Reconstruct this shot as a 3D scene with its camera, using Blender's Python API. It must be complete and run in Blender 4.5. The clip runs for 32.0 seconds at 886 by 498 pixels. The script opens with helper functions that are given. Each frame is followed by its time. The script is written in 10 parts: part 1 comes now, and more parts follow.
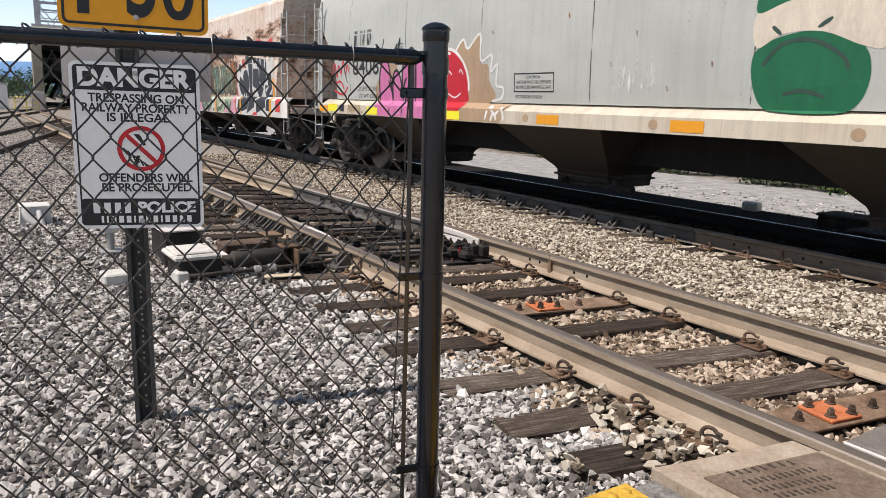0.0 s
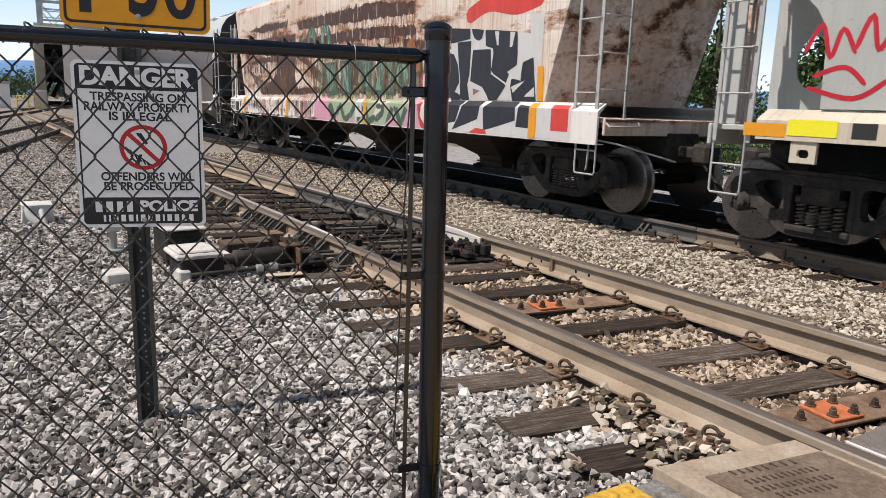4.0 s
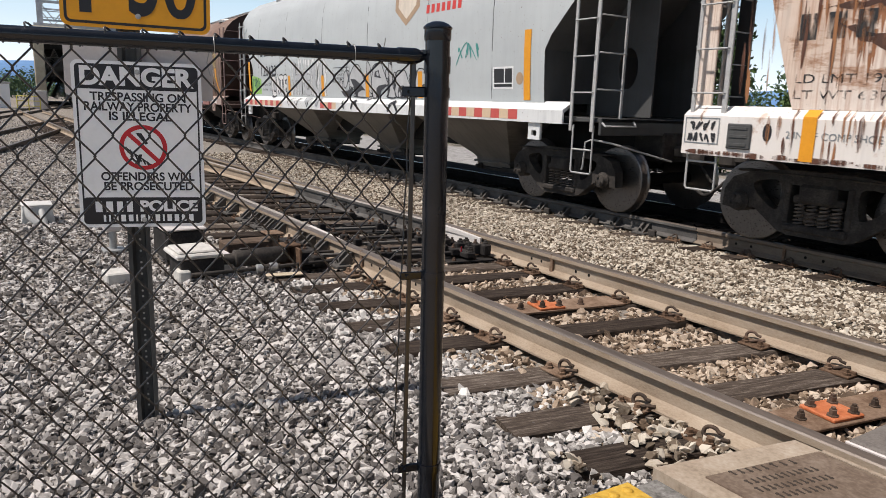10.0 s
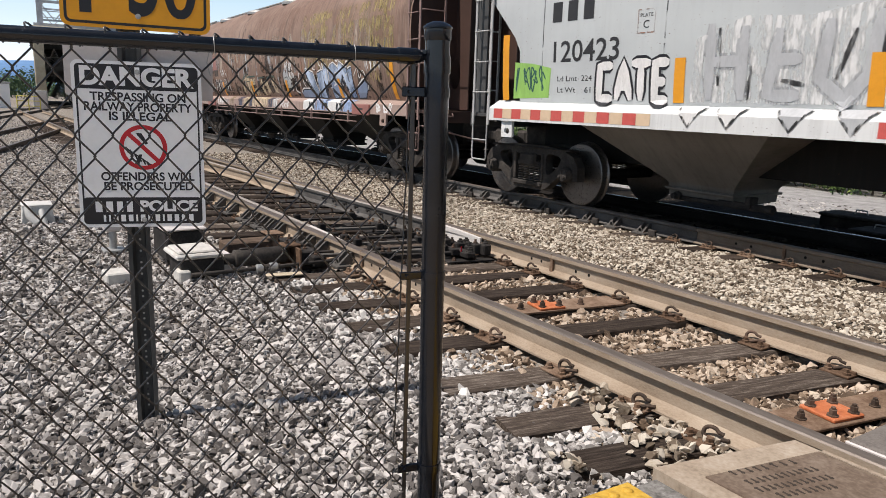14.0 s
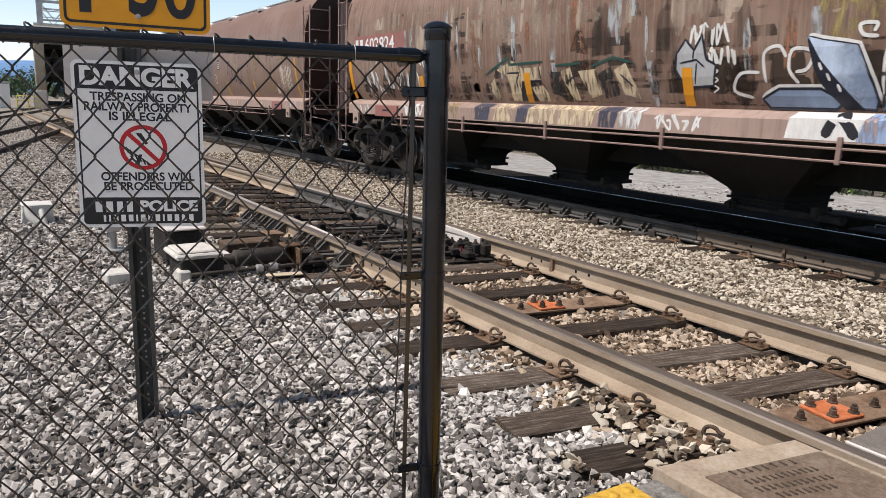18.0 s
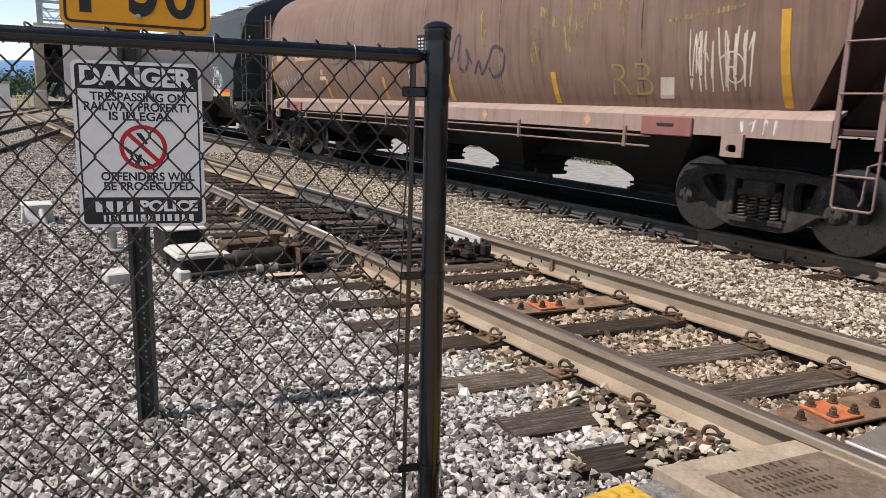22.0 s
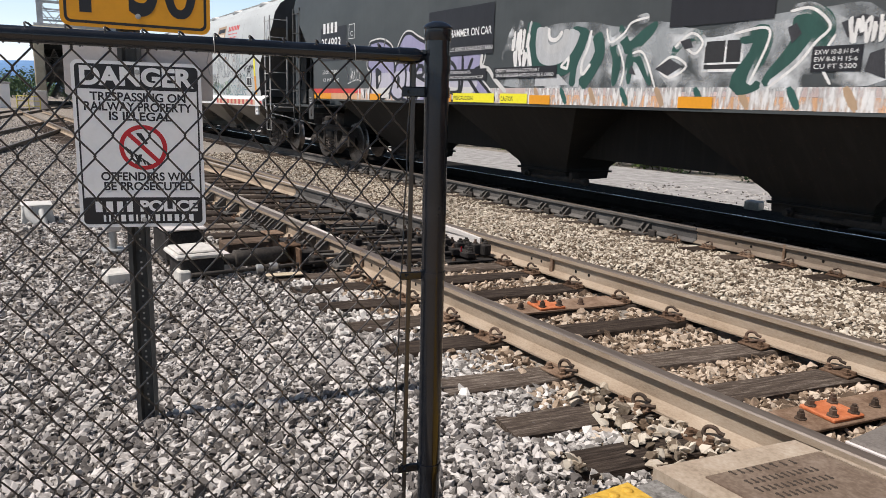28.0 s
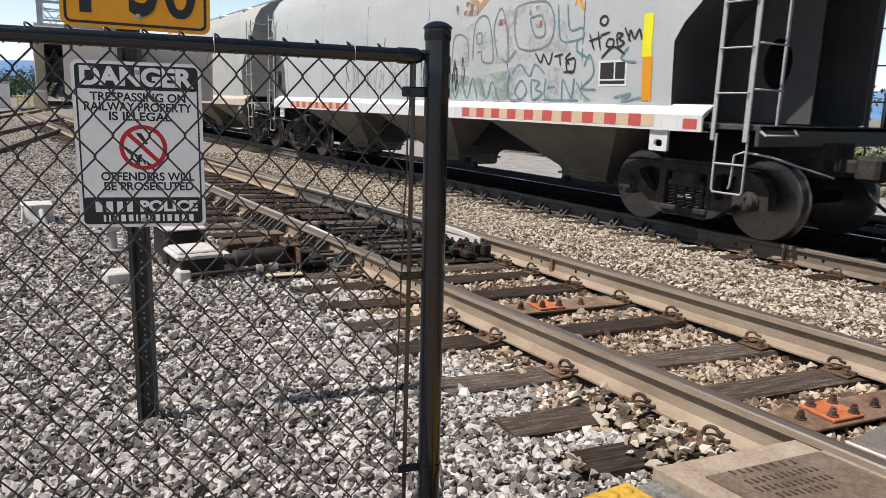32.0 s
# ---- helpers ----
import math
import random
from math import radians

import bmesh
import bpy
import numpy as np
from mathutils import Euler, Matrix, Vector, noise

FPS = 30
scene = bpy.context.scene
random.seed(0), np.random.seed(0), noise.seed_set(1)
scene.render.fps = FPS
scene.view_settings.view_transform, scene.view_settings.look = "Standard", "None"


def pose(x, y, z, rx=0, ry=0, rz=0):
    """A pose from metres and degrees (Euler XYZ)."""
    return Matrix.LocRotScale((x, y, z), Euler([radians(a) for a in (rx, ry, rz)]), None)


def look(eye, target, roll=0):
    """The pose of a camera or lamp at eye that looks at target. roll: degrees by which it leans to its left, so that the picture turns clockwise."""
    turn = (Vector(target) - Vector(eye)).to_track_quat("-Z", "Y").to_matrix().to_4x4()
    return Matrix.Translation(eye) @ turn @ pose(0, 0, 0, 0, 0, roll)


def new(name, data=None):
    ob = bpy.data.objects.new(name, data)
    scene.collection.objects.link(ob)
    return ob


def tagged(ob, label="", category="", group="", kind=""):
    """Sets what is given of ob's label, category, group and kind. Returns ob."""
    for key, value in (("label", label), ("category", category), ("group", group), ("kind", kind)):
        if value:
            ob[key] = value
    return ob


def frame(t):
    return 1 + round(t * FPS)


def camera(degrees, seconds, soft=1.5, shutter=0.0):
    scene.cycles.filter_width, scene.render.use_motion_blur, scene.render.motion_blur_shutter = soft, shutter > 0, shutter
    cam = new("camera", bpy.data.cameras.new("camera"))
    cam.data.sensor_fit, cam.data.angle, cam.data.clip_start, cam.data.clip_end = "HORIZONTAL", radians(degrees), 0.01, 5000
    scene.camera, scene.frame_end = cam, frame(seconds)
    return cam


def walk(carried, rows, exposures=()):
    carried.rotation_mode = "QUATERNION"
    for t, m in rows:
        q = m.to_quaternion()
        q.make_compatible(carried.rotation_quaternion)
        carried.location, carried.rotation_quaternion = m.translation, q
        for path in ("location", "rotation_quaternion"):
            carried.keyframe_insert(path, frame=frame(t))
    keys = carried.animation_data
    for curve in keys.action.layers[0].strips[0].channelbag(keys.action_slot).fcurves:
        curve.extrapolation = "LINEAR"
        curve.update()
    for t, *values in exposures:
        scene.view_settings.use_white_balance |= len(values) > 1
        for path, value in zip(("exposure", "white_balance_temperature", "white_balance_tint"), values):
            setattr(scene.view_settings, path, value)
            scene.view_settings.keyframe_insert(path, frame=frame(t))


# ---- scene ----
EYE = Vector((0.0, 0.0, 1.398))


def aim(yaw, pitch):
    """Camera pose from its turn to the left of +y and its tilt, in degrees."""
    a, b = radians(yaw), radians(pitch)
    way = Vector((-math.sin(a) * math.cos(b), math.cos(a) * math.cos(b), math.sin(b)))
    return look(EYE, EYE + way, 1.92)


cam = camera(64.05, 32.0, soft=0.55, shutter=0.12)
YAW, TILT = 57.22, -11.475
walk(cam, [(0.0, aim(YAW - 0.14, TILT + 0.09)), (0.5, aim(YAW - 0.04, TILT + 0.02)), (1.0, aim(YAW, TILT)),
           (16.0, aim(YAW, TILT)), (32.0, aim(YAW, TILT))], exposures=[(0, 0.14), (2, 0.19), (3, 0.05), (6, 0.02), (9, 0.0), (11, 0.02), (13, 0.07), (17, 0.08), (23, 0.1), (29, 0.1), (31, 0.07), (32, 0.09)])

# ---- light ----
SUN_WAY = Vector((-0.18, -0.983, 1.66)).normalized()
sun = new("sun", bpy.data.lights.new("sun", "SUN"))
sun.data.energy, sun.data.angle, sun.data.color = 4.8, radians(0.53), (1.0, 0.925, 0.87)
sun.matrix_world = look(SUN_WAY * 100, (0, 0, 0))
world = bpy.data.worlds.new("sky")
scene.world = world
world.use_nodes = True
nt = world.node_tree
sky = nt.nodes.new("ShaderNodeTexSky")
sky.sky_type, sky.sun_disc = "NISHITA", False
sky.sun_elevation, sky.sun_rotation = math.asin(SUN_WAY.z), math.atan2(SUN_WAY.x, SUN_WAY.y)
sky.dust_density, sky.ozone_density = 1.2, 1.0
back = nt.nodes["Background"]
nt.links.new(sky.outputs[0], back.inputs[0])
back.inputs[1].default_value = 0.06

# ---- materials ----


def surf(name, cols, scale=6.0, rough=0.8, metal=0.0, bump=0.15, fine=60.0, stretch=(1, 1, 1), rnd=0.0, rvar=0.1, island=0.0, coat=0.0):
    """A surface with variation at two scales: cols from dark to light, stretched noise, fine grain and relief."""
    m = bpy.data.materials.new(name)
    m.use_nodes = True
    t = m.node_tree
    n, l = t.nodes, t.links
    b = n["Principled BSDF"]
    co = n.new("ShaderNodeTexCoord")
    mp = n.new("ShaderNodeMapping")
    mp.inputs["Scale"].default_value = stretch
    l.new(co.outputs["Object"], mp.inputs[0])
    info = n.new("ShaderNodeObjectInfo")
    if rnd:
        off = n.new("ShaderNodeMath")
        off.operation = "MULTIPLY"
        off.inputs[1].default_value = 37.0
        l.new(info.outputs["Random"], off.inputs[0])
        l.new(off.outputs[0], mp.inputs["Location"])
    big = n.new("ShaderNodeTexNoise")
    big.inputs["Scale"].default_value, big.inputs["Detail"].default_value, big.inputs["Roughness"].default_value = scale, 5, 0.65
    small = n.new("ShaderNodeTexNoise")
    small.inputs["Scale"].default_value, small.inputs["Detail"].default_value = fine, 4
    l.new(mp.outputs[0], big.inputs[0])
    l.new(mp.outputs[0], small.inputs[0])
    mix = n.new("ShaderNodeMix")
    mix.data_type = "FLOAT"
    mix.inputs[0].default_value = 0.35
    l.new(big.outputs[0], mix.inputs[2])
    l.new(small.outputs[0], mix.inputs[3])
    last = mix.outputs[0]
    if rnd or island:
        add = n.new("ShaderNodeMath")
        add.operation = "MULTIPLY_ADD"
        add.inputs[1].default_value = rnd or island
        if rnd:
            l.new(info.outputs["Random"], add.inputs[0])
        else:
            geo = n.new("ShaderNodeNewGeometry")
            l.new(geo.outputs["Random Per Island"], add.inputs[0])
        sub = n.new("ShaderNodeMath")
        sub.operation = "SUBTRACT"
        sub.inputs[1].default_value = (rnd or island) * 0.5
        l.new(last, sub.inputs[0])
        l.new(sub.outputs[0], add.inputs[2])
        last = add.outputs[0]
    ramp = n.new("ShaderNodeValToRGB")
    e = ramp.color_ramp.elements
    k = len(cols)
    while len(e) < k:
        e.new(0.5)
    for i, c in enumerate(cols):
        e[i].position = 0.28 + 0.44 * i / max(1, k - 1)
        e[i].color = (*c, 1)
    l.new(last, ramp.inputs[0])
    l.new(ramp.outputs[0], b.inputs["Base Color"])
    rr = n.new("ShaderNodeMapRange")
    rr.inputs[3].default_value, rr.inputs[4].default_value = max(0.05, rough - rvar), min(1, rough + rvar)
    l.new(small.outputs[0], rr.inputs[0])
    l.new(rr.outputs[0], b.inputs["Roughness"])
    b.inputs["Specular IOR Level"].default_value = 0.12 if rough > 0.65 else 0.4
    b.inputs["Metallic"].default_value = metal
    b.inputs["Coat Weight"].default_value = coat
    if bump:
        bp = n.new("ShaderNodeBump")
        bp.inputs["Strength"].default_value, bp.inputs["Distance"].default_value = bump, 0.01
        l.new(mix.outputs[0], bp.inputs["Height"])
        l.new(bp.outputs[0], b.inputs["Normal"])
    return m


def car_paint(name, base, tint, rust=(0.11, 0.05, 0.03), rust_at=0.72, streak=0.25, rough=0.5, dark=(0.05, 0.045, 0.04), flat=4.0, drip=None, drip_top=None, zone=None, edge=None):
    """Old car paint: two tones, streaks of dirt that run down, and rust that breaks through."""
    m = bpy.data.materials.new(name)
    m.use_nodes = True
    t = m.node_tree
    n, l = t.nodes, t.links
    b = n["Principled BSDF"]
    co = n.new("ShaderNodeTexCoord")

    def noise_at(stretch, scale, detail=5, rgh=0.6):
        mp = n.new("ShaderNodeMapping")
        mp.inputs["Scale"].default_value = stretch
        l.new(co.outputs["Object"], mp.inputs[0])
        tx = n.new("ShaderNodeTexNoise")
        tx.inputs["Scale"].default_value, tx.inputs["Detail"].default_value, tx.inputs["Roughness"].default_value = scale, detail, rgh
        l.new(mp.outputs[0], tx.inputs[0])
        return tx.outputs[0]

    def band(src, lo, hi, top=1.0):
        mr = n.new("ShaderNodeMapRange")
        mr.inputs[1].default_value, mr.inputs[2].default_value, mr.inputs[4].default_value = lo, hi, top
        l.new(src, mr.inputs[0])
        return mr.outputs[0]

    def blend(fac, a, c):
        mx = n.new("ShaderNodeMix")
        mx.data_type = "RGBA"
        l.new(fac, mx.inputs[0])
        if isinstance(a, tuple):
            mx.inputs[6].default_value = (*a, 1)
        else:
            l.new(a, mx.inputs[6])
        mx.inputs[7].default_value = (*c, 1)
        return mx.outputs[2]

    col = blend(band(noise_at((0.5, 1, 0.8), 1.3), 0.35, 0.65), base, tint)
    col = blend(band(noise_at((5, 1, 0.35), 2.2), 0.48, 0.75, streak), col, dark)
    col = blend(band(noise_at((14, 3, 0.4) if zone else (11, 3, 0.6), 3.0), 0.48 if drip else 0.55, 0.62 if drip else 0.8, drip_top or streak), col, drip or tuple(0.5 * c for c in rust))
    src = noise_at((0.55 if zone else 1.2, 1, flat), 1.5, 7, 0.7)
    if zone:
        # rust breaks through most along one height of the side
        lo, hi, more = zone
        sep = n.new("ShaderNodeSeparateXYZ")
        l.new(co.outputs["Object"], sep.inputs[0])
        both = n.new("ShaderNodeMath")
        both.operation = "MULTIPLY"
        l.new(band(sep.outputs[2], lo - 0.35, lo + 0.15, more), both.inputs[0])
        l.new(band(sep.outputs[2], hi + 0.35, hi - 0.15), both.inputs[1])
        add = n.new("ShaderNodeMath")
        l.new(src, add.inputs[0])
        l.new(both.outputs[0], add.inputs[1])
        src = add.outputs[0]
    if edge:
        col = blend(band(src, rust_at - 0.07, rust_at, 0.75), col, edge)
    col = blend(band(src, rust_at, rust_at + 0.05), col, rust)
    col = blend(band(noise_at((1, 1, 1), 38, 3), 0.69, 0.73), col, rust)
    l.new(col, b.inputs["Base Color"])
    b.inputs["Roughness"].default_value = rough
    b.inputs["Specular IOR Level"].default_value = 0.3
    bp = n.new("ShaderNodeBump")
    bp.inputs["Strength"].default_value, bp.inputs["Distance"].default_value = 0.25, 0.006
    l.new(noise_at((2.2, 1, 0.8), 2.5, 3), bp.inputs["Height"])
    l.new(bp.outputs[0], b.inputs["Normal"])
    return m


def plain(name, c, rough=0.55, metal=0.0, vary=0.25, scale=18.0, **kw):
    """One colour with slight wear."""
    return surf(name, [tuple(x * (1 - vary) for x in c), c, tuple(min(1, x * (1 + vary * 0.6)) for x in c)], scale, rough, metal, kw.pop("bump", 0.06), **kw)


M = {}
M["ground"] = surf("gravel_ground", [(0.1, 0.087, 0.074), (0.25, 0.222, 0.19), (0.44, 0.405, 0.36)], 7.0, 0.95, bump=0.9, fine=30)
M["stone_grey"] = surf("grey_ballast", [(0.11, 0.1, 0.093), (0.33, 0.307, 0.285), (0.56, 0.53, 0.5)], 9, 0.9, bump=0.8, island=0.8)
M["stone_tan"] = surf("tan_ballast", [(0.11, 0.078, 0.054), (0.31, 0.233, 0.166), (0.54, 0.445, 0.35)], 9, 0.9, bump=0.8, island=0.75)
M["stone_cream"] = surf("cream_ballast", [(0.13, 0.1, 0.072), (0.37, 0.312, 0.24), (0.59, 0.53, 0.44)], 9, 0.9, bump=0.8, island=0.75)
M["stone_white"] = surf("clean_white_ballast", [(0.18, 0.167, 0.153), (0.45, 0.425, 0.395), (0.68, 0.652, 0.615)], 9, 0.9, bump=0.8, island=0.65)
M["stone_dark"] = surf("greasy_dark_ballast", [(0.03, 0.024, 0.02), (0.115, 0.09, 0.07), (0.28, 0.225, 0.175)], 9, 0.85, bump=0.5, island=0.8)
M["worn_steel"] = surf("bright_worn_steel", [(0.42, 0.38, 0.34), (0.6, 0.56, 0.52), (0.72, 0.69, 0.65)], 4, 0.55, metal=0.15, bump=0.08, stretch=(0.5, 6, 4))
M["worn_head"] = surf("worn_rail_head", [(0.26, 0.22, 0.19), (0.38, 0.34, 0.3), (0.5, 0.46, 0.42)], 3, 0.5, metal=0.2, bump=0.05, stretch=(0.4, 8, 1))
M["rail_polish"] = surf("polished_running_rail", [(0.4, 0.38, 0.36), (0.52, 0.5, 0.48), (0.6, 0.58, 0.56)], 3, 0.22, metal=0.9, bump=0.02, stretch=(0.3, 10, 1))
M["tie"] = surf("creosoted_wood", [(0.01, 0.0075, 0.006), (0.04, 0.03, 0.024), (0.088, 0.068, 0.054), (0.25, 0.21, 0.175)], 4, 0.85, bump=1.0, fine=26, stretch=(16, 1.0, 6), rnd=0.2)
M["rail_side"] = surf("rusty_rail", [(0.2, 0.145, 0.095), (0.33, 0.262, 0.195), (0.44, 0.37, 0.29)], 2.2, 0.8, bump=0.15, stretch=(1, 2, 3))
M["rail_dark"] = surf("dark_rail", [(0.05, 0.046, 0.043), (0.1, 0.093, 0.085), (0.15, 0.14, 0.125)], 2.2, 0.7, bump=0.15)
# far rail's sides, blackened for the shadow of the train above
M["rail_black"] = surf("shaded_black_rail", [(0.008, 0.007, 0.007), (0.018, 0.016, 0.015), (0.035, 0.031, 0.028)], 2.2, 0.8, bump=0.15)
M["rail_brown"] = surf("brown_dusty_rail", [(0.1, 0.075, 0.055), (0.19, 0.152, 0.118), (0.29, 0.24, 0.19)], 2.2, 0.8, bump=0.15, stretch=(1, 2, 3))
M["rail_stock"] = surf("grey_stock_rail", [(0.05, 0.047, 0.045), (0.105, 0.099, 0.093), (0.17, 0.16, 0.15)], 2.2, 0.7, bump=0.15)
M["rail_top"] = surf("polished_rail_head", [(0.1, 0.08, 0.066), (0.155, 0.128, 0.108), (0.23, 0.2, 0.175)], 3, 0.42, metal=0.35, bump=0.03, stretch=(0.3, 10, 1))
M["bore"] = plain("dark_open_hole", (0.008, 0.007, 0.006), 0.95)
M["plate"] = surf("rusty_plate", [(0.06, 0.036, 0.024), (0.15, 0.095, 0.062), (0.27, 0.19, 0.135)], 9, 0.85, bump=0.4, rnd=0.3)
M["clip"] = surf("dark_spring_steel", [(0.03, 0.024, 0.02), (0.085, 0.06, 0.045), (0.15, 0.1, 0.075)], 20, 0.7, bump=0.3, rnd=0.3)
M["orange_plate"] = surf("orange_painted_plate", [(0.3, 0.075, 0.03), (0.5, 0.15, 0.055), (0.56, 0.24, 0.13)], 14, 0.65, bump=0.3)
M["black_steel"] = surf("grimy_black_steel", [(0.012, 0.011, 0.011), (0.035, 0.032, 0.03), (0.08, 0.07, 0.062)], 6, 0.7, bump=0.3)
M["truck"] = surf("dusty_cast_steel", [(0.02, 0.018, 0.017), (0.048, 0.043, 0.039), (0.11, 0.097, 0.085)], 5, 0.8, bump=0.35)
# wheel steel, its colour lowered to carry the car's shadow on the wheels
M["wheel"] = surf("shaded_wheel_steel", [(0.004, 0.0033, 0.003), (0.009, 0.0075, 0.0065), (0.024, 0.018, 0.0145)], 7, 0.7, bump=0.2)
M["tread"] = plain("polished_tread", (0.2, 0.185, 0.175), 0.3, 0.85)
M["spring"] = surf("spring_steel", [(0.05, 0.042, 0.036), (0.11, 0.09, 0.075), (0.2, 0.165, 0.135)], 12, 0.6, bump=0.2)
M["fence"] = surf("black_coated_steel", [(0.003, 0.004, 0.006), (0.006, 0.008, 0.012), (0.014, 0.017, 0.023)], 8, 0.2, bump=0.03, fine=90, coat=0.25)
M["wire"] = plain("black_coated_wire", (0.02, 0.016, 0.014), 0.3, rvar=0.05)
M["wire"].node_tree.nodes["Principled BSDF"].inputs["Specular IOR Level"].default_value = 0.9
M["galv"] = surf("galvanised_steel", [(0.3, 0.3, 0.3), (0.42, 0.42, 0.41), (0.55, 0.55, 0.54)], 16, 0.5, metal=0.6, bump=0.08)
M["upost"] = surf("weathered_green_grey_steel", [(0.04, 0.04, 0.038), (0.075, 0.074, 0.07), (0.13, 0.128, 0.12)], 7, 0.65, metal=0.2, bump=0.15, stretch=(1, 1, 0.3))
M["sign_white"] = plain("white_sign_sheet", (0.92, 0.92, 0.92), 0.42, vary=0.06)
M["dull_white"] = plain("dusty_white_plastic", (0.62, 0.61, 0.58), 0.6, vary=0.15)
M["sign_black"] = plain("black_sign_ink", (0.02, 0.02, 0.024), 0.4)
M["sign_red"] = plain("red_sign_ink", (0.55, 0.02, 0.03), 0.4, vary=0.1)
M["sign_orange"] = plain("yellow_orange_sign_sheet", (0.85, 0.38, 0.012), 0.4, vary=0.06)
M["sign_back"] = surf("bare_aluminium_sheet", [(0.52, 0.475, 0.45), (0.61, 0.565, 0.54), (0.7, 0.66, 0.63)], 4, 0.6, metal=0.1, bump=0.05)
M["concrete"] = surf("weathered_concrete", [(0.2, 0.155, 0.11), (0.36, 0.29, 0.22), (0.48, 0.41, 0.33)], 6, 0.9, bump=0.35)
M["pale_concrete"] = surf("pale_concrete", [(0.42, 0.4, 0.36), (0.56, 0.54, 0.5), (0.66, 0.64, 0.6)], 8, 0.85, bump=0.25)
M["panel"] = surf("brown_crossing_panel", [(0.07, 0.05, 0.037), (0.16, 0.118, 0.088), (0.27, 0.215, 0.17)], 5, 0.85, bump=0.4)
M["tactile"] = surf("yellow_tactile_paving", [(0.26, 0.14, 0.03), (0.55, 0.33, 0.05), (0.68, 0.46, 0.1)], 7, 0.7, bump=0.2)
M["asphalt"] = surf("old_asphalt", [(0.09, 0.08, 0.072), (0.17, 0.152, 0.137), (0.25, 0.225, 0.2)], 3, 0.95, bump=0.7, fine=90)


class Geo:
    """Collects plain geometry for one mesh."""

    def __init__(self):
        self.v, self.f, self.k = [], [], []

    def add(self, v, f, k=0):
        o = len(self.v)
        self.v += [tuple(p) for p in v]
        self.f += [tuple(i + o for i in q) for q in f]
        self.k += [k] * len(f)
        return self

    def box(self, x0, x1, y0, y1, z0, z1, c=0.0, k=0):
        """A box with chamfered edges."""
        if c <= 0:
            v = [(x, y, z) for z in (z0, z1) for y in (y0, y1) for x in (x0, x1)]
            return self.add(v, [(0, 2, 3, 1), (4, 5, 7, 6), (0, 1, 5, 4), (2, 6, 7, 3), (0, 4, 6, 2), (1, 3, 7, 5)], k)
        c = min(c, 0.45 * (x1 - x0), 0.45 * (y1 - y0), 0.45 * (z1 - z0))
        v, ids = [], {}
        X, Y, Z = (x0, x1), (y0, y1), (z0, z1)
        for i in (0, 1):
            for j in (0, 1):
                for q in (0, 1):
                    s = (1 - 2 * i, 1 - 2 * j, 1 - 2 * q)
                    for a in range(3):
                        p = [X[i], Y[j], Z[q]]
                        for b in range(3):
                            if b != a:
                                p[b] += s[b] * c
                        ids[i, j, q, a] = len(v)
                        v.append(p)
        f = []
        for s in (0, 1):
            f.append([ids[s, a, b, 0] for a, b in ((0, 0), (1, 0), (1, 1), (0, 1))][::1 if s else -1])
            f.append([ids[a, s, b, 1] for a, b in ((0, 0), (0, 1), (1, 1), (1, 0))][::1 if s else -1])
            f.append([ids[a, b, s, 2] for a, b in ((0, 0), (1, 0), (1, 1), (0, 1))][::1 if s else -1])
        for a in (0, 1):
            for b in (0, 1):
                f.append((ids[0, a, b, 1], ids[1, a, b, 1], ids[1, a, b, 2], ids[0, a, b, 2]))
                f.append((ids[a, 0, b, 0], ids[a, 1, b, 0], ids[a, 1, b, 2], ids[a, 0, b, 2]))
                f.append((ids[a, b, 0, 0], ids[a, b, 1, 0], ids[a, b, 1, 1], ids[a, b, 0, 1]))
        for i in (0, 1):
            for j in (0, 1):
                for q in (0, 1):
                    f.append((ids[i, j, q, 0], ids[i, j, q, 1], ids[i, j, q, 2]))
        return self.add(v, f, k)

    def tube(self, path, r, n=8, k=0, ends=True, closed=False):
        """A round bar along a path; r may be a list."""
        P = [Vector(p) for p in path]
        m = len(P)
        rr = r if isinstance(r, (list, tuple)) else [r] * m
        v = []
        side = None
        for i in range(m):
            if closed:
                d = P[(i + 1) % m] - P[i - 1]
            else:
                d = P[min(i + 1, m - 1)] - P[max(i - 1, 0)]
            d.normalize()
            if side is None:
                side = d.orthogonal().normalized()
            side = (side - d * side.dot(d))
            side = side.normalized() if side.length > 1e-6 else d.orthogonal().normalized()
            up = d.cross(side)
            for j in range(n):
                a = 2 * math.pi * j / n
                v.append(P[i] + (side * math.cos(a) + up * math.sin(a)) * rr[i])
        f = []
        for i in range(m if closed else m - 1):
            for j in range(n):
                a, b = i * n + j, i * n + (j + 1) % n
                c, d = ((i + 1) % m) * n + (j + 1) % n, ((i + 1) % m) * n + j
                f.append((a, b, c, d))
        if ends and not closed:
            f.append(tuple(range(n))[::-1])
            f.append(tuple((m - 1) * n + j for j in range(n)))
        return self.add(v, f, k)

    def lathe(self, prof, axis="y", at=(0, 0, 0), n=24, k=0):
        """Turns a profile of (radius, along) round an axis."""
        v = []
        for r, h in prof:
            for j in range(n):
                a = 2 * math.pi * j / n
                c, s = r * math.cos(a), r * math.sin(a)
                q = {"x": (h, c, s), "y": (c, h, s), "z": (c, s, h)}[axis]
                v.append((q[0] + at[0], q[1] + at[1], q[2] + at[2]))
        f = []
        m = len(prof)
        for i in range(m - 1):
            for j in range(n):
                f.append((i * n + j, i * n + (j + 1) % n, (i + 1) * n + (j + 1) % n, (i + 1) * n + j))
        f.append(tuple(range(n)))
        f.append(tuple((m - 1) * n + j for j in range(n)))
        return self.add(v, f, k)

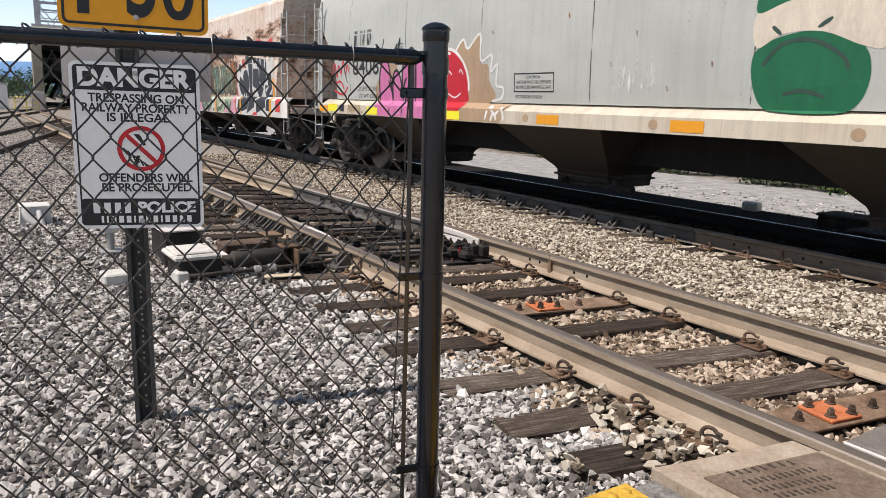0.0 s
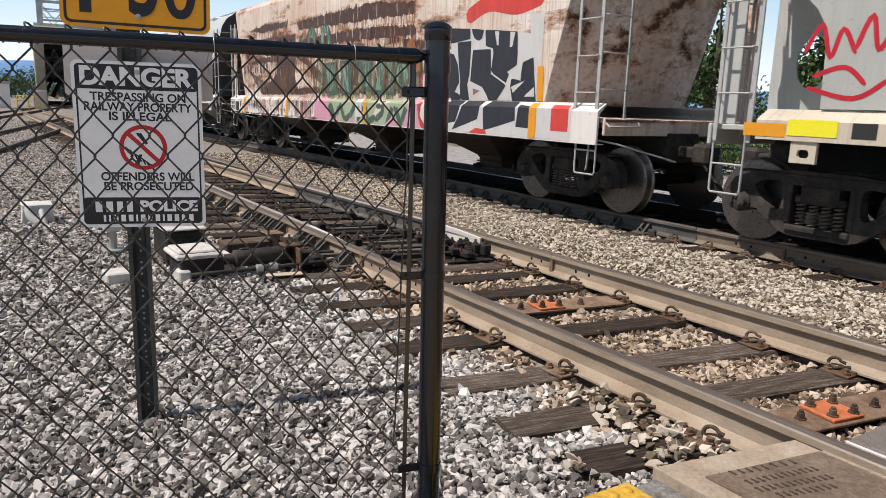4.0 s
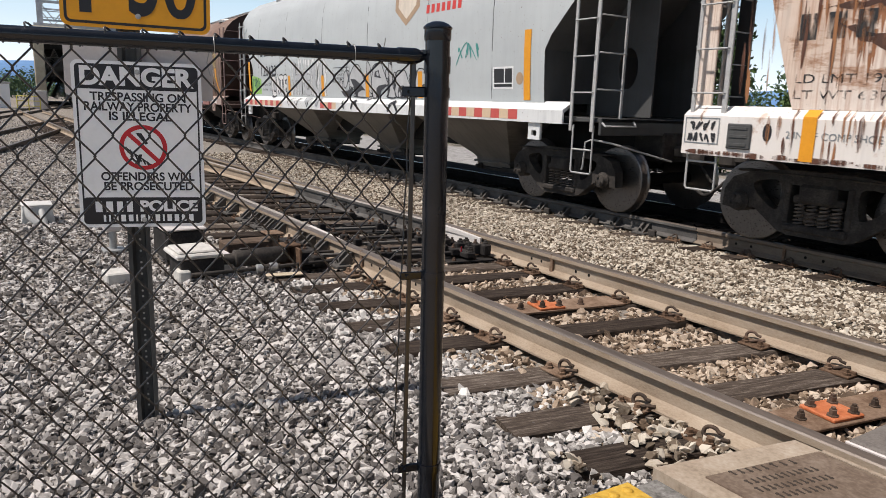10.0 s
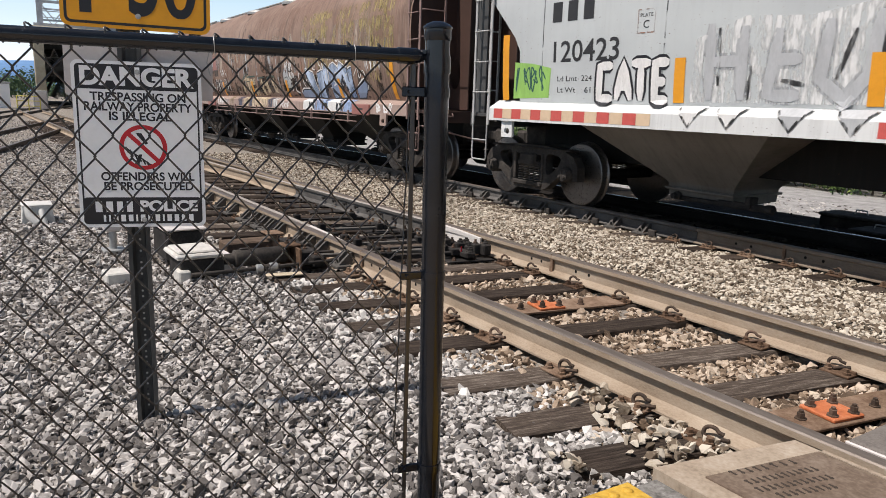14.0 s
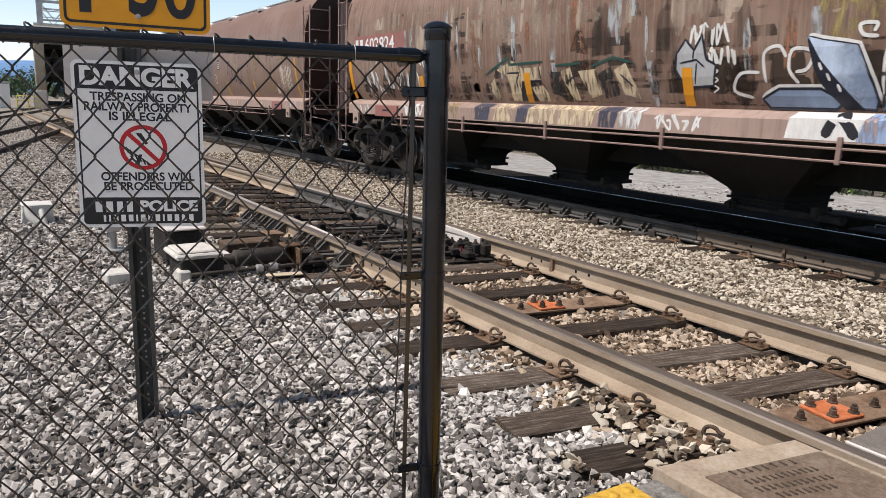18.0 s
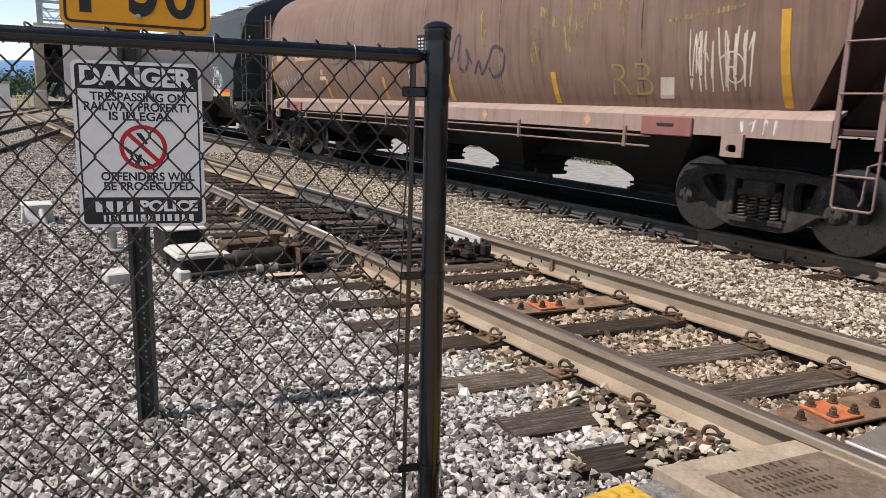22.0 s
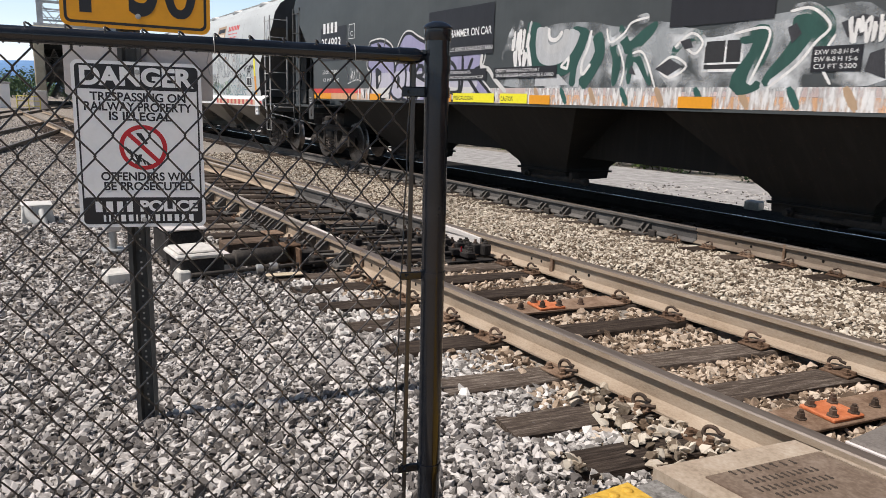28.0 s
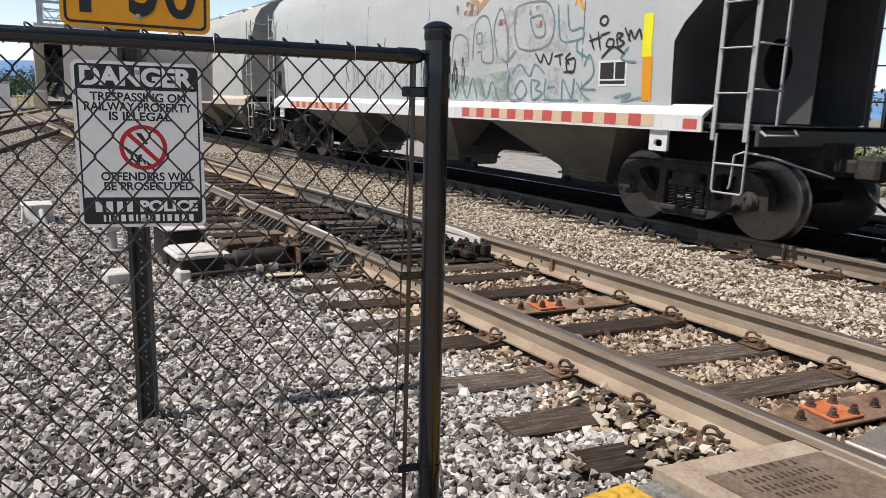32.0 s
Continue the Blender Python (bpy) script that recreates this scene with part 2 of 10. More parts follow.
    def slab(self, loops, put, d0, d1, levels=(), k=0):
        """A plate whose outline is given by closed loops in a plane (holes by the even-odd rule), cut exactly into
        trapezoids and raised from d0 to d1; put(a, b, d) places a point."""
        zs = sorted({round(p[1], 5) for lp in loops for p in lp} | {round(z, 5) for z in levels})
        edges = []
        for lp in loops:
            for i, p in enumerate(lp):
                q = lp[(i + 1) % len(lp)]
                if abs(p[1] - q[1]) > 1e-6:
                    edges.append((p, q) if p[1] < q[1] else (q, p))
        v, f = [], []
        for z0, z1 in zip(zs, zs[1:]):
            if z1 - z0 < 1e-5:
                continue
            zm = 0.5 * (z0 + z1)
            cut = []
            for p, q in edges:
                if p[1] < zm < q[1]:
                    def at(z, p=p, q=q):
                        return p[0] + (q[0] - p[0]) * (z - p[1]) / (q[1] - p[1])
                    cut.append((at(zm), at(z0), at(z1)))
            cut.sort()
            for a, b in zip(cut[::2], cut[1::2]):
                o = len(v)
                if d0 is None:
                    v += [put(a[1], z0, d1), put(b[1], z0, d1), put(b[2], z1, d1), put(a[2], z1, d1)]
                    f.append((o, o + 1, o + 2, o + 3))
                else:
                    for d in (d0, d1):
                        v += [put(a[1], z0, d), put(b[1], z0, d), put(b[2], z1, d), put(a[2], z1, d)]
                    f += [(o, o + 1, o + 2, o + 3), (o + 4, o + 7, o + 6, o + 5)]
        self.add(v, f, k)
        if d0 is not None:
            v, f = [], []
            for lp in loops:
                for i, p in enumerate(lp):
                    q = lp[(i + 1) % len(lp)]
                    o = len(v)
                    v += [put(p[0], p[1], d0), put(q[0], q[1], d0), put(q[0], q[1], d1), put(p[0], p[1], d1)]
                    f.append((o, o + 1, o + 2, o + 3))
            self.add(v, f, k)
        return self

    def mesh(self, name, mats, smooth=0):
        me = bpy.data.meshes.new(name)
        me.from_pydata(self.v, [], self.f)
        for m in mats if isinstance(mats, (list, tuple)) else [mats]:
            me.materials.append(m)
        if any(self.k):
            me.polygons.foreach_set("material_index", self.k)
        if smooth:
            me.polygons.foreach_set("use_smooth", [True] * len(me.polygons))
            me.set_sharp_from_angle(angle=radians(smooth))
        me.update()
        return me


def fixed(me):
    """Makes the faces of a mesh of closed shells point outwards."""
    b = bmesh.new()
    b.from_mesh(me)
    bmesh.ops.recalc_face_normals(b, faces=b.faces)
    b.to_mesh(me)
    b.free()
    return me


def part(name, me, parent, label="", m=None):
    """One mesh object under a thing or a part."""
    ob = new(name, me)
    ob.parent = parent
    if m is not None:
        ob.matrix_basis = m
    if label:
        tagged(ob, label)
    return ob


def thing(name, label, category, m=None, group="", kind="", me=None):
    ob = new(name, me)
    if m is not None:
        ob.matrix_basis = m
    return tagged(ob, label, category, group, kind)


def curve_loop(pts, n=5):
    """A closed smooth loop through points."""
    out = []
    k = len(pts)
    for i in range(k):
        p0, p1, p2, p3 = (pts[(i + j - 1) % k] for j in range(4))
        for s in range(n):
            t = s / n
            out.append(tuple(0.5 * (2 * b + (c - a) * t + (2 * a - 5 * b + 4 * c - d) * t * t + (3 * b - a - 3 * c + d) * t ** 3)
                             for a, b, c, d in zip(p0, p1, p2, p3)))
    return out


def curve_line(pts, n=6):
    """An open smooth line through points."""
    q = [pts[0]] + list(pts) + [pts[-1]]
    out = []
    for i in range(len(pts) - 1):
        p0, p1, p2, p3 = q[i:i + 4]
        for s in range(n):
            t = s / n
            out.append(tuple(0.5 * (2 * b + (c - a) * t + (2 * a - 5 * b + 4 * c - d) * t * t + (3 * b - a - 3 * c + d) * t ** 3)
                             for a, b, c, d in zip(p0, p1, p2, p3)))
    out.append(tuple(pts[-1]))
    return out

# ---- ground ----
YA, ZA, TURN_A = 3.60, 0.10, 0.0133
YB, ZB = 8.18, 0.0
GAUGE = 1.435


def ground_z(x, y):
    """Height of the ballast and ground."""
    pts = ((-8, -0.1), (1.7, -0.105), (2.2, -0.135), (4.8, -0.142), (5.4, -0.1), (6.55, -0.15), (6.9, -0.222), (9.6, -0.262), (10.2, -0.33), (30, -0.35), (60, -0.2))
    if y <= pts[0][0]:
        return pts[0][1]
    for (a, za), (b, zb) in zip(pts, pts[1:]):
        if y <= b:
            return za + (zb - za) * (y - a) / (b - a)
    return pts[-1][1]


def axis(fine0, fine1, step, far):
    a = list(np.arange(fine0, fine1 + 1e-6, step))
    d, lo, hi = step * 1.5, fine0, fine1
    while hi < far:
        lo, hi = lo - d, hi + d
        a = [lo] + a + [hi]
        d *= 1.5
    return a


def make_ground():
    xs, ys = axis(-14, 2, 0.16, 3200), axis(-2, 11, 0.16, 3200)
    v, f = [], []
    for y in ys:
        for x in xs:
            near = abs(x) < 60 and abs(y) < 60
            v.append((x, y, ground_z(x, y) + (0.022 * noise.noise((x * 1.1, y * 1.1, 0)) if near else 0) - 0.012))
    n = len(xs)
    for j in range(len(ys) - 1):
        for i in range(n - 1):
            f.append((j * n + i, j * n + i + 1, (j + 1) * n + i + 1, (j + 1) * n + i))
    thing("ground", "grey crushed gravel ground along the railway", "ground", kind="structure", me=Geo().add(v, f).mesh("ground", M["ground"], 60))


make_ground()


def stone_shapes(rng, n=18):
    """Angular broken stones: hulls of a few points on a flattened ball."""
    out = []
    for _ in range(n):
        p = rng.normal(size=(11, 3))
        p /= np.linalg.norm(p, axis=1)[:, None]
        p *= rng.uniform(0.88, 1.12, (11, 1)) * rng.uniform((0.95, 0.72, 0.5), (1.4, 1.05, 0.8))
        b = bmesh.new()
        vs = [b.verts.new(q) for q in p]
        got = bmesh.ops.convex_hull(b, input=vs)
        bmesh.ops.delete(b, geom=[e for e in got["geom_interior"] if isinstance(e, bmesh.types.BMVert)], context="VERTS")
        bmesh.ops.triangulate(b, faces=b.faces)
        b.verts.index_update()
        out.append((np.array([v.co[:] for v in b.verts]), np.array([[v.index for v in f.verts] for f in b.faces])))
        b.free()
    return out


def scatter(name, label, mat, areas, size, seed, skip=None, lift=0.0):
    """Loose stones over rectangles (x0, x1, y0, y1, stones per square metre)."""
    rng = np.random.default_rng(seed)
    shapes = stone_shapes(rng)
    spots = []
    for x0, x1, y0, y1, dens in areas:
        n = int((x1 - x0) * (y1 - y0) * dens)
        xy = rng.uniform((x0, y0), (x1, y1), (n, 2))
        spots += [(x, y, ground_z(x, y)) for x, y in xy.tolist() if not (skip and skip(x, y))]
    P = np.array(spots)
    n = len(P)
    r = size * rng.choice((0.45, 0.65, 0.85, 1.0, 1.2, 1.55), n, p=(0.2, 0.2, 0.2, 0.2, 0.14, 0.06))
    P[:, 2] += lift + rng.uniform(-0.3, 0.5, n) * r
    q = rng.normal(size=(n, 4))
    q[:, 1:3] *= 0.32
    w, a, b, c = (q / np.linalg.norm(q, axis=1)[:, None]).T
    R = np.array([[1 - 2 * (b * b + c * c), 2 * (a * b - c * w), 2 * (a * c + b * w)],
                  [2 * (a * b + c * w), 1 - 2 * (a * a + c * c), 2 * (b * c - a * w)],
                  [2 * (a * c - b * w), 2 * (b * c + a * w), 1 - 2 * (a * a + b * b)]]).transpose(2, 0, 1) * r[:, None, None]
    kind = rng.integers(len(shapes), size=n)
    allv, allf, count = [], [], 0
    for i, (sv, sf) in enumerate(shapes):
        pick = np.nonzero(kind == i)[0]
        V = np.einsum("nij,vj->nvi", R[pick], sv) + P[pick][:, None, :]
        allv.append(V.reshape(-1, 3))
        allf.append((sf[None] + (count + len(sv) * np.arange(len(pick)))[:, None, None]).reshape(-1, 3))
        count += len(pick) * len(sv)
    V, F = np.concatenate(allv), np.concatenate(allf)
    me = bpy.data.meshes.new(name)
    me.vertices.add(len(V))
    me.vertices.foreach_set("co", V.ravel())
    me.loops.add(F.size)
    me.loops.foreach_set("vertex_index", F.ravel().astype(np.int32))
    me.polygons.add(len(F))
    me.polygons.foreach_set("loop_start", np.arange(0, F.size, 3, dtype=np.int32))
    me.polygons.foreach_set("loop_total", np.full(len(F), 3, dtype=np.int32))
    me.polygons.foreach_set("use_smooth", np.zeros(len(F), dtype=bool))
    me.materials.append(mat)
    me.update(calc_edges=True)
    return thing(name, label, "gravel", kind="stuff", me=me)


# ---- tracks ----
TIE_STEP = 0.56
TIES_A = [-0.95, -1.4, -1.785, -2.215, -2.775, -3.445, -3.965, -4.495, -5.065, -5.465]      # sleepers of the near track
TIES_A += [-6.0 - TIE_STEP * i for i in range(66)]
TIE_TOP = -0.205
TIE_B0, STEP_B = -6.31, 0.525
SKEW = 10.0          # the sleepers lie askew by so many degrees
TS = math.tan(radians(SKEW))


def far_bend(x):
    """How far the far track has swung to the side at x, beyond the straight."""
    d = max(0.0, -50.0 - x)
    return 0.0008 * d * d if d < 50 else 2.0 + 0.08 * (d - 50)


def far_turn(x):
    """The far track's heading there, in degrees."""
    return -math.degrees(math.atan(min(0.08, 0.0016 * max(0.0, -50.0 - x))))


def a_frame():
    """The near track's own space: x along it, y across, z from the rail top."""
    return pose(0, YA, ZA, 0, 0, math.degrees(TURN_A))


def rail_profile():
    """Half outline of a rail, from the foot to the head."""
    half = [(0.0765, -0.189), (0.0765, -0.177), (0.034, -0.163), (0.0095, -0.145), (0.0095, -0.056), (0.035, -0.044), (0.0385, -0.038), (0.0385, -0.009), (0.031, -0.001), (0.012, 0.0015)]
    return [(-y, z) for y, z in half] + [(y, z) for y, z in half[::-1]]


def rail_mesh(name, x0, x1, y, side, bend=None, step=2.0, width=1.0, head=None):
    pr = rail_profile()
    n = len(pr)
    k = max(2, int((x1 - x0) / step) + 1)
    v, f, mi = [], [], []
    for i in range(k):
        x = x0 + (x1 - x0) * i / (k - 1)
        off = bend(x) if bend else 0
        v += [(x, y + off + a * width, z) for a, z in pr]
    g = Geo()
    g.v = v
    for i in range(k - 1):
        for j in range(n):
            g.f.append((i * n + j, i * n + (j + 1) % n, (i + 1) * n + (j + 1) % n, (i + 1) * n + j))
            g.k.append(1 if min(pr[j][1], pr[(j + 1) % n][1]) > -0.01 else 0)
    g.f += [tuple(range(n)), tuple((k - 1) * n + j for j in range(n))]
    g.k += [0, 0]
    return fixed(g.mesh(name, [side, head or M["rail_top"]], 25))


def tie_mesh(name, half, w=0.115, seed=0):
    """A worn timber sleeper with split ends."""
    rng = random.Random(seed)
    g = Geo()
    n = 7
    v = []
    for i in range(n):
        y = -half + 2 * half * i / (n - 1)
        e = 0.006
        for sx, z in ((-1, -0.17), (1, -0.17), (1, -0.012), (0.9, 0.0), (0.25, -0.004), (-0.3, 0.001), (-0.9, 0.0), (-1, -0.012)):
            v.append((sx * w + rng.uniform(-e, e), y, z + rng.uniform(-e, e) * 0.7))
    m = 8
    f = []
    for i in range(n - 1):
        for j in range(m):
            f.append((i * m + j, i * m + (j + 1) % m, (i + 1) * m + (j + 1) % m, (i + 1) * m + j))
    f += [tuple(range(m)), tuple((n - 1) * m + j for j in range(m))]
    g.add(v, f)
    return fixed(g.mesh(name, M["tie"], 40))


def plate_mesh():
    g = Geo()
    g.box(-0.09, 0.09, -0.17, 0.17, 0.0, 0.016, 0.004)
    g.box(-0.09, 0.09, -0.095, -0.075, 0.014, 0.032, 0.004)
    g.box(-0.09, 0.09, 0.075, 0.095, 0.014, 0.032, 0.004)
    for sx, sy in ((-0.055, -0.135), (0.055, -0.135), (0.055, 0.135), (-0.055, 0.135)):
        g.lathe([(0.024, 0.014), (0.024, 0.03), (0.016, 0.032), (0.016, 0.05)], "z", (sx, sy, 0), 6)
    return fixed(g.mesh("tie_plate", M["plate"], 30))


def clip_mesh():
    """A bent elastic rail clip."""
    ring = [(-0.004 + 0.036 * math.cos(a), 0.098 - 0.018 * math.cos(0.5 * a), 0.053 + 0.029 * math.sin(a)) for a in np.linspace(0.5, 5.2, 13)]
    pts = [(0.052, 0.075, 0.062)] + ring + [(0.045, 0.083, 0.036), (0.08, 0.07, 0.042)]
    return Geo().tube(curve_line(pts, 3), 0.0098, 8).mesh("rail_clip", M["clip"], 60)


TIES = [tie_mesh("sleeper", 1.3, seed=i) for i in range(5)]
LONG_TIES = [tie_mesh("sleeper", 1.4, 0.112, seed=20 + i) for i in range(5)]
PLATE, CLIP = plate_mesh(), clip_mesh()


def anchor_mesh():
    """Square rail anchor block beside the rail."""
    g = Geo().box(-0.06, 0.06, 0.07, 0.115, 0.0, 0.09, 0.008)
    for x in (-0.03, 0.03):
        g.lathe([(0.008, 0.114), (0.008, 0.118)], "y", (x, 0, 0.055), 8)
    return fixed(g.mesh("rail_anchor", M["truck"], 30))


def brace_mesh():
    """Cast rail brace with two uprights and a clip eye."""
    g = Geo().box(-0.11, 0.11, 0.06, 0.2, 0.0, 0.03, 0.006)
    for x in (-0.05, 0.05):
        g.add([(x - 0.016, 0.03, 0.03), (x + 0.016, 0.03, 0.03), (x + 0.016, 0.17, 0.03), (x - 0.016, 0.17, 0.03),
               (x - 0.016, 0.02, 0.14), (x + 0.016, 0.02, 0.14), (x + 0.016, 0.05, 0.14), (x - 0.016, 0.05, 0.14)],
              [(0, 3, 2, 1), (4, 5, 6, 7), (0, 1, 5, 4), (1, 2, 6, 5), (2, 3, 7, 6), (3, 0, 4, 7)])
    ring = [(0.03 * math.cos(a), 0.15, 0.055 + 0.03 * math.sin(a)) for a in np.linspace(0, 2 * math.pi, 14)[:-1]]
    g.tube(ring, 0.008, 6, closed=True)
    return g.mesh("rail_brace", M["rail_dark"], 30)


ANCHOR, BRACE = anchor_mesh(), brace_mesh()


def bolt_mesh(r=0.016, h=0.02):
    return Geo().lathe([(r * 1.5, 0), (r * 1.5, 0.004), (r, 0.005), (r, h), (r * 0.8, h + 0.003)], "y", n=6).mesh("bolt", M["clip"])


BOLT = bolt_mesh()


def build_track_a():
    tr = thing("railway_track", "near railway track with rusty rails and dark timber sleepers", "railway track", a_frame())
    for sgn in (-1, 1):
        y = sgn * (GAUGE / 2 + 0.0365)
        part("rail", rail_mesh("rail", -60, 6, y, M["rail_side"]), tr, "rusty steel rail with a polished head")
    rng = random.Random(4)
    for i, x in enumerate(TIES_A):
        switch = -13.5 < x < -5.6
        off = -0.18 + rng.uniform(-0.03, 0.03)
        part("sleeper", LONG_TIES[i % 5], tr, "", pose(x + off * TS, off, TIE_TOP + rng.uniform(-0.004, 0.004), 0, 0, -SKEW - 0.76 + rng.uniform(-0.8, 0.8)))
        if x < -14:
            continue
        for sgn in (-1, 1):
            y = sgn * (GAUGE / 2 + 0.0365)
            pl = part("tie_plate", PLATE, tr, "", pose(x + y * TS - 0.01, y, TIE_TOP - 0.001, 0, 0, 0 if sgn > 0 else 180))
            if switch and sgn < 0:
                continue
            for q in (0, 180):
                part("rail_clip", CLIP, pl, "", pose(0.035 * (1 if (q == 0) == (sgn > 0) else -1), 0, 0, 0, 0, q) @ Matrix.Diagonal((1 if (q == 0) == (sgn > 0) else -1, 1, 1, 1)))
    # rail joints: an open gap, and bolt holes through the web
    for x, sgn, holes in ((-4.77, 1, (-0.3, -0.16, 0.3, 0.46)), (-5.62, -1, (0.17, 0.32, 0.92))):
        y = sgn * (GAUGE / 2 + 0.0365)
        g = Geo().box(x - 0.02, x + 0.02, y - 0.036, y - 0.012, -0.165, -0.03, 0.004).box(x - 0.004, x + 0.004, y - 0.0395, y + 0.03, -0.05, 0.002)
        jb = part("rail_joint", g.mesh("rail_joint", M["plate"]), tr, "rusty rail joint with an open gap")
        for d in holes:
            part("bolt_hole", Geo().lathe([(0.014, -0.0108), (0.014, -0.0094)], "y", n=14).mesh("bolt_hole", M["bore"]), jb, "dark round bolt hole in the web", pose(x + d, y, -0.1))
    # gauge plates with an orange end block and studs, between the rails
    for x, y0, dx in ((-3.985, -0.04, 0.03), (-1.77, -0.03, 0.0)):
        gp = part("gauge_plate", fixed(Geo().box(-0.125, 0.125, y0 - 0.3, 0.62, -0.183, -0.166, 0.004).mesh("gauge_plate", M["plate"], 30)), tr, "flat rusty gauge plate along a sleeper", pose(x + dx * 0.5, 0, -0.018, 0, 0, -SKEW))
        part("end_block", fixed(Geo().box(-0.105, 0.105, y0 - 0.11, y0 + 0.11, -0.166, -0.146, 0.005).mesh("end_block", M["orange_plate"], 30)), gp, "orange painted end block", pose(dx * 0.5, 0, 0))
        for sx, sy in ((-0.07, -0.07), (0.06, -0.07), (-0.06, 0.08), (0.07, 0.07), (0.0, -0.22), (0.02, 0.3)):
            h = -0.147 if abs(sy) < 0.2 else -0.167
            g = Geo().lathe([(0.03, 0), (0.03, 0.008), (0.02, 0.009), (0.02, 0.035), (0.013, 0.036), (0.013, 0.048)], "z", (dx * 0.5 + sx, y0 + sy, h), 6)
            part("stud", g.mesh("stud", M["clip"], 30), gp)
    # switch rails that taper to points beside the stock rails
    def switch_rail(x1, y, bend, tip):
        """The main length, then the planed bright tip."""
        sr = part("switch_rail", rail_mesh("switch_rail", -10.6, x1 - tip, y, M["rail_stock"], bend, 0.5, 0.7, M["worn_head"]), tr, "tapered switch rail with a worn head")
        part("lead_rail", rail_mesh("lead_rail", -26, -10.61, y, M["rail_side"], bend, 0.5, 0.8, M["worn_head"]), tr, "rusty lead rail behind the switch")
        n = 6
        v, f = [], []
        for i in range(n + 1):
            x = x1 - tip + tip * i / n
            o = y + bend(x)
            w = 0.034 * (1 - 0.75 * i / n)
            top = 0.0 - 0.03 * (i / n) ** 2
            v += [(x, o - 0.03, -0.17), (x, o + 0.03, -0.17), (x, o + w * 0.6, top), (x, o - w, top - 0.004), (x, o - w - 0.004, -0.055), (x, o - 0.014, -0.075)]
        for i in range(n):
            for j in range(6):
                f.append((i * 6 + j, i * 6 + (j + 1) % 6, i * 6 + 6 + (j + 1) % 6, i * 6 + 6 + j))
        f += [tuple(range(6)), tuple(n * 6 + j for j in range(6))]
        part("planed_tip", fixed(Geo().add(v, f).mesh("planed_tip", M["worn_steel"], 20)), sr, "bright worn tip of the switch rail")
    switch_rail(-6.02, -(GAUGE / 2 + 0.0365), lambda x: 0.068 + 0.006 * max(0.0, -7.0 - x) ** 1.2, 1.0)
    switch_rail(-5.82, GAUGE / 2 + 0.0365, lambda x: -0.06 - 0.018 * max(0.0, -6.6 - x) ** 1.3, 0.95)
    # operating rods and their fittings
    rng = random.Random(8)
    for x, y0, y1, w, mt in ((-5.78, -0.55, 0.66, 0.03, "black_steel"), (-5.98, -1.3, 0.64, 0.035, "rail_dark"), (-6.12, -1.5, 0.6, 0.022, "black_steel"), (-6.45, -0.6, 0.55, 0.03, "rail_dark"), (-6.75, -0.6, 0.5, 0.03, "black_steel"), (-7.35, -0.62, 0.5, 0.03, "rail_dark"), (-8.1, -0.6, 0.45, 0.03, "black_steel")):
        rod = part("switch_rod", fixed(Geo().box(-w, w, y0, y1, -0.15, -0.12, 0.004).mesh("switch_rod", M[mt], 30)), tr, "flat dark switch rod", pose(x, 0, 0, 0, 0, -SKEW))
        for y in (y0 + 0.1, -0.38, 0.3, y1 - 0.12):
            hgt = rng.uniform(-0.09, -0.05)
            part("rod_bracket", fixed(Geo().box(-0.05, 0.05, y - 0.04, y + 0.04, -0.155, hgt, 0.01).mesh("rod_bracket", M["black_steel"], 30)), rod)
            part("bolt", Geo().lathe([(0.022, hgt), (0.022, hgt + 0.014), (0.012, hgt + 0.015), (0.012, hgt + 0.04)], "z", (rng.uniform(-0.02, 0.02), y, 0), 6).mesh("bolt", M["clip"]), rod)
    for i in range(12):
        x = TIES_A[10 + i] + 0.28
        for y0, y1 in ((-0.66, -0.2), (0.16, 0.66)):
            sp = part("slide_plate", fixed(Geo().box(-0.11, 0.11, y0, y1, -0.204, -0.186, 0.004).mesh("slide_plate", M["black_steel"], 30)), tr, "", pose(x, 0, 0, 0, 0, -SKEW))
            for sy in (0.08, 0.3):
                part("bolt", Geo().lathe([(0.02, -0.186), (0.02, -0.168), (0.012, -0.167), (0.012, -0.153)], "z", (0.06, (y0 + sy) if y0 > 0 else (y1 - sy), 0), 6).mesh("bolt", M["clip"]), sp)
        part("rail_brace", BRACE, tr, "", pose(x - 0.754 * TS, -(GAUGE / 2 + 0.0365), -0.188, 0, 0, 180))
        if i in (1, 3, 4):
            part("rail_brace", BRACE, tr, "", pose(x - 0.754 * TS - 0.29, -(GAUGE / 2 + 0.0365), -0.188, 0, 0, 180))
    # stop bolts along the web of the far switch rail
    for i in range(9):
        x = -6.9 - 0.33 * i
        part("stop_bolt", Geo().lathe([(0.012, -0.05), (0.012, 0.0), (0.024, 0.001), (0.024, 0.02)], "y", (0, 0, 0), 6).mesh("stop_bolt", M["black_steel"]), tr, "", pose(x, 0.754 - 0.1 - 0.018 * max(0.0, -6.6 - x) ** 1.3, -0.08, 180, 0, 0))
    # point lock castings at the far switch rail's tip
    lk = part("point_lock", fixed(Geo().box(-6.1, -5.55, 0.33, 0.44, -0.165, -0.11, 0.01).mesh("point_lock", M["black_steel"], 30)), tr, "black point lock castings")
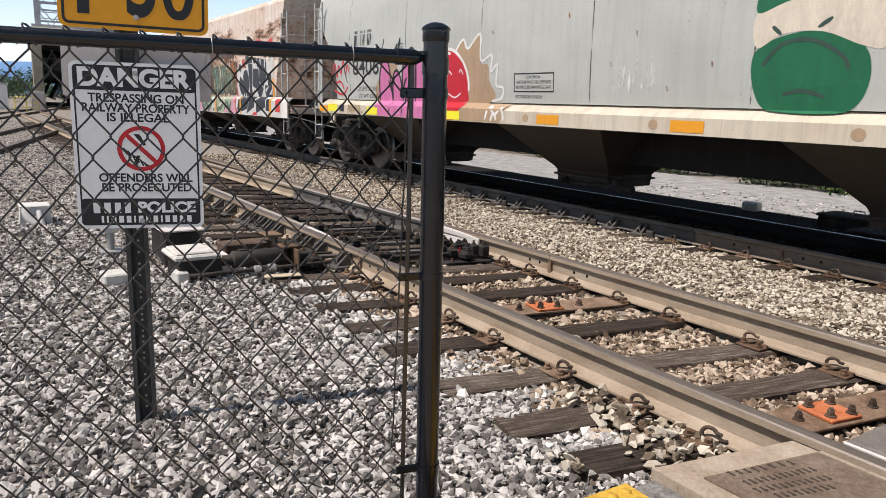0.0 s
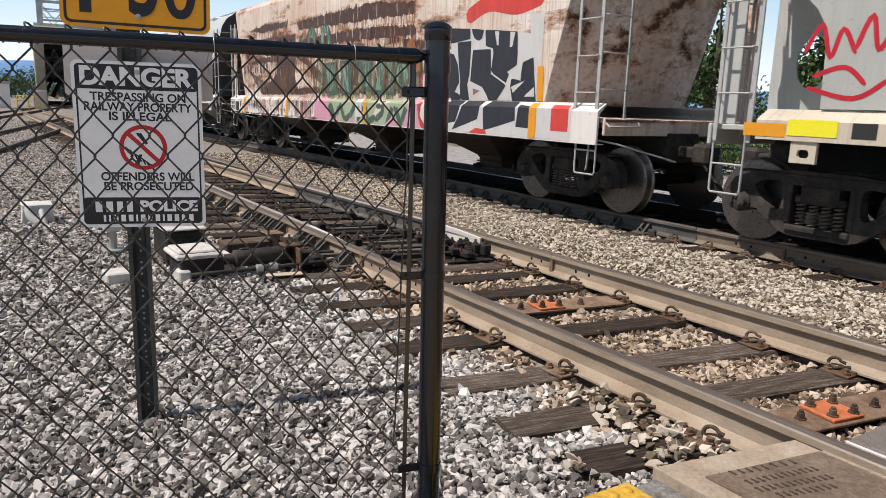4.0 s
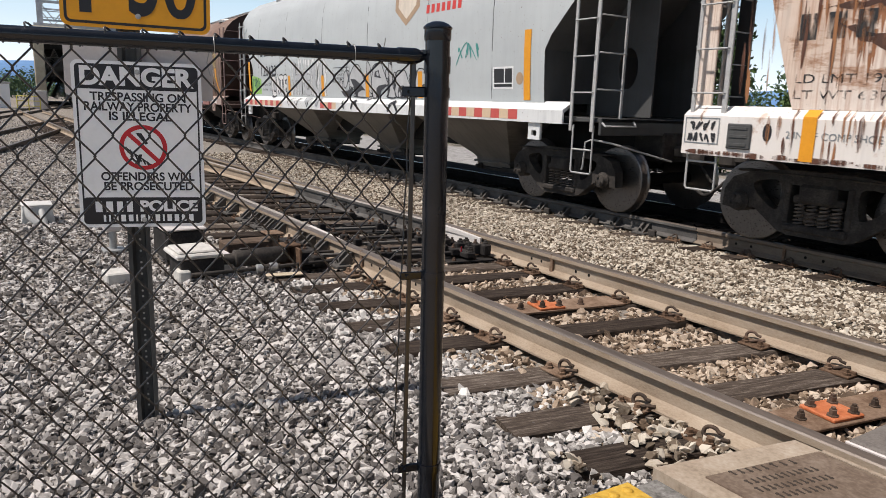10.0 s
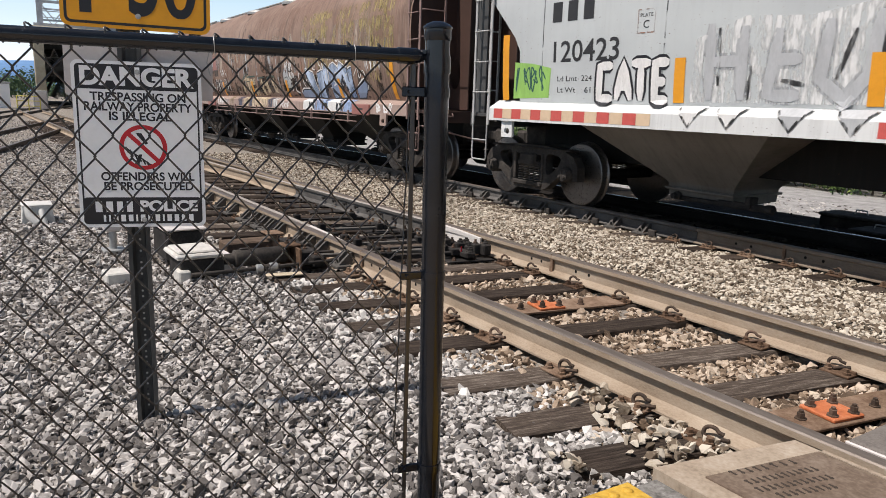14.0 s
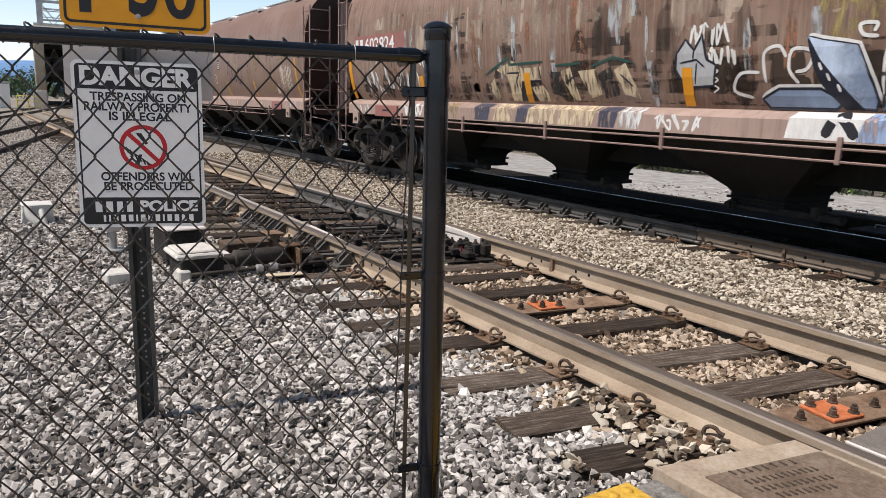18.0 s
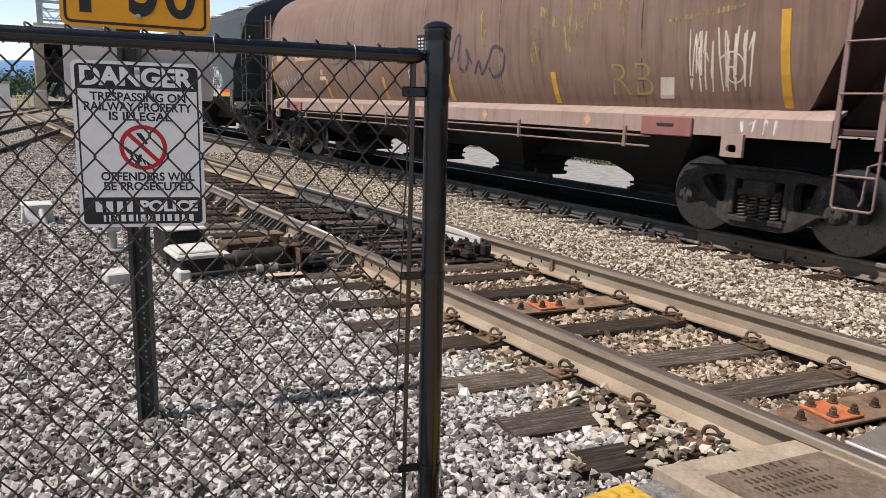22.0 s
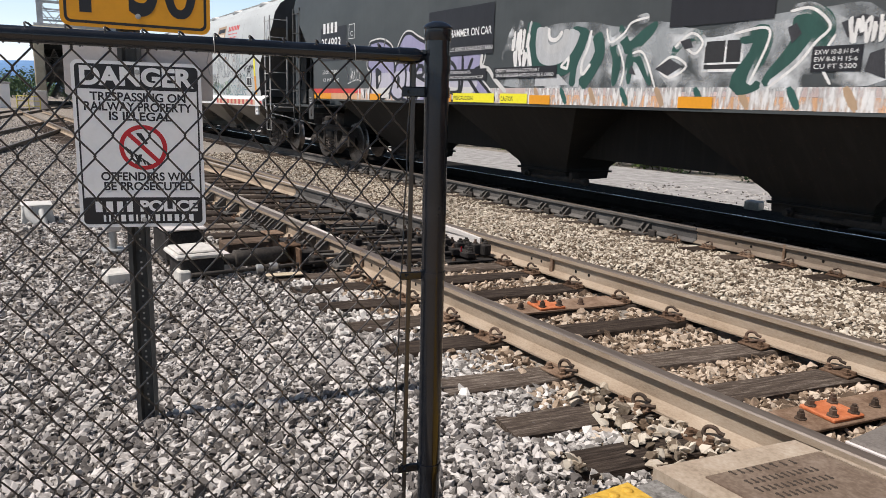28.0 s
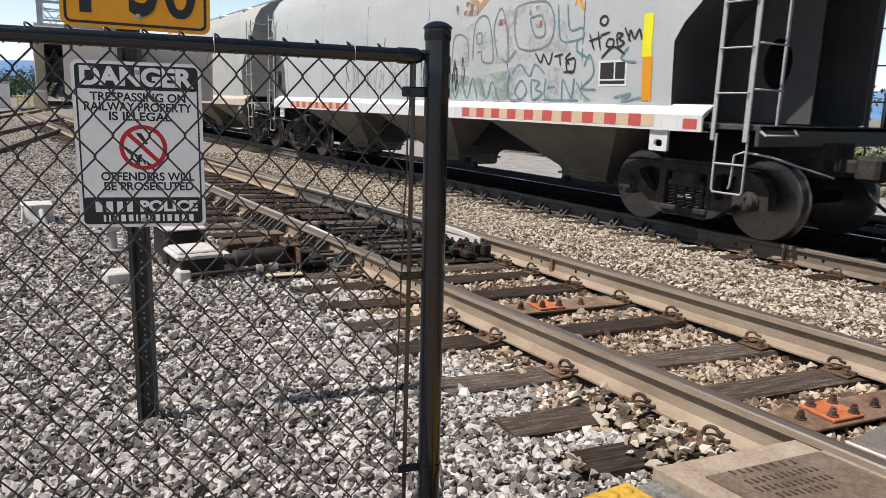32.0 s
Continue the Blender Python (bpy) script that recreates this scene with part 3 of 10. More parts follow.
    for x, y, w, d, h in ((-5.98, 0.36, 0.05, 0.045, -0.03), (-5.86, 0.46, 0.04, 0.06, -0.06), (-5.74, 0.5, 0.07, 0.035, -0.08), (-5.62, 0.6, 0.045, 0.05, -0.05), (-5.6, 0.4, 0.035, 0.035, -0.09), (-5.92, 0.58, 0.05, 0.03, -0.07)):
        part("casting", fixed(Geo().box(x - w, x + w, y - d, y + d, -0.165, h, 0.014).lathe([(0.03, h - 0.004), (0.03, h + 0.016), (0.016, h + 0.017), (0.016, h + 0.035)], "z", (x, y, 0), 6).mesh("casting", M["black_steel"], 30)), lk)
    part("flag", Geo().box(-5.66, -5.655, 0.33, 0.345, -0.12, -0.06).mesh("flag", M["sign_red"]), lk, "small red marker")
    return tr


def build_track_b():
    tr = thing("railway_track", "far railway track under the passing train", "railway track", pose(0, YB, ZB))
    y = GAUGE / 2 + 0.0365
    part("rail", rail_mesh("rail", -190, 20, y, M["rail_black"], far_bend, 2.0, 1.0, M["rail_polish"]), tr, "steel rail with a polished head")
    part("rail", rail_mesh("rail", -190, -5.65, -y, M["rail_stock"], far_bend, 2.0, 1.0), tr, "dark grey stock rail with braces")
    part("rail", rail_mesh("rail", -5.64, 20, -y, M["rail_brown"], None, 2.0, 1.0), tr, "dusty brown rail with bolt holes")
    rng = random.Random(5)
    for i in range(-8, 60):
        x = TIE_B0 - STEP_B * i
        part("sleeper", TIES[i % 5], tr, "", pose(x, rng.uniform(-0.08, 0.08), TIE_TOP, 0, 0, -SKEW + rng.uniform(-1, 1)))
        if x < -16 or x > -2:
            continue
        y = -(GAUGE / 2 + 0.0365)
        pl = part("tie_plate", PLATE, tr, "", pose(x + y * TS, y, TIE_TOP - 0.001, 0, 0, 180))
        if x > -5.9:
            part("rail_clip", CLIP, pl, "", pose(0, 0, 0, 0, 0, 0))
            continue
        part("rail_brace", BRACE, pl, "", pose(0, 0.0, 0.0))
        if i % 2 == 0:
            part("rail_anchor", ANCHOR, pl, "", pose(-0.2, 0.05, 0.0))
    yw = -GAUGE / 2 - 0.0365
    jb = part("rail_joint", Geo().box(-4.48, -4.45, yw - 0.039, yw - 0.012, -0.165, 0.001, 0.003).mesh("rail_joint", M["plate"]), tr, "rusty rail joint")
    for d in (-0.62, -0.42, 0.24, 0.44):
        part("bolt_hole", Geo().lathe([(0.016, -0.011), (0.016, -0.0094)], "y", n=14).mesh("bolt_hole", M["bore"]), jb, "dark round bolt hole in the web", pose(-4.465 + d, yw, -0.1))
    return tr


build_track_a()
build_track_b()


def side_track(x0, y0, x1, y1, z, label):
    """A distant track of two rails and sleepers, from one point to another."""
    d = Vector((x1 - x0, y1 - y0, 0))
    n = d.length
    tr = thing("railway_track", label, "railway track", pose(x0, y0, z, 0, 0, math.degrees(math.atan2(d.y, d.x))))
    for sgn in (-1, 1):
        part("rail", rail_mesh("rail", 0, n, sgn * (GAUGE / 2 + 0.0365), M["rail_dark"], step=8), tr, "dark rusty steel rail")
    for i in range(int(min(n, 60) / 0.56)):
        part("sleeper", TIES[i % 5], tr, "", pose(0.3 + 0.56 * i, 0.05 * math.sin(i * 2.3), TIE_TOP))


side_track(-13.5, -1.9, -46, 4.5, 0.02, "side track that runs off past the signs")
side_track(-30, -2.7, -95, 8.0, 0.02, "distant side track towards the bridge")

# ---- fence ----
FENCE_AT = Vector((-1.868, 1.118, 0.0))
FENCE_WAY = Vector((-0.236, -0.972, 0.0)).normalized()


def text_geo(body, size, width=None, bold=0.0, res=3):
    """Letters of the built-in font as flat polygons: points (x, y) and faces, from the lower left."""
    cu = bpy.data.curves.new("letters", "FONT")
    cu.body, cu.size, cu.resolution_u, cu.fill_mode, cu.offset = body, size, res, "FRONT", bold
    ob = new("letters", cu)
    dg = bpy.context.evaluated_depsgraph_get()
    ev = ob.evaluated_get(dg)
    me = ev.to_mesh()
    v = [tuple(p.co[:2]) for p in me.vertices]
    f = [tuple(p.vertices) for p in me.polygons]
    ev.to_mesh_clear()
    bpy.data.objects.remove(ob)
    bpy.data.curves.remove(cu)
    x0, x1 = min(p[0] for p in v), max(p[0] for p in v)
    y0 = min(p[1] for p in v)
    k = (width / (x1 - x0)) if width else 1.0
    return [((p[0] - x0) * k, p[1] - y0) for p in v], f


def build_fence():
    """Chain-link panel with end post; local x runs along the fence, away from the post."""
    ang = math.degrees(math.atan2(FENCE_WAY.y, FENCE_WAY.x))
    fe = thing("chain_link_fence", "black coated chain-link fence panel with a round end post", "fence", pose(FENCE_AT.x, FENCE_AT.y, 0, 0, 0, ang))
    post = part("end_post", fixed(Geo().lathe([(0.0372, -0.3), (0.0372, 1.6)], "z", n=32).mesh("end_post", M["fence"], 40)), fe, "", pose(-0.052, 0, 0.01, 0, 0.55, 0))
    part("cap", fixed(Geo().lathe([(0.0395, 1.575), (0.0405, 1.578), (0.0405, 1.607), (0.0435, 1.609), (0.043, 1.614), (0.034, 1.622), (0.018, 1.629), (0.004, 1.631)], "z", n=32).mesh("cap", M["fence"], 35)), post, "domed black post cap")
    for z, h in ((1.505, 0.05), (1.425, 0.03), (0.86, 0.026), (0.2, 0.028)):
        band = fixed(Geo().lathe([(0.0375, z - h / 2), (0.0405, z - h / 2), (0.0405, z + h / 2), (0.0375, z + h / 2)], "z", n=32).mesh("tension_band", M["fence"], 35))
        tb = part("tension_band", band, post)
        if h < 0.04:
            part("clamp", Geo().box(0.035, 0.108, -0.005, 0.005, z - h / 2, z + h / 2, 0.003).mesh("clamp", M["fence"]), tb)
            part("bolt", Geo().lathe([(0.011, -0.014), (0.011, -0.005), (0.006, -0.004), (0.006, 0.016)], "y", (0.085, 0, z), 6).mesh("bolt", M["fence"]), tb)
    part("top_rail", fixed(Geo().lathe([(0.0205, 0.06), (0.0205, 2.3)], "x", (0, 0, 1.537), 24).mesh("top_rail", M["fence"], 40)), fe, "round black top rail with drops of water")
    cup = part("rail_end", fixed(Geo().lathe([(0.008, 0.0), (0.019, 0.018), (0.0235, 0.03), (0.0235, 0.085), (0.0215, 0.087)], "x", (0, 0, 1.537), 24).mesh("rail_end", M["fence"], 40)), fe, "rail end cup on the post")
    part("bolt", Geo().lathe([(0.011, 0), (0.011, 0.01), (0.005, 0.012)], "z", (0.006, 0, 1.545), 6).mesh("bolt", M["fence"]), cup)
    part("tension_bar", Geo().box(0.028, 0.042, -0.004, 0.003, 0.05, 1.52, 0.002).mesh("tension_bar", M["wire"]), fe, "flat upright tension bar")
    def node(c, j):
        """Where the wires cross, in the fence's plane."""
        x, z = 0.0379 + c * 0.04496, 0.0242 + j * 0.0556
        for _ in range(3):
            x, z = 0.0379 + c * 0.04496 - 0.0243 * z, 0.0242 + j * 0.0556 - 0.01425 * x
        return x, z
    rng = random.Random(3)
    for k in range(0, 34):
        pts = []
        for j in range(0, 28):
            c = k + ((j + k) % 2)
            s, z = node(c, j)
            if z > 1.535:
                z = 1.562
            d = 0.003 * (1 if c - k else -1)
            ox = 0.0018 * math.sin(k * 3.1 + j * 1.7)
            b = 0.0035 if c == k else -0.0035
            # the wire turns round its neighbour at each node
            pts += [(s + ox + b, -d, z - 0.007), (s + ox, d, z), (s + ox + b, -d, z + 0.007)]
        pts = [a for a in pts if 0.034 < a[0] < 2.2]
        if len(pts) > 4:
            part("wire", Geo().tube(pts, 0.0026, 8).mesh("wire", M["wire"], 60), fe)
    for c in range(1, 34):
        s, z = node(c, 27)
        if (c + 27) % 2 == 0 and s > 0.12:
            ring = [(s + 0.009 * math.sin(a) + 0.006 * math.cos(a), 0.012 * math.cos(a), 1.553 + 0.013 * math.sin(a)) for a in np.linspace(-0.3, math.pi + 0.3, 9)]
            part("knuckle", Geo().tube(ring, 0.0028, 6).mesh("knuckle", M["wire"], 60), fe)
    for s in (0.215, 0.598):
        ring = [(s + 0.006 * a / 6, 0.0235 * math.cos(a), 1.537 + 0.0235 * math.sin(a)) for a in np.linspace(-2.2, 4.4, 22)]
        ring += [(s + 0.012, -0.02, 1.525), (s + 0.02, -0.012, 1.49), (s + 0.012, -0.006, 1.455)]
        part("tie_wire", Geo().tube(ring, 0.0013, 6).mesh("tie_wire", M["galv"], 60), fe, "twisted steel tie wire")
    part("tie_wire", Geo().tube([(0.128, 0, 1.555), (0.125, 0.004, 1.572), (0.124, 0.002, 1.583)], 0.0013, 6).mesh("tie_wire", M["galv"], 60), fe)
    g = Geo()
    for i in range(60):
        s, a = rng.uniform(0.1, 1.25), rng.uniform(-2.2, -0.9)
        r = rng.uniform(0.0012, 0.0032)
        g.lathe([(0.0004, -r), (r * 0.7, -r * 0.7), (r, 0), (r * 0.7, r * 0.7), (0.0004, r)], "z", (s, 0.0205 * math.cos(a), 1.537 + 0.0205 * math.sin(a)), 8)
    drop = bpy.data.materials.new("water_drop")
    drop.use_nodes = True
    bs = drop.node_tree.nodes["Principled BSDF"]
    bs.inputs["Base Color"].default_value, bs.inputs["Roughness"].default_value = (0.01, 0.012, 0.015, 1), 0.03
    dr = part("water_drops", g.mesh("water_drops", drop, 60), fe, "small hanging drops of water")
    tagged(dr, kind="stuff")


build_fence()

# ---- signs on a U-channel post ----


def round_rect(x0, x1, y0, y1, r, n=5):
    out = []
    for cx, cy, a0 in ((x1 - r, y1 - r, 0), (x0 + r, y1 - r, 90), (x0 + r, y0 + r, 180), (x1 - r, y0 + r, 270)):
        out += [(cx + r * math.cos(radians(a0 + 90 * i / n)), cy + r * math.sin(radians(a0 + 90 * i / n))) for i in range(n + 1)]
    return out


def on_sign(a, b, d):
    """Sign space: a to the right, b up, d towards the reader."""
    return (a, -d, b)


def ring_loops(cx, cy, r1, r0, n=40):
    return [[(cx + r * math.cos(2 * math.pi * i / n), cy + r * math.sin(2 * math.pi * i / n)) for i in range(n)] for r in (r1, r0)]


def sign_text(parent, body, x0, x1, y, h, mat, label, bold=0.0, d=0.0056):
    v, f = text_geo(body, h / 0.72, x1 - x0, bold, 8)
    part("lettering", Geo().add([on_sign(x0 + a, y + b, d) for a, b in v], f).mesh("lettering", mat), parent, label)


def bars(parent, x0, x1, y, h, mat, label, words, d=0.0056, put=on_sign):
    """Plain bars in the place of writing; words: relative lengths."""
    tot, x = sum(words) + 0.6 * (len(words) - 1), x0
    for w in words:
        e = x + (x1 - x0) * w / tot
        part("lettering_bar", Geo().slab([[(x, y), (e, y), (e, y + h), (x, y + h)]], put, None, d).mesh("lettering_bar", mat), parent, label)
        x = e + (x1 - x0) * 0.6 / tot


def build_signs():
    tx = Vector((0.287, 0.958, 0)).normalized()
    yaw = math.degrees(math.atan2(tx.y, tx.x))
    sp = thing("sign_post", "steel U-channel post with warning signs, set in gravel", "sign", pose(-3.345 + 0.0023, 0.53 + 0.0077, 0, 0, 0, yaw))
    w = 0.047
    prof = [(-w, -0.008), (-w * 0.62, -0.008), (-w * 0.42, 0.026), (w * 0.42, 0.026), (w * 0.62, -0.008), (w, -0.008), (w, -0.003), (w * 0.68, -0.003), (w * 0.48, 0.031), (-w * 0.48, 0.031), (-w * 0.68, -0.003), (-w, -0.003)]
    g = Geo()
    k = len(prof)
    v = [(x, y, z) for z in (-0.5, 2.25) for x, y in prof]
    g.add(v, [(i, (i + 1) % k, k + (i + 1) % k, k + i) for i in range(k)])
    po = part("channel_post", fixed(g.mesh("channel_post", M["upost"], 20)), sp, "weathered perforated U-channel post")
    hole = M["pale_concrete"]
    for i in range(34):
        z = -0.06 + 0.0265 * i
        part("hole", Geo().lathe([(0.0052, 0.0245), (0.0052, 0.0252)], "y", (0.0, 0, z), 10).mesh("hole", hole if i % 4 else M["sign_black"]), po)
    # danger sign
    W, z0, z1 = 0.2575, 0.826, 1.535
    H = z1 - z0
    ds = part("danger_sign", fixed(Geo().slab([round_rect(-W, W, z0, z1, 0.028)], on_sign, 0.002, 0.005).mesh("danger_sign", [M["sign_white"]])), sp, "white danger sign with black bands, worn corners", pose(0.0285, -0.012, 0))
    def Y(f):
        return z1 - f * H
    b = 0.014
    top = Geo().slab([round_rect(-W + b, W - b, Y(0.165), z1 - b, 0.018)], on_sign, None, 0.0052)
    part("black_band", top.mesh("black_band", M["sign_black"]), ds, "black heading band")
    low = Geo().slab([round_rect(-W + b, W - b, z0 + b, Y(0.815), 0.018)], on_sign, None, 0.0052)
    part("black_band", low.mesh("black_band", M["sign_black"]), ds, "black lower band")
    part("border_line", Geo().slab([round_rect(-W + b, W - b, z0 + b, z1 - b, 0.018), round_rect(-W + b + 0.007, W - b - 0.007, z0 + b + 0.007, z1 - b - 0.007, 0.014)], on_sign, None, 0.0053).mesh("border_line", M["sign_black"]), ds)
    sign_text(ds, "DANGER", -0.225, 0.225, Y(0.145), 0.074, M["sign_white"], "bold white heading letters", 0.0045)
    sign_text(ds, "TRESPASSING ON", -0.19, 0.19, Y(0.234), 0.036, M["sign_black"], "black letters", 0.0012)
    sign_text(ds, "RAILWAY PROPERTY", -0.215, 0.215, Y(0.292), 0.036, M["sign_black"], "black letters", 0.0012)
    sign_text(ds, "IS ILLEGAL", -0.12, 0.13, Y(0.348), 0.036, M["sign_black"], "black letters", 0.0012)
    cy = Y(0.508)
    part("red_ring", Geo().slab(ring_loops(0.01, cy, 0.097, 0.079), on_sign, None, 0.0055).mesh("red_ring", M["sign_red"]), ds, "red prohibition ring")
    a = radians(-45)
    def turned(x, y):
        return (0.01 + x * math.cos(a) - y * math.sin(a), cy + x * math.sin(a) + y * math.cos(a))
    part("red_bar", Geo().slab([[turned(-0.085, -0.009), turned(0.085, -0.009), turned(0.085, 0.009), turned(-0.085, 0.009)]], on_sign, None, 0.0057).mesh("red_bar", M["sign_red"]), ds, "red slanting bar")
    g = Geo()
    for i in range(7):
        x, y = -0.075 + i * 0.0165, 0.0 - i * 0.0125
        g.slab([[(0.01 + x, cy + y), (0.01 + x + 0.006, cy + y + 0.004), (0.01 + x + 0.018, cy + y - 0.022), (0.01 + x + 0.012, cy + y - 0.026)]], on_sign, None, 0.0053)
    g.slab([[(-0.063, cy - 0.004), (-0.059, cy), (0.046, cy - 0.078), (0.042, cy - 0.082)]], on_sign, None, 0.0054)
    g.slab([[(-0.02, cy + 0.062), (0.004, cy + 0.062), (0.03, cy + 0.018), (0.02, cy + 0.012)]], on_sign, None, 0.0053)
    g.slab([[(-0.03, cy - 0.078), (-0.012, cy - 0.082), (0.004, cy - 0.03), (-0.01, cy - 0.03)]], on_sign, None, 0.0054)
    part("pictogram", g.mesh("pictogram", M["sign_black"]), ds, "black track pictogram bars")
    sign_text(ds, "OFFENDERS WILL", -0.165, 0.215, Y(0.712), 0.036, M["sign_black"], "black letters", 0.0012)
    sign_text(ds, "BE PROSECUTED", -0.155, 0.21, Y(0.772), 0.036, M["sign_black"], "black letters", 0.0012)
    bars(ds, -0.195, -0.045, Y(0.905), 0.046, M["sign_white"], "white bars", [1.0, 1.0, 0.9, 0.9])
    sign_text(ds, "POLICE", -0.015, 0.225, Y(0.905), 0.046, M["sign_white"], "white letters", 0.003)
    bars(ds, -0.165, 0.205, Y(0.965), 0.03, M["sign_white"], "white number bars", [0.5, 0.4, 1, 1, 1, 0.4, 1, 1, 1, 0.4, 1, 1, 1, 1])
    bolt = Geo().lathe([(0.011, -0.012), (0.011, -0.006), (0.006, -0.0135)], "y", n=12)
    for z in (Y(0.06), Y(0.955)):
        part("bolt", bolt.mesh("bolt", M["galv"], 40), ds, "steel bolt head", pose(0, 0, z))
    # yellow speed sign above
    sz0 = 1.665
    ss = part("speed_sign", fixed(Geo().slab([round_rect(-0.292, 0.292, sz0, sz0 + 0.46, 0.035)], on_sign, 0.002, 0.005).mesh("speed_sign", M["sign_orange"])), sp, "yellow-orange speed sign with a black border", pose(0.012, -0.014, 0, 0, 0.9, 0))
    part("border_line", Geo().slab([round_rect(-0.277, 0.277, sz0 + 0.014, sz0 + 0.446, 0.026), round_rect(-0.266, 0.266, sz0 + 0.025, sz0 + 0.435, 0.018)], on_sign, None, 0.0053).mesh("border_line", M["sign_black"]), ss)
    sign_text(ss, "P", -0.218, -0.07, sz0 + 0.057, 0.34, M["sign_black"], "black letter", 0.012)
    sign_text(ss, "3", -0.03, 0.085, sz0 + 0.055, 0.36, M["sign_black"], "black numeral", 0.004)
    oval = [[(0.172 + w * math.copysign(abs(math.cos(q)) ** 0.8, math.cos(q)), sz0 + 0.237 + h * math.copysign(abs(math.sin(q)) ** 0.8, math.sin(q))) for q in np.linspace(0, 2 * math.pi, 41)[:-1]] for w, h in ((0.068, 0.18), (0.033, 0.143))]
    part("lettering", Geo().slab(oval, on_sign, None, 0.0056).mesh("lettering", M["sign_black"]), ss, "black numeral")
    part("bolt", bolt.mesh("bolt", M["galv"], 40), ss, "steel bolt head", pose(0.005, 0, sz0 + 0.055))
    # the bare back of a sign for the other direction
    bp = part("back_panel", fixed(Geo().slab([round_rect(-0.3, 0.297, 1.385, 1.625, 0.012)], on_sign, -0.004, 0.0).mesh("back_panel", M["sign_back"])), sp, "grey aluminium back of another sign", pose(0.012, 0.036, 0, 0, 0.9, 0))
    return sp


build_signs()

# ---- switch machine and boxes beside the track ----


M["rust_cover"] = surf("brown_painted_steel", [(0.05, 0.035, 0.026), (0.12, 0.085, 0.062), (0.2, 0.15, 0.115)], 8, 0.8, bump=0.3)
M["pale_wood"] = surf("pale_sawn_wood", [(0.34, 0.26, 0.17), (0.5, 0.42, 0.3), (0.6, 0.53, 0.42)], 5, 0.8, bump=0.3, stretch=(10, 1, 4))


def build_switch_machine():
    sm = thing("switch_machine", "low dark steel switch machine with a dusty pale lid", "switch machine", pose(-6.15, 1.42, -0.1, 0, 0, 2))
    part("base", fixed(Geo().box(-0.2, 0.2, -0.16, 0.2, 0.0, 0.17, 0.015).mesh("base", M["black_steel"], 30)), sm)
    part("lid", fixed(Geo().box(-0.23, 0.21, -0.2, 0.19, 0.17, 0.215, 0.015).box(-0.2, 0.17, -0.17, 0.14, 0.212, 0.235, 0.01).mesh("lid", M["pale_concrete"], 30)), sm, "dusty pale grey lid")
    part("side_case", fixed(Geo().box(-0.95, -0.45, -0.12, 0.22, 0.02, 0.3, 0.02).mesh("side_case", M["black_steel"], 30)), sm, "dark motor case with a pale top")
    part("case_top", fixed(Geo().box(-0.97, -0.43, -0.14, 0.24, 0.302, 0.325, 0.01).mesh("case_top", M["sign_back"], 30)), sm, "pale grey metal case top")
    rod = part("connecting_rod", fixed(Geo().tube([(0.28, -0.1, 0.06), (0.28, 0.55, 0.06)], 0.018, 10).tube([(0.28, 0.5, 0.06), (0.28, 0.62, 0.06)], 0.03, 10).tube([(0.28, 0.62, 0.06), (0.24, 1.4, 0.05)], 0.016, 10).mesh("connecting_rod", M["truck"], 60)), sm, "dark connecting rod with a pale coupling")
    part("coupling", fixed(Geo().lathe([(0.022, 0.44), (0.036, 0.45), (0.036, 0.5), (0.022, 0.51)], "y", (0.28, 0, 0.06), 10).lathe([(0.024, 0.56), (0.038, 0.57), (0.038, 0.63), (0.024, 0.64)], "y", (0.28, 0, 0.06), 10).mesh("coupling", M["galv"], 40)), rod, "pale steel coupling nuts")
    part("connecting_rod", fixed(Geo().tube([(-0.16, 0.2, 0.1), (-0.2, 1.4, 0.07)], 0.018, 8).mesh("connecting_rod", M["black_steel"], 60)), sm)
    part("motor", fixed(Geo().lathe([(0.045, 0.22), (0.05, 0.3), (0.075, 0.31), (0.075, 0.76), (0.06, 0.78), (0.03, 0.785)], "y", (0.12, 0, 0.13), 20).box(0.1, 0.14, 0.36, 0.44, 0.2, 0.215, 0.004).mesh("motor", M["truck"], 40)), sm, "round dark grey motor housing")
    part("lock_box", fixed(Geo().box(-0.1, 0.12, 0.16, 0.3, 0.02, 0.17, 0.015).mesh("lock_box", M["sign_back"], 30)), sm, "pale grey box")
    br = part("rod_bracket", fixed(Geo().box(0.05, 0.3, 0.84, 0.86, 0.0, 0.2, 0.006).box(0.05, 0.07, 0.75, 0.95, 0.0, 0.2, 0.006).box(0.02, 0.2, 0.74, 0.9, 0.2, 0.22, 0.006).mesh("rod_bracket", M["plate"], 30)), sm, "rusty angle bracket that carries the rods")
    part("bolt", Geo().lathe([(0.022, 0.22), (0.022, 0.235), (0.012, 0.236), (0.012, 0.255)], "z", (0.1, 0.8, 0), 6).mesh("bolt", M["clip"]), br)
    part("rod_cover", fixed(Geo().box(-0.42, -0.2, 0.34, 0.86, 0.1, 0.2, 0.012).mesh("rod_cover", M["rust_cover"], 30)), sm, "dull brown rod cover")
    part("rod_bracket", fixed(Geo().box(-0.26, -0.1, 0.78, 0.8, 0.1, 0.26, 0.006).box(-0.3, -0.1, 0.7, 0.86, 0.26, 0.28, 0.006).mesh("rod_bracket", M["plate"], 30)), sm, "rusty bracket")
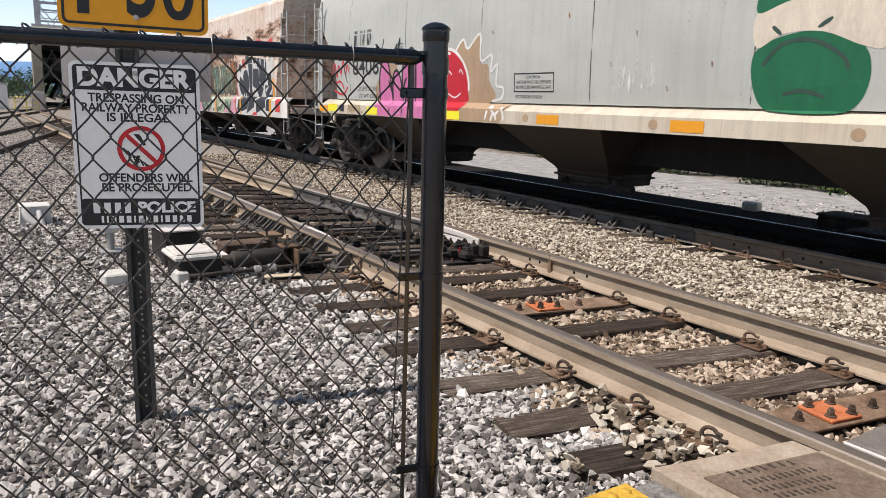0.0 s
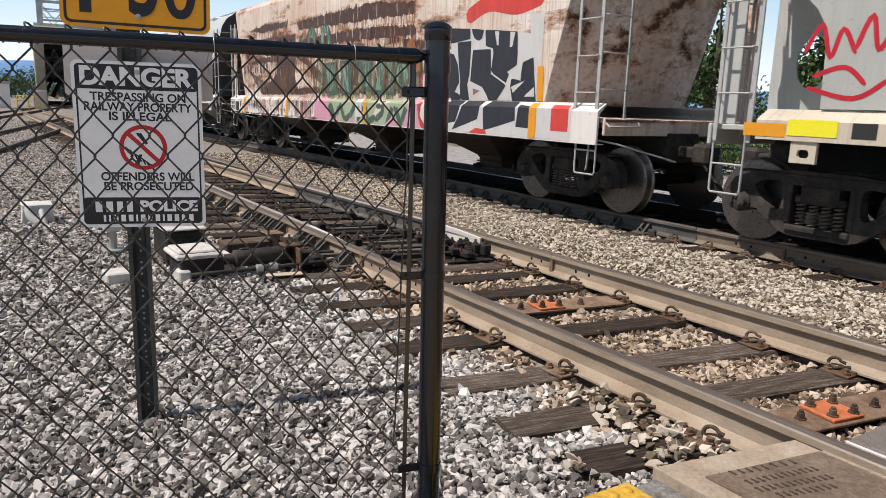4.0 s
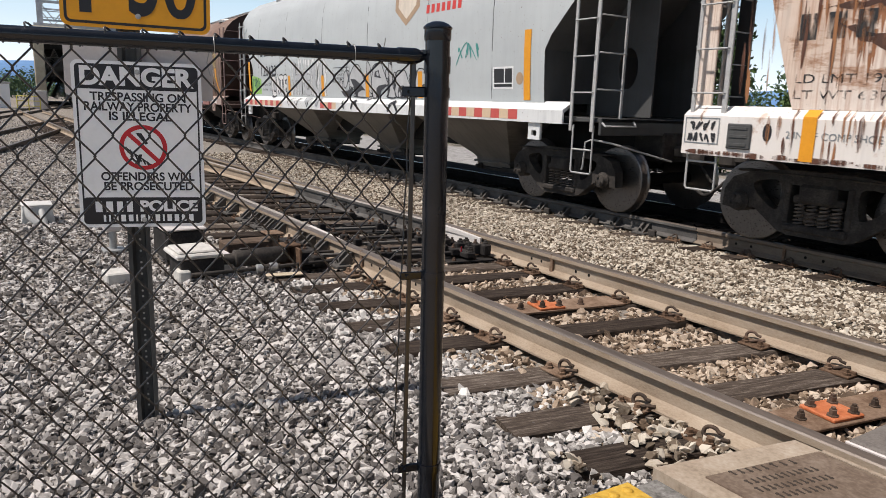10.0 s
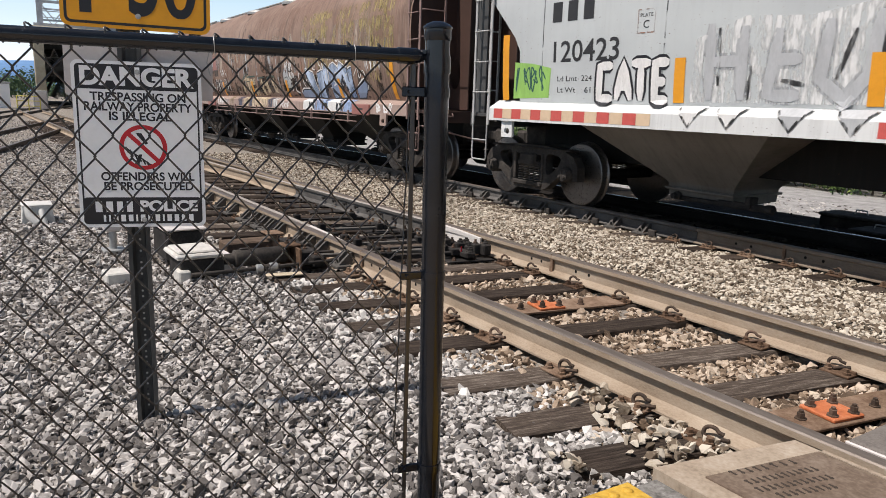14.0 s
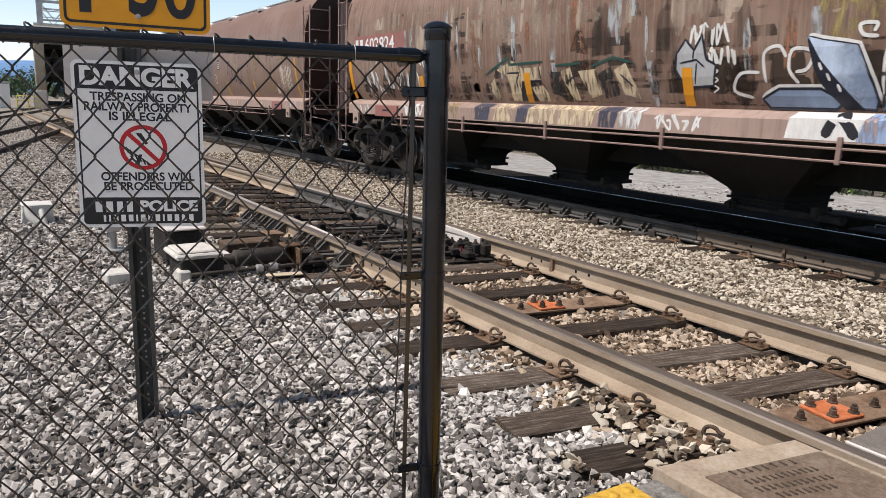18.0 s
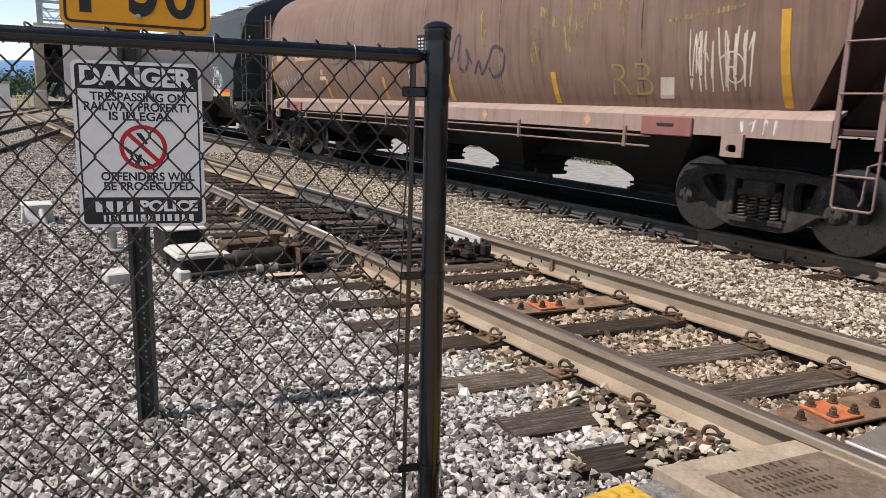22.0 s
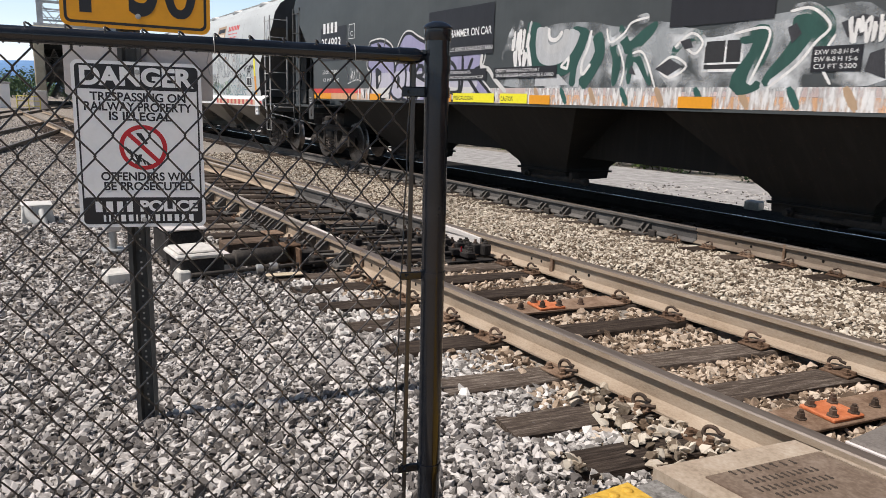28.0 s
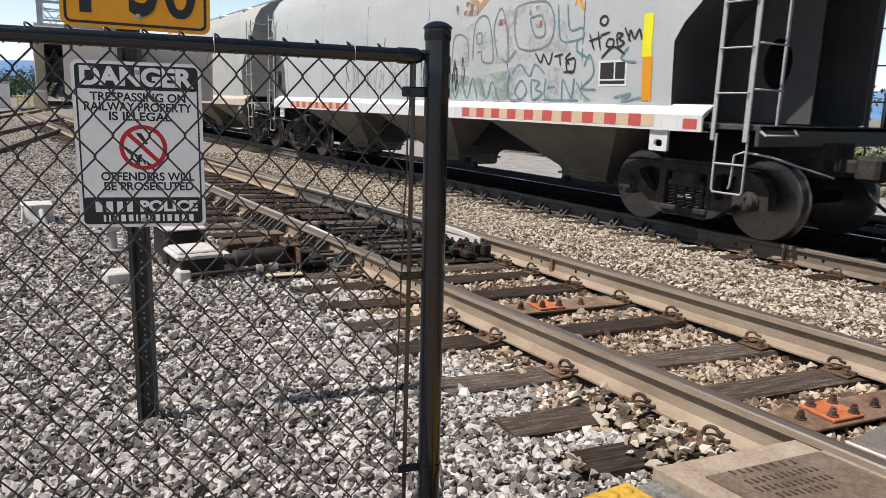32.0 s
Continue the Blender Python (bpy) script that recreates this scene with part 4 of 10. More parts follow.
    for i, (x, y, w, d, h) in enumerate(((0.0, 1.02, 0.12, 0.09, 0.13), (-0.22, 1.0, 0.1, 0.07, 0.16), (0.16, 1.06, 0.08, 0.06, 0.1), (-0.45, 1.05, 0.09, 0.08, 0.15))):
        cs = part("casting", fixed(Geo().box(x - w, x + w, y - d, y + d, 0.0, h, 0.012).mesh("casting", M["black_steel"], 30)), sm, "black steel casting")
        part("bolt", Geo().lathe([(0.022, h), (0.022, h + 0.016), (0.012, h + 0.017), (0.012, h + 0.045)], "z", (x, y, 0), 6).mesh("bolt", M["clip"]), cs)


def build_blocks():
    for x, y, w, d, h, lab in ((-6.17, 0.81, 0.11, 0.2, 0.085, "pale concrete block lying in the gravel"), (-5.98, 1.28, 0.09, 0.1, 0.09, "pale concrete block in front of the switch machine")):
        thing("concrete_block", lab, "block", pose(x, y, -0.1, 0, 0, 4), me=fixed(Geo().box(-w, w, -d / 2, d / 2, -0.05, h, 0.012).mesh("concrete_block", M["pale_concrete"], 30)))
    b = thing("junction_box", "white plastic cable junction cover on the gravel", "junction box", pose(-9.5, 0.44, -0.1))
    arch = [(-0.18, 0), (-0.16, 0.2), (0.13, 0.2), (0.16, 0), (0.1, 0), (0.06, 0.07), (0.02, 0.1), (-0.04, 0.1), (-0.08, 0.06), (-0.1, 0)]
    part("cover", fixed(Geo().slab([arch], lambda a, c, d: (d, a, c), -0.16, 0.16).mesh("cover", M["dull_white"], 30)), b, "white moulded cover")
    part("spout", fixed(Geo().tube([(0.15, -0.11, 0.19), (0.2, -0.1, 0.1), (0.24, -0.02, 0.02)], [0.05, 0.045, 0.05], 10).tube([(0.15, 0.02, 0.15), (0.22, 0.03, 0.08), (0.24, 0.05, 0.0)], [0.035, 0.03, 0.035], 10).mesh("spout", M["dull_white"], 60)), b, "rounded white cable spouts")
    part("lid", fixed(Geo().box(-0.17, 0.17, -0.175, 0.145, 0.2, 0.22, 0.012).mesh("lid", M["dull_white"], 30)), b)
    thing("timber_board", "short pale new board lying on a sleeper end", "timber", pose(-5.745, 2.08, -0.087, 0, 0, -9.5), me=fixed(Geo().box(-0.05, 0.05, -0.16, 0.16, 0.0, 0.012, 0.004).mesh("timber_board", M["pale_wood"], 30)))
    st = thing("signal_stand", "small grey metal switch stand behind the sign post", "switch stand", pose(-7.4, 0.95, -0.1))
    part("pole", fixed(Geo().tube([(0, 0, 0), (0, 0, 0.34)], 0.035, 12).mesh("pole", M["galv"], 40)), st)
    part("head", fixed(Geo().box(-0.06, 0.06, -0.08, 0.08, 0.2, 0.36, 0.02).mesh("head", M["sign_back"], 30)), st)
    part("foot", fixed(Geo().box(-0.1, 0.1, -0.1, 0.1, 0.0, 0.03, 0.008).mesh("foot", M["galv"], 30)), st)


build_switch_machine()
build_blocks()

# ---- level crossing ----


M["kerb"] = surf("stained_broken_concrete", [(0.04, 0.037, 0.034), (0.2, 0.19, 0.175), (0.42, 0.41, 0.39)], 9, 0.95, bump=0.9)
M["mark"] = plain("worn_dark_mark", (0.055, 0.045, 0.036), 0.9)


def build_crossing():
    pan = thing("crossing_panel", "brown concrete crossing panel with a pale worn rim beside the rail", "crossing panel", a_frame(), kind="structure")
    flat = lambda a, b, d: (a, b, d)
    part("rim", fixed(Geo().slab([[(-1.651, -1.548), (3.5, -1.548), (3.5, -0.84), (-1.51, -0.84)]], flat, -0.25, -0.02).mesh("rim", M["concrete"], 30)), pan, "pale concrete rim")
    part("plate", fixed(Geo().slab([[(-1.5, -1.44), (3.5, -1.44), (3.5, -0.865), (-1.395, -0.865)]], flat, -0.1, -0.013).mesh("plate", M["panel"], 30)), pan, "brown worn inner panel")
    part("edge_strip", fixed(Geo().slab([[(-1.39, -0.862), (3.5, -0.862), (3.5, -0.843), (-1.386, -0.843)]], flat, -0.1, -0.01).mesh("edge_strip", M["concrete"], 30)), pan)
    # cast marks that cannot be read
    for x0, y0, x1, y1 in [(-1.464, -1.329, -1.427, -1.182), (-1.42, -1.137, -1.398, -1.046), (-1.393, -1.337, -1.325, -1.022), (-1.342, -1.351, -1.261, -1.034), (-1.281, -1.319, -1.217, -1.089)]:
        n = max(3, int(math.hypot(x1 - x0, y1 - y0) / 0.026))
        g = Geo()
        for i in range(n):
            x, y = x0 + (x1 - x0) * i / (n - 1), y0 + (y1 - y0) * i / (n - 1)
            g.box(x - 0.017, x + 0.017, y - 0.004, y + 0.005, -0.0135, -0.012)
            g.box(x + (0.006 if i % 3 else -0.015), x + (0.013 if i % 3 else -0.008), y - 0.008, y + 0.008, -0.0135, -0.0118)
        tagged(part("cast_mark", g.mesh("cast_mark", M["mark"]), pan), kind="stuff")
    gp = thing("gauge_panel", "grey rubber and concrete panel between the rails", "crossing panel", a_frame(), kind="structure")
    part("slab", fixed(Geo().box(-1.4, 3.5, -GAUGE / 2 + 0.075, GAUGE / 2 - 0.075, -0.25, -0.012, 0.015).mesh("slab", M["asphalt"], 30)), gp)
    part("edge", fixed(Geo().box(-1.4, 3.5, -GAUGE / 2 + 0.06, -GAUGE / 2 + 0.0745, -0.25, -0.02, 0.004).mesh("edge", M["sign_back"], 30)), gp)
    tp = thing("tactile_paving", "yellow tactile paving slab with raised round studs", "paving", pose(-1.61, 1.87, ZA - 0.02, 0, 0, -1), kind="structure")
    part("slab", fixed(Geo().box(0, 3.4, -0.64, 0, -0.12, 0.0, 0.008).mesh("slab", M["tactile"], 30)), tp)
    stud = fixed(Geo().lathe([(0.02, 0.0), (0.018, 0.005), (0.013, 0.007), (0.001, 0.0075)], "z", n=16).mesh("stud", M["tactile"], 50))
    for i in range(30):
        for j in range(9):
            part("stud", stud, tp, "", pose(0.05 + 0.066 * i, -0.05 - 0.066 * j, 0))
    pv = thing("pavement", "grey concrete footway at the crossing", "pavement", kind="structure", me=fixed(Geo().box(-1.5, 5, -6, 1.17, -0.25, ZA - 0.025, 0.02).mesh("pavement", M["concrete"], 30)))
    cb = thing("kerb_strip", "broken concrete strip beside the tactile paving", "kerb", kind="structure", me=fixed(Geo().box(-1.62, 3.5, 1.885, 2.035, -0.25, ZA - 0.05, 0.02).mesh("kerb_strip", M["kerb"], 30)))


build_crossing()

# ---- the train ----
M["grey_white"] = car_paint("grey_white_car_paint", (0.5, 0.51, 0.48), (0.44, 0.45, 0.42), streak=0.12)
M["rust_white"] = car_paint("peeling_white_paint_over_rust", (0.8, 0.73, 0.66), (0.66, 0.52, 0.42), (0.07, 0.034, 0.023), 0.62, 0.25, 0.65, flat=1.7, drip=(0.36, 0.16, 0.08), drip_top=0.4, zone=(2.2, 3.3, 0.06), edge=(0.32, 0.15, 0.07))
M["rust_sill"] = car_paint("peeling_white_sill_with_rust_runs", (0.8, 0.77, 0.73), (0.72, 0.66, 0.6), (0.2, 0.08, 0.04), 0.68, 0.1, 0.6, flat=1.0, edge=(0.4, 0.2, 0.1))
M["pale_blue_grey"] = car_paint("pale_grey_car_paint", (0.52, 0.55, 0.55), (0.46, 0.485, 0.49), streak=0.06, rust_at=0.8)
M["brown_old"] = car_paint("faded_brown_car_paint", (0.18, 0.105, 0.076), (0.29, 0.2, 0.155), (0.045, 0.032, 0.023), 0.62, 0.7, 0.6, flat=0.5, drip=(0.36, 0.27, 0.21), drip_top=0.45)
M["brown_warm"] = car_paint("warm_brown_car_paint", (0.225, 0.137, 0.103), (0.285, 0.19, 0.148), (0.09, 0.058, 0.04), 0.66, 0.5, 0.4, flat=0.3)
M["charcoal"] = car_paint("charcoal_car_paint", (0.055, 0.062, 0.064), (0.075, 0.083, 0.085), (0.09, 0.08, 0.07), 0.85, 0.15, 0.45)
# car-end paints: streaked body tones darkened for the shade on the sunless ends
M["end_grey"] = car_paint("shaded_grey_end_paint", (0.085, 0.086, 0.085), (0.06, 0.06, 0.059), streak=0.3)
M["end_brown"] = car_paint("shaded_brown_end_paint", (0.085, 0.05, 0.04), (0.06, 0.036, 0.029), streak=0.3)
M["white_sill"] = car_paint("white_sill_paint", (0.74, 0.75, 0.74), (0.66, 0.67, 0.66), streak=0.2)
M["cream_sill"] = car_paint("cream_sill_paint", (0.62, 0.56, 0.46), (0.55, 0.47, 0.37), streak=0.3, rust_at=0.7)
M["pink_sill"] = car_paint("faded_pink_brown_sill", (0.42, 0.31, 0.265), (0.34, 0.245, 0.205), (0.1, 0.06, 0.04), 0.72, 0.35)
# dirty tan, taken almost to black to paint in the underbody shade
M["bay_tan"] = car_paint("shaded_tan_hopper_paint", (0.05, 0.04, 0.031), (0.034, 0.027, 0.022), streak=0.5)
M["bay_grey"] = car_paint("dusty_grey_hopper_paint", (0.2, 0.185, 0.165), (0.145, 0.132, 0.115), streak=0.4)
# black deepened likewise for the shade beneath the car bodies
M["bay_black"] = car_paint("shaded_black_hopper_paint", (0.009, 0.0085, 0.008), (0.014, 0.013, 0.012), streak=0.2, rough=0.75)
M["ladder_pale"] = plain("pale_grey_ladder_paint", (0.42, 0.42, 0.41), 0.6)
M["ladder_brown"] = plain("brown_ladder_paint", (0.25, 0.17, 0.15), 0.6)
M["ladder_dark"] = plain("dark_ladder_paint", (0.07, 0.07, 0.068), 0.6)
M["tape_orange"] = plain("orange_reflective_tape", (0.75, 0.32, 0.02), 0.45, vary=0.1)
M["tape_yellow"] = plain("yellow_reflective_tape", (0.85, 0.78, 0.03), 0.4, vary=0.08)
M["tape_red"] = plain("red_reflective_tape", (0.55, 0.1, 0.085), 0.45, vary=0.2)
M["tape_cream"] = plain("cream_reflective_tape", (0.66, 0.5, 0.34), 0.45, vary=0.12)
M["ink"] = plain("black_stencil_paint", (0.03, 0.03, 0.032), 0.55)
M["ink_white"] = plain("white_stencil_paint", (0.75, 0.75, 0.74), 0.55)

R_WHEEL = 0.457


def wheelset_mesh():
    g = Geo()
    for s in (-1, 1):
        pr = [(0.085, 0.86), (0.1, 0.85), (0.12, 0.80), (0.2, 0.765), (0.36, 0.775), (0.385, 0.808), (0.44, 0.81)]
        g.lathe([(r, s * y) for r, y in pr], "y", n=40)
        g.lathe([(0.44, s * 0.812), (0.452, s * 0.808), (0.457, s * 0.72), (0.468, s * 0.705), (0.482, s * 0.695), (0.482, s * 0.68), (0.44, s * 0.668)], "y", n=40, k=1)
        g.lathe([(0.37, s * 0.67), (0.36, s * 0.72), (0.12, s * 0.7)], "y", n=24)
        for a in (0.3, 2.5, 4.4):
            g.box(0.25 * math.cos(a) - 0.03, 0.25 * math.cos(a) + 0.03, s * 0.785 - 0.01, s * 0.785 + 0.01, 0.25 * math.sin(a) - 0.02, 0.25 * math.sin(a) + 0.02)
    g.lathe([(0.08, -0.95), (0.08, 0.95)], "y", n=16)
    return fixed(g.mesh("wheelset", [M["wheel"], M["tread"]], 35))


def side_frame_mesh():
    half = [(0.0, 0.85), (0.35, 0.85), (0.75, 0.81), (1.0, 0.72), (1.1, 0.58), (1.11, 0.38), (1.0, 0.37), (0.985, 0.5), (0.95, 0.56), (0.83, 0.56), (0.79, 0.5), (0.78, 0.4), (0.7, 0.4), (0.42, 0.2), (0.3, 0.165), (0.0, 0.165)]
    out = half + [(-x, z) for x, z in half[-2:0:-1]]
    win = [(-0.3, 0.29), (0.3, 0.29), (0.32, 0.5), (0.32, 0.7), (-0.32, 0.7), (-0.32, 0.5)]
    hole = curve_loop([(0.44, 0.42), (0.42, 0.7), (0.62, 0.72), (0.74, 0.66), (0.64, 0.52)], 4)
    g = Geo().slab([out, win, hole, [(-x, z) for x, z in hole]], lambda a, b, d: (a, d, b), -0.075, 0.075)
    g.box(-0.34, 0.34, -0.11, 0.11, 0.215, 0.285, 0.015)
    g.box(-0.36, -0.3, -0.095, 0.095, 0.3, 0.72, 0.012).box(0.3, 0.36, -0.095, 0.095, 0.3, 0.72, 0.012)
    g.box(-0.95, 0.95, -0.09, 0.09, 0.79, 0.815, 0.01)
    return fixed(g.mesh("side_frame", M["truck"], 30))


def spring_mesh():
    pts = [(0.044 * math.cos(a), 0.044 * math.sin(a), 0.275 + 0.235 * a / (12 * math.pi)) for a in np.linspace(0, 12 * math.pi, 97)]
    return Geo().tube(pts, 0.01, 6).mesh("coil_spring", M["spring"], 60)


def bearing_mesh():
    g = Geo().lathe([(0.115, 0.08), (0.115, -0.06), (0.1, -0.075), (0.09, -0.13), (0.06, -0.14), (0.0, -0.142)], "y", n=24)
    for i in range(3):
        a = math.pi / 2 + i * 2 * math.pi / 3
        g.lathe([(0.02, -0.13), (0.02, -0.158), (0.012, -0.162)], "y", (0.055 * math.cos(a), 0, 0.055 * math.sin(a)), 6)
    return fixed(g.mesh("bearing", M["truck"], 35))


WHEELS, FRAME_SIDE, SPRING, BEARING = wheelset_mesh(), side_frame_mesh(), spring_mesh(), bearing_mesh()
BOLSTER = fixed(Geo().box(-0.2, 0.2, -1.12, 1.12, 0.52, 0.72, 0.03).box(-0.25, 0.25, -0.9, 0.9, 0.66, 0.78, 0.03).box(-0.35, 0.35, -0.35, 0.35, 0.74, 0.86, 0.03)
                .tube([(-0.45, -0.7, 0.42), (-0.4, 0, 0.36), (-0.45, 0.7, 0.42)], 0.045, 8).tube([(0.45, -0.7, 0.42), (0.4, 0, 0.36), (0.45, 0.7, 0.42)], 0.045, 8).mesh("truck", M["truck"], 35))
PACK = fixed(Geo().box(-0.27, 0.27, -0.09, 0.09, 0.515, 0.6, 0.02).box(-0.16, 0.16, -0.1, 0.1, 0.61, 0.66, 0.02).mesh("bolster_end", M["truck"], 35))
rolling = []


def truck(car, x):
    t = part("truck", BOLSTER, car, "dusty two-axle truck with coil springs", pose(x, 0, 0))
    for s in (-1, 1):
        part("side_frame", FRAME_SIDE, t, "", pose(0, s * 1.0, 0))
        part("bolster_end", PACK, t, "", pose(0, s * 1.0, 0))
        for i in range(4):
            part("coil_spring", SPRING, t, "", pose(-0.2 + 0.133 * i, s * 1.04, 0))
        for q in (-0.889, 0.889):
            part("bearing", BEARING, t, "", pose(q, s * 1.04, R_WHEEL, 0, 0, 0 if s < 0 else 180))
    for q in (-0.889, 0.889):
        w = part("wheelset", WHEELS, t, "", pose(q, 0, R_WHEEL))
        rolling.append(w)
    return t


PROFILES = {
    "curved": [(1.48, 1.47), (1.7, 1.49), (2.2, 1.515), (2.8, 1.52), (3.3, 1.49), (3.7, 1.4), (3.95, 1.24), (4.15, 0.95), (4.28, 0.55), (4.33, 0.0)],
    "flat": [(1.47, 1.49), (1.7, 1.5), (2.2, 1.505), (3.0, 1.505), (3.9, 1.5), (4.02, 1.42), (4.2, 0.8), (4.3, 0.4), (4.33, 0.0)],
    "round": [(1.46, 1.33), (1.6, 1.4), (1.8, 1.465), (2.05, 1.515), (2.4, 1.55), (2.75, 1.56), (3.1, 1.54), (3.4, 1.46), (3.65, 1.34), (3.85, 1.16), (4.0, 0.94), (4.12, 0.66), (4.18, 0.35), (4.2, 0.0)],
    "straight": [(1.42, 1.555), (1.7, 1.56), (2.6, 1.565), (3.5, 1.56), (3.8, 1.5), (4.05, 1.25), (4.25, 0.8), (4.38, 0.35), (4.42, 0.0)],
}


def half_width(kind, z):
    pr = PROFILES[kind]
    if z <= pr[0][0]:
        return pr[0][1]
    for (a, wa), (b, wb) in zip(pr, pr[1:]):
        if z <= b:
            return wa + (wb - wa) * (z - a) / (b - a)
    return 0.0


def fine_profile(kind):
    pr = PROFILES[kind]
    out = []
    q = [pr[0]] + pr + [pr[-1]]
    for i in range(len(pr) - 1):
        p0, p1, p2, p3 = q[i:i + 4]
        for s in range(3):
            t = s / 3
            out.append((p1[0] + (p2[0] - p1[0]) * t, p1[1] + (p2[1] - p1[1]) * t))
    return out + [pr[-1]]


def body_mesh(kind, half, cut, mat, end_mat):
    """The tank of a hopper car; cut(z) is how far its ends stand in from the car's ends."""
    pr = fine_profile(kind)
    n = 16
    v, f, k = [], [], []
    rows = [(-w, z) for z, w in pr] + [(w, z) for z, w in pr[-2::-1]]
    m = len(rows)
    for y, z in rows:
        e = half - cut(z)
        for i in range(n + 1):
            v.append((-e + 2 * e * i / n, y, z))
    for j in range(m - 1):
        for i in range(n):
            f.append((j * (n + 1) + i, j * (n + 1) + i + 1, (j + 1) * (n + 1) + i + 1, (j + 1) * (n + 1) + i))
            k.append(0)
    for i in range(n):
        f.append((i, (m - 1) * (n + 1) + i, (m - 1) * (n + 1) + i + 1, i + 1))
        k.append(1)
    c = m // 2
    for j in range(c):
        a, b = j * (n + 1), (m - 1 - j) * (n + 1)
        a2, b2 = (j + 1) * (n + 1), (m - 2 - j) * (n + 1)
        if j + 1 == m - 2 - j + 1 or a2 == b2:
            f += [(a, a2, b), (a + n, b + n, a2 + n)]
        else:
            f += [(a, a2, b2, b), (a + n, b + n, b2 + n, a2 + n)]
        k += [1, 1]
    g = Geo()
    g.v, g.f, g.k = v, f, k
    return fixed(g.mesh("tank", [mat, end_mat], 22))


def sill_mesh(half, z0, z1, zl, mat, yo=1.6, inner=1.45):
    pr = [(-yo, z0), (-yo, z1 - 0.02), (-yo + 0.02, z1), (-inner, zl), (-inner, zl - 0.03), (-yo + 0.03, z1 - 0.05), (-yo + 0.03, z0 + 0.012), (-yo + 0.14, z0 + 0.012), (-yo + 0.14, z0)]
    g = Geo()
    n = len(pr)
    for s in (1, -1):
        v = [(x, s * y, z) for x in (-half, half) for y, z in pr]
        g.add(v, [(i, (i + 1) % n, n + (i + 1) % n, n + i) for i in range(n)] + [tuple(range(n)), tuple(range(n, 2 * n))])
    return fixed(g.mesh("side_sill", mat, 25))


def bay_mesh(a, b, mat, ztop, zb=0.44):
    """One discharge hopper, a and b its half lengths above and below: sloping sides, a straight chute and a gate frame."""
    g = Geo()
    lv = [(ztop, a + 0.03, 1.34), (ztop - 0.1, a, 1.3), (zb + 0.08, b + 0.03, 0.5), (zb + 0.03, b, 0.47), (0.3, b - 0.01, 0.45)]
    v = [(sx * x, sy * y, z) for z, x, y in lv for sx, sy in ((-1, -1), (1, -1), (1, 1), (-1, 1))]
    f = [(4 * i + j, 4 * i + (j + 1) % 4, 4 * i + 4 + (j + 1) % 4, 4 * i + 4 + j) for i in range(4) for j in range(4)] + [(0, 1, 2, 3), (16, 17, 18, 19)]
    g.add(v, f)
    g.box(-b - 0.03, b + 0.03, -0.52, 0.52, 0.40, 0.43, 0.008)
    return fixed(g.mesh("hopper_bay", mat, 25))


GATE = fixed(Geo().box(-0.36, 0.4, -0.5, 0.5, 0.27, 0.33, 0.015).box(0.3, 0.95, -0.5, -0.4, 0.27, 0.35, 0.01).lathe([(0.0, 0.93), (0.045, 0.93), (0.06, 0.97), (0.06, 1.03), (0.03, 1.06), (0.0, 1.06)], "x", (0, -0.45, 0.31), 14)
             .lathe([(0.0, -0.62), (0.035, -0.62), (0.035, -0.56), (0.055, -0.55), (0.055, -0.5)], "y", (-0.3, 0, 0.33), 12).box(0.7, 0.78, -0.53, -0.37, 0.3, 0.43, 0.01).mesh("outlet_gate", M["black_steel"], 30))


def ladder_mesh(z0, z1, w, mat):
    """Two flat stiles; local x across, standing in the plane y = 0."""
    return fixed(Geo().box(-w / 2 - 0.024, -w / 2 + 0.024, -0.012, 0.012, z0, z1, 0.004).box(w / 2 - 0.03, w / 2 + 0.03, -0.012, 0.012, z0, z1, 0.004).mesh("ladder", mat, 30))


def rung_mesh(w, mat):
    return Geo().tube([(-w / 2, 0, 0), (-w / 2 + 0.01, -0.035, 0), (w / 2 - 0.01, -0.035, 0), (w / 2, 0, 0)], 0.011, 6).mesh("rung", mat, 50)


def stirrup_mesh(mat):
    pts = [(-0.19, 0, 1.2), (-0.19, 0, 0.6), (-0.17, 0, 0.57), (0.17, 0, 0.57), (0.19, 0, 0.6), (0.19, 0, 1.2)]
    return Geo().tube(pts, 0.013, 8).tube([(-0.19, 0, 0.88), (0.19, 0, 0.88)], 0.012, 8).mesh("sill_step", mat, 50)


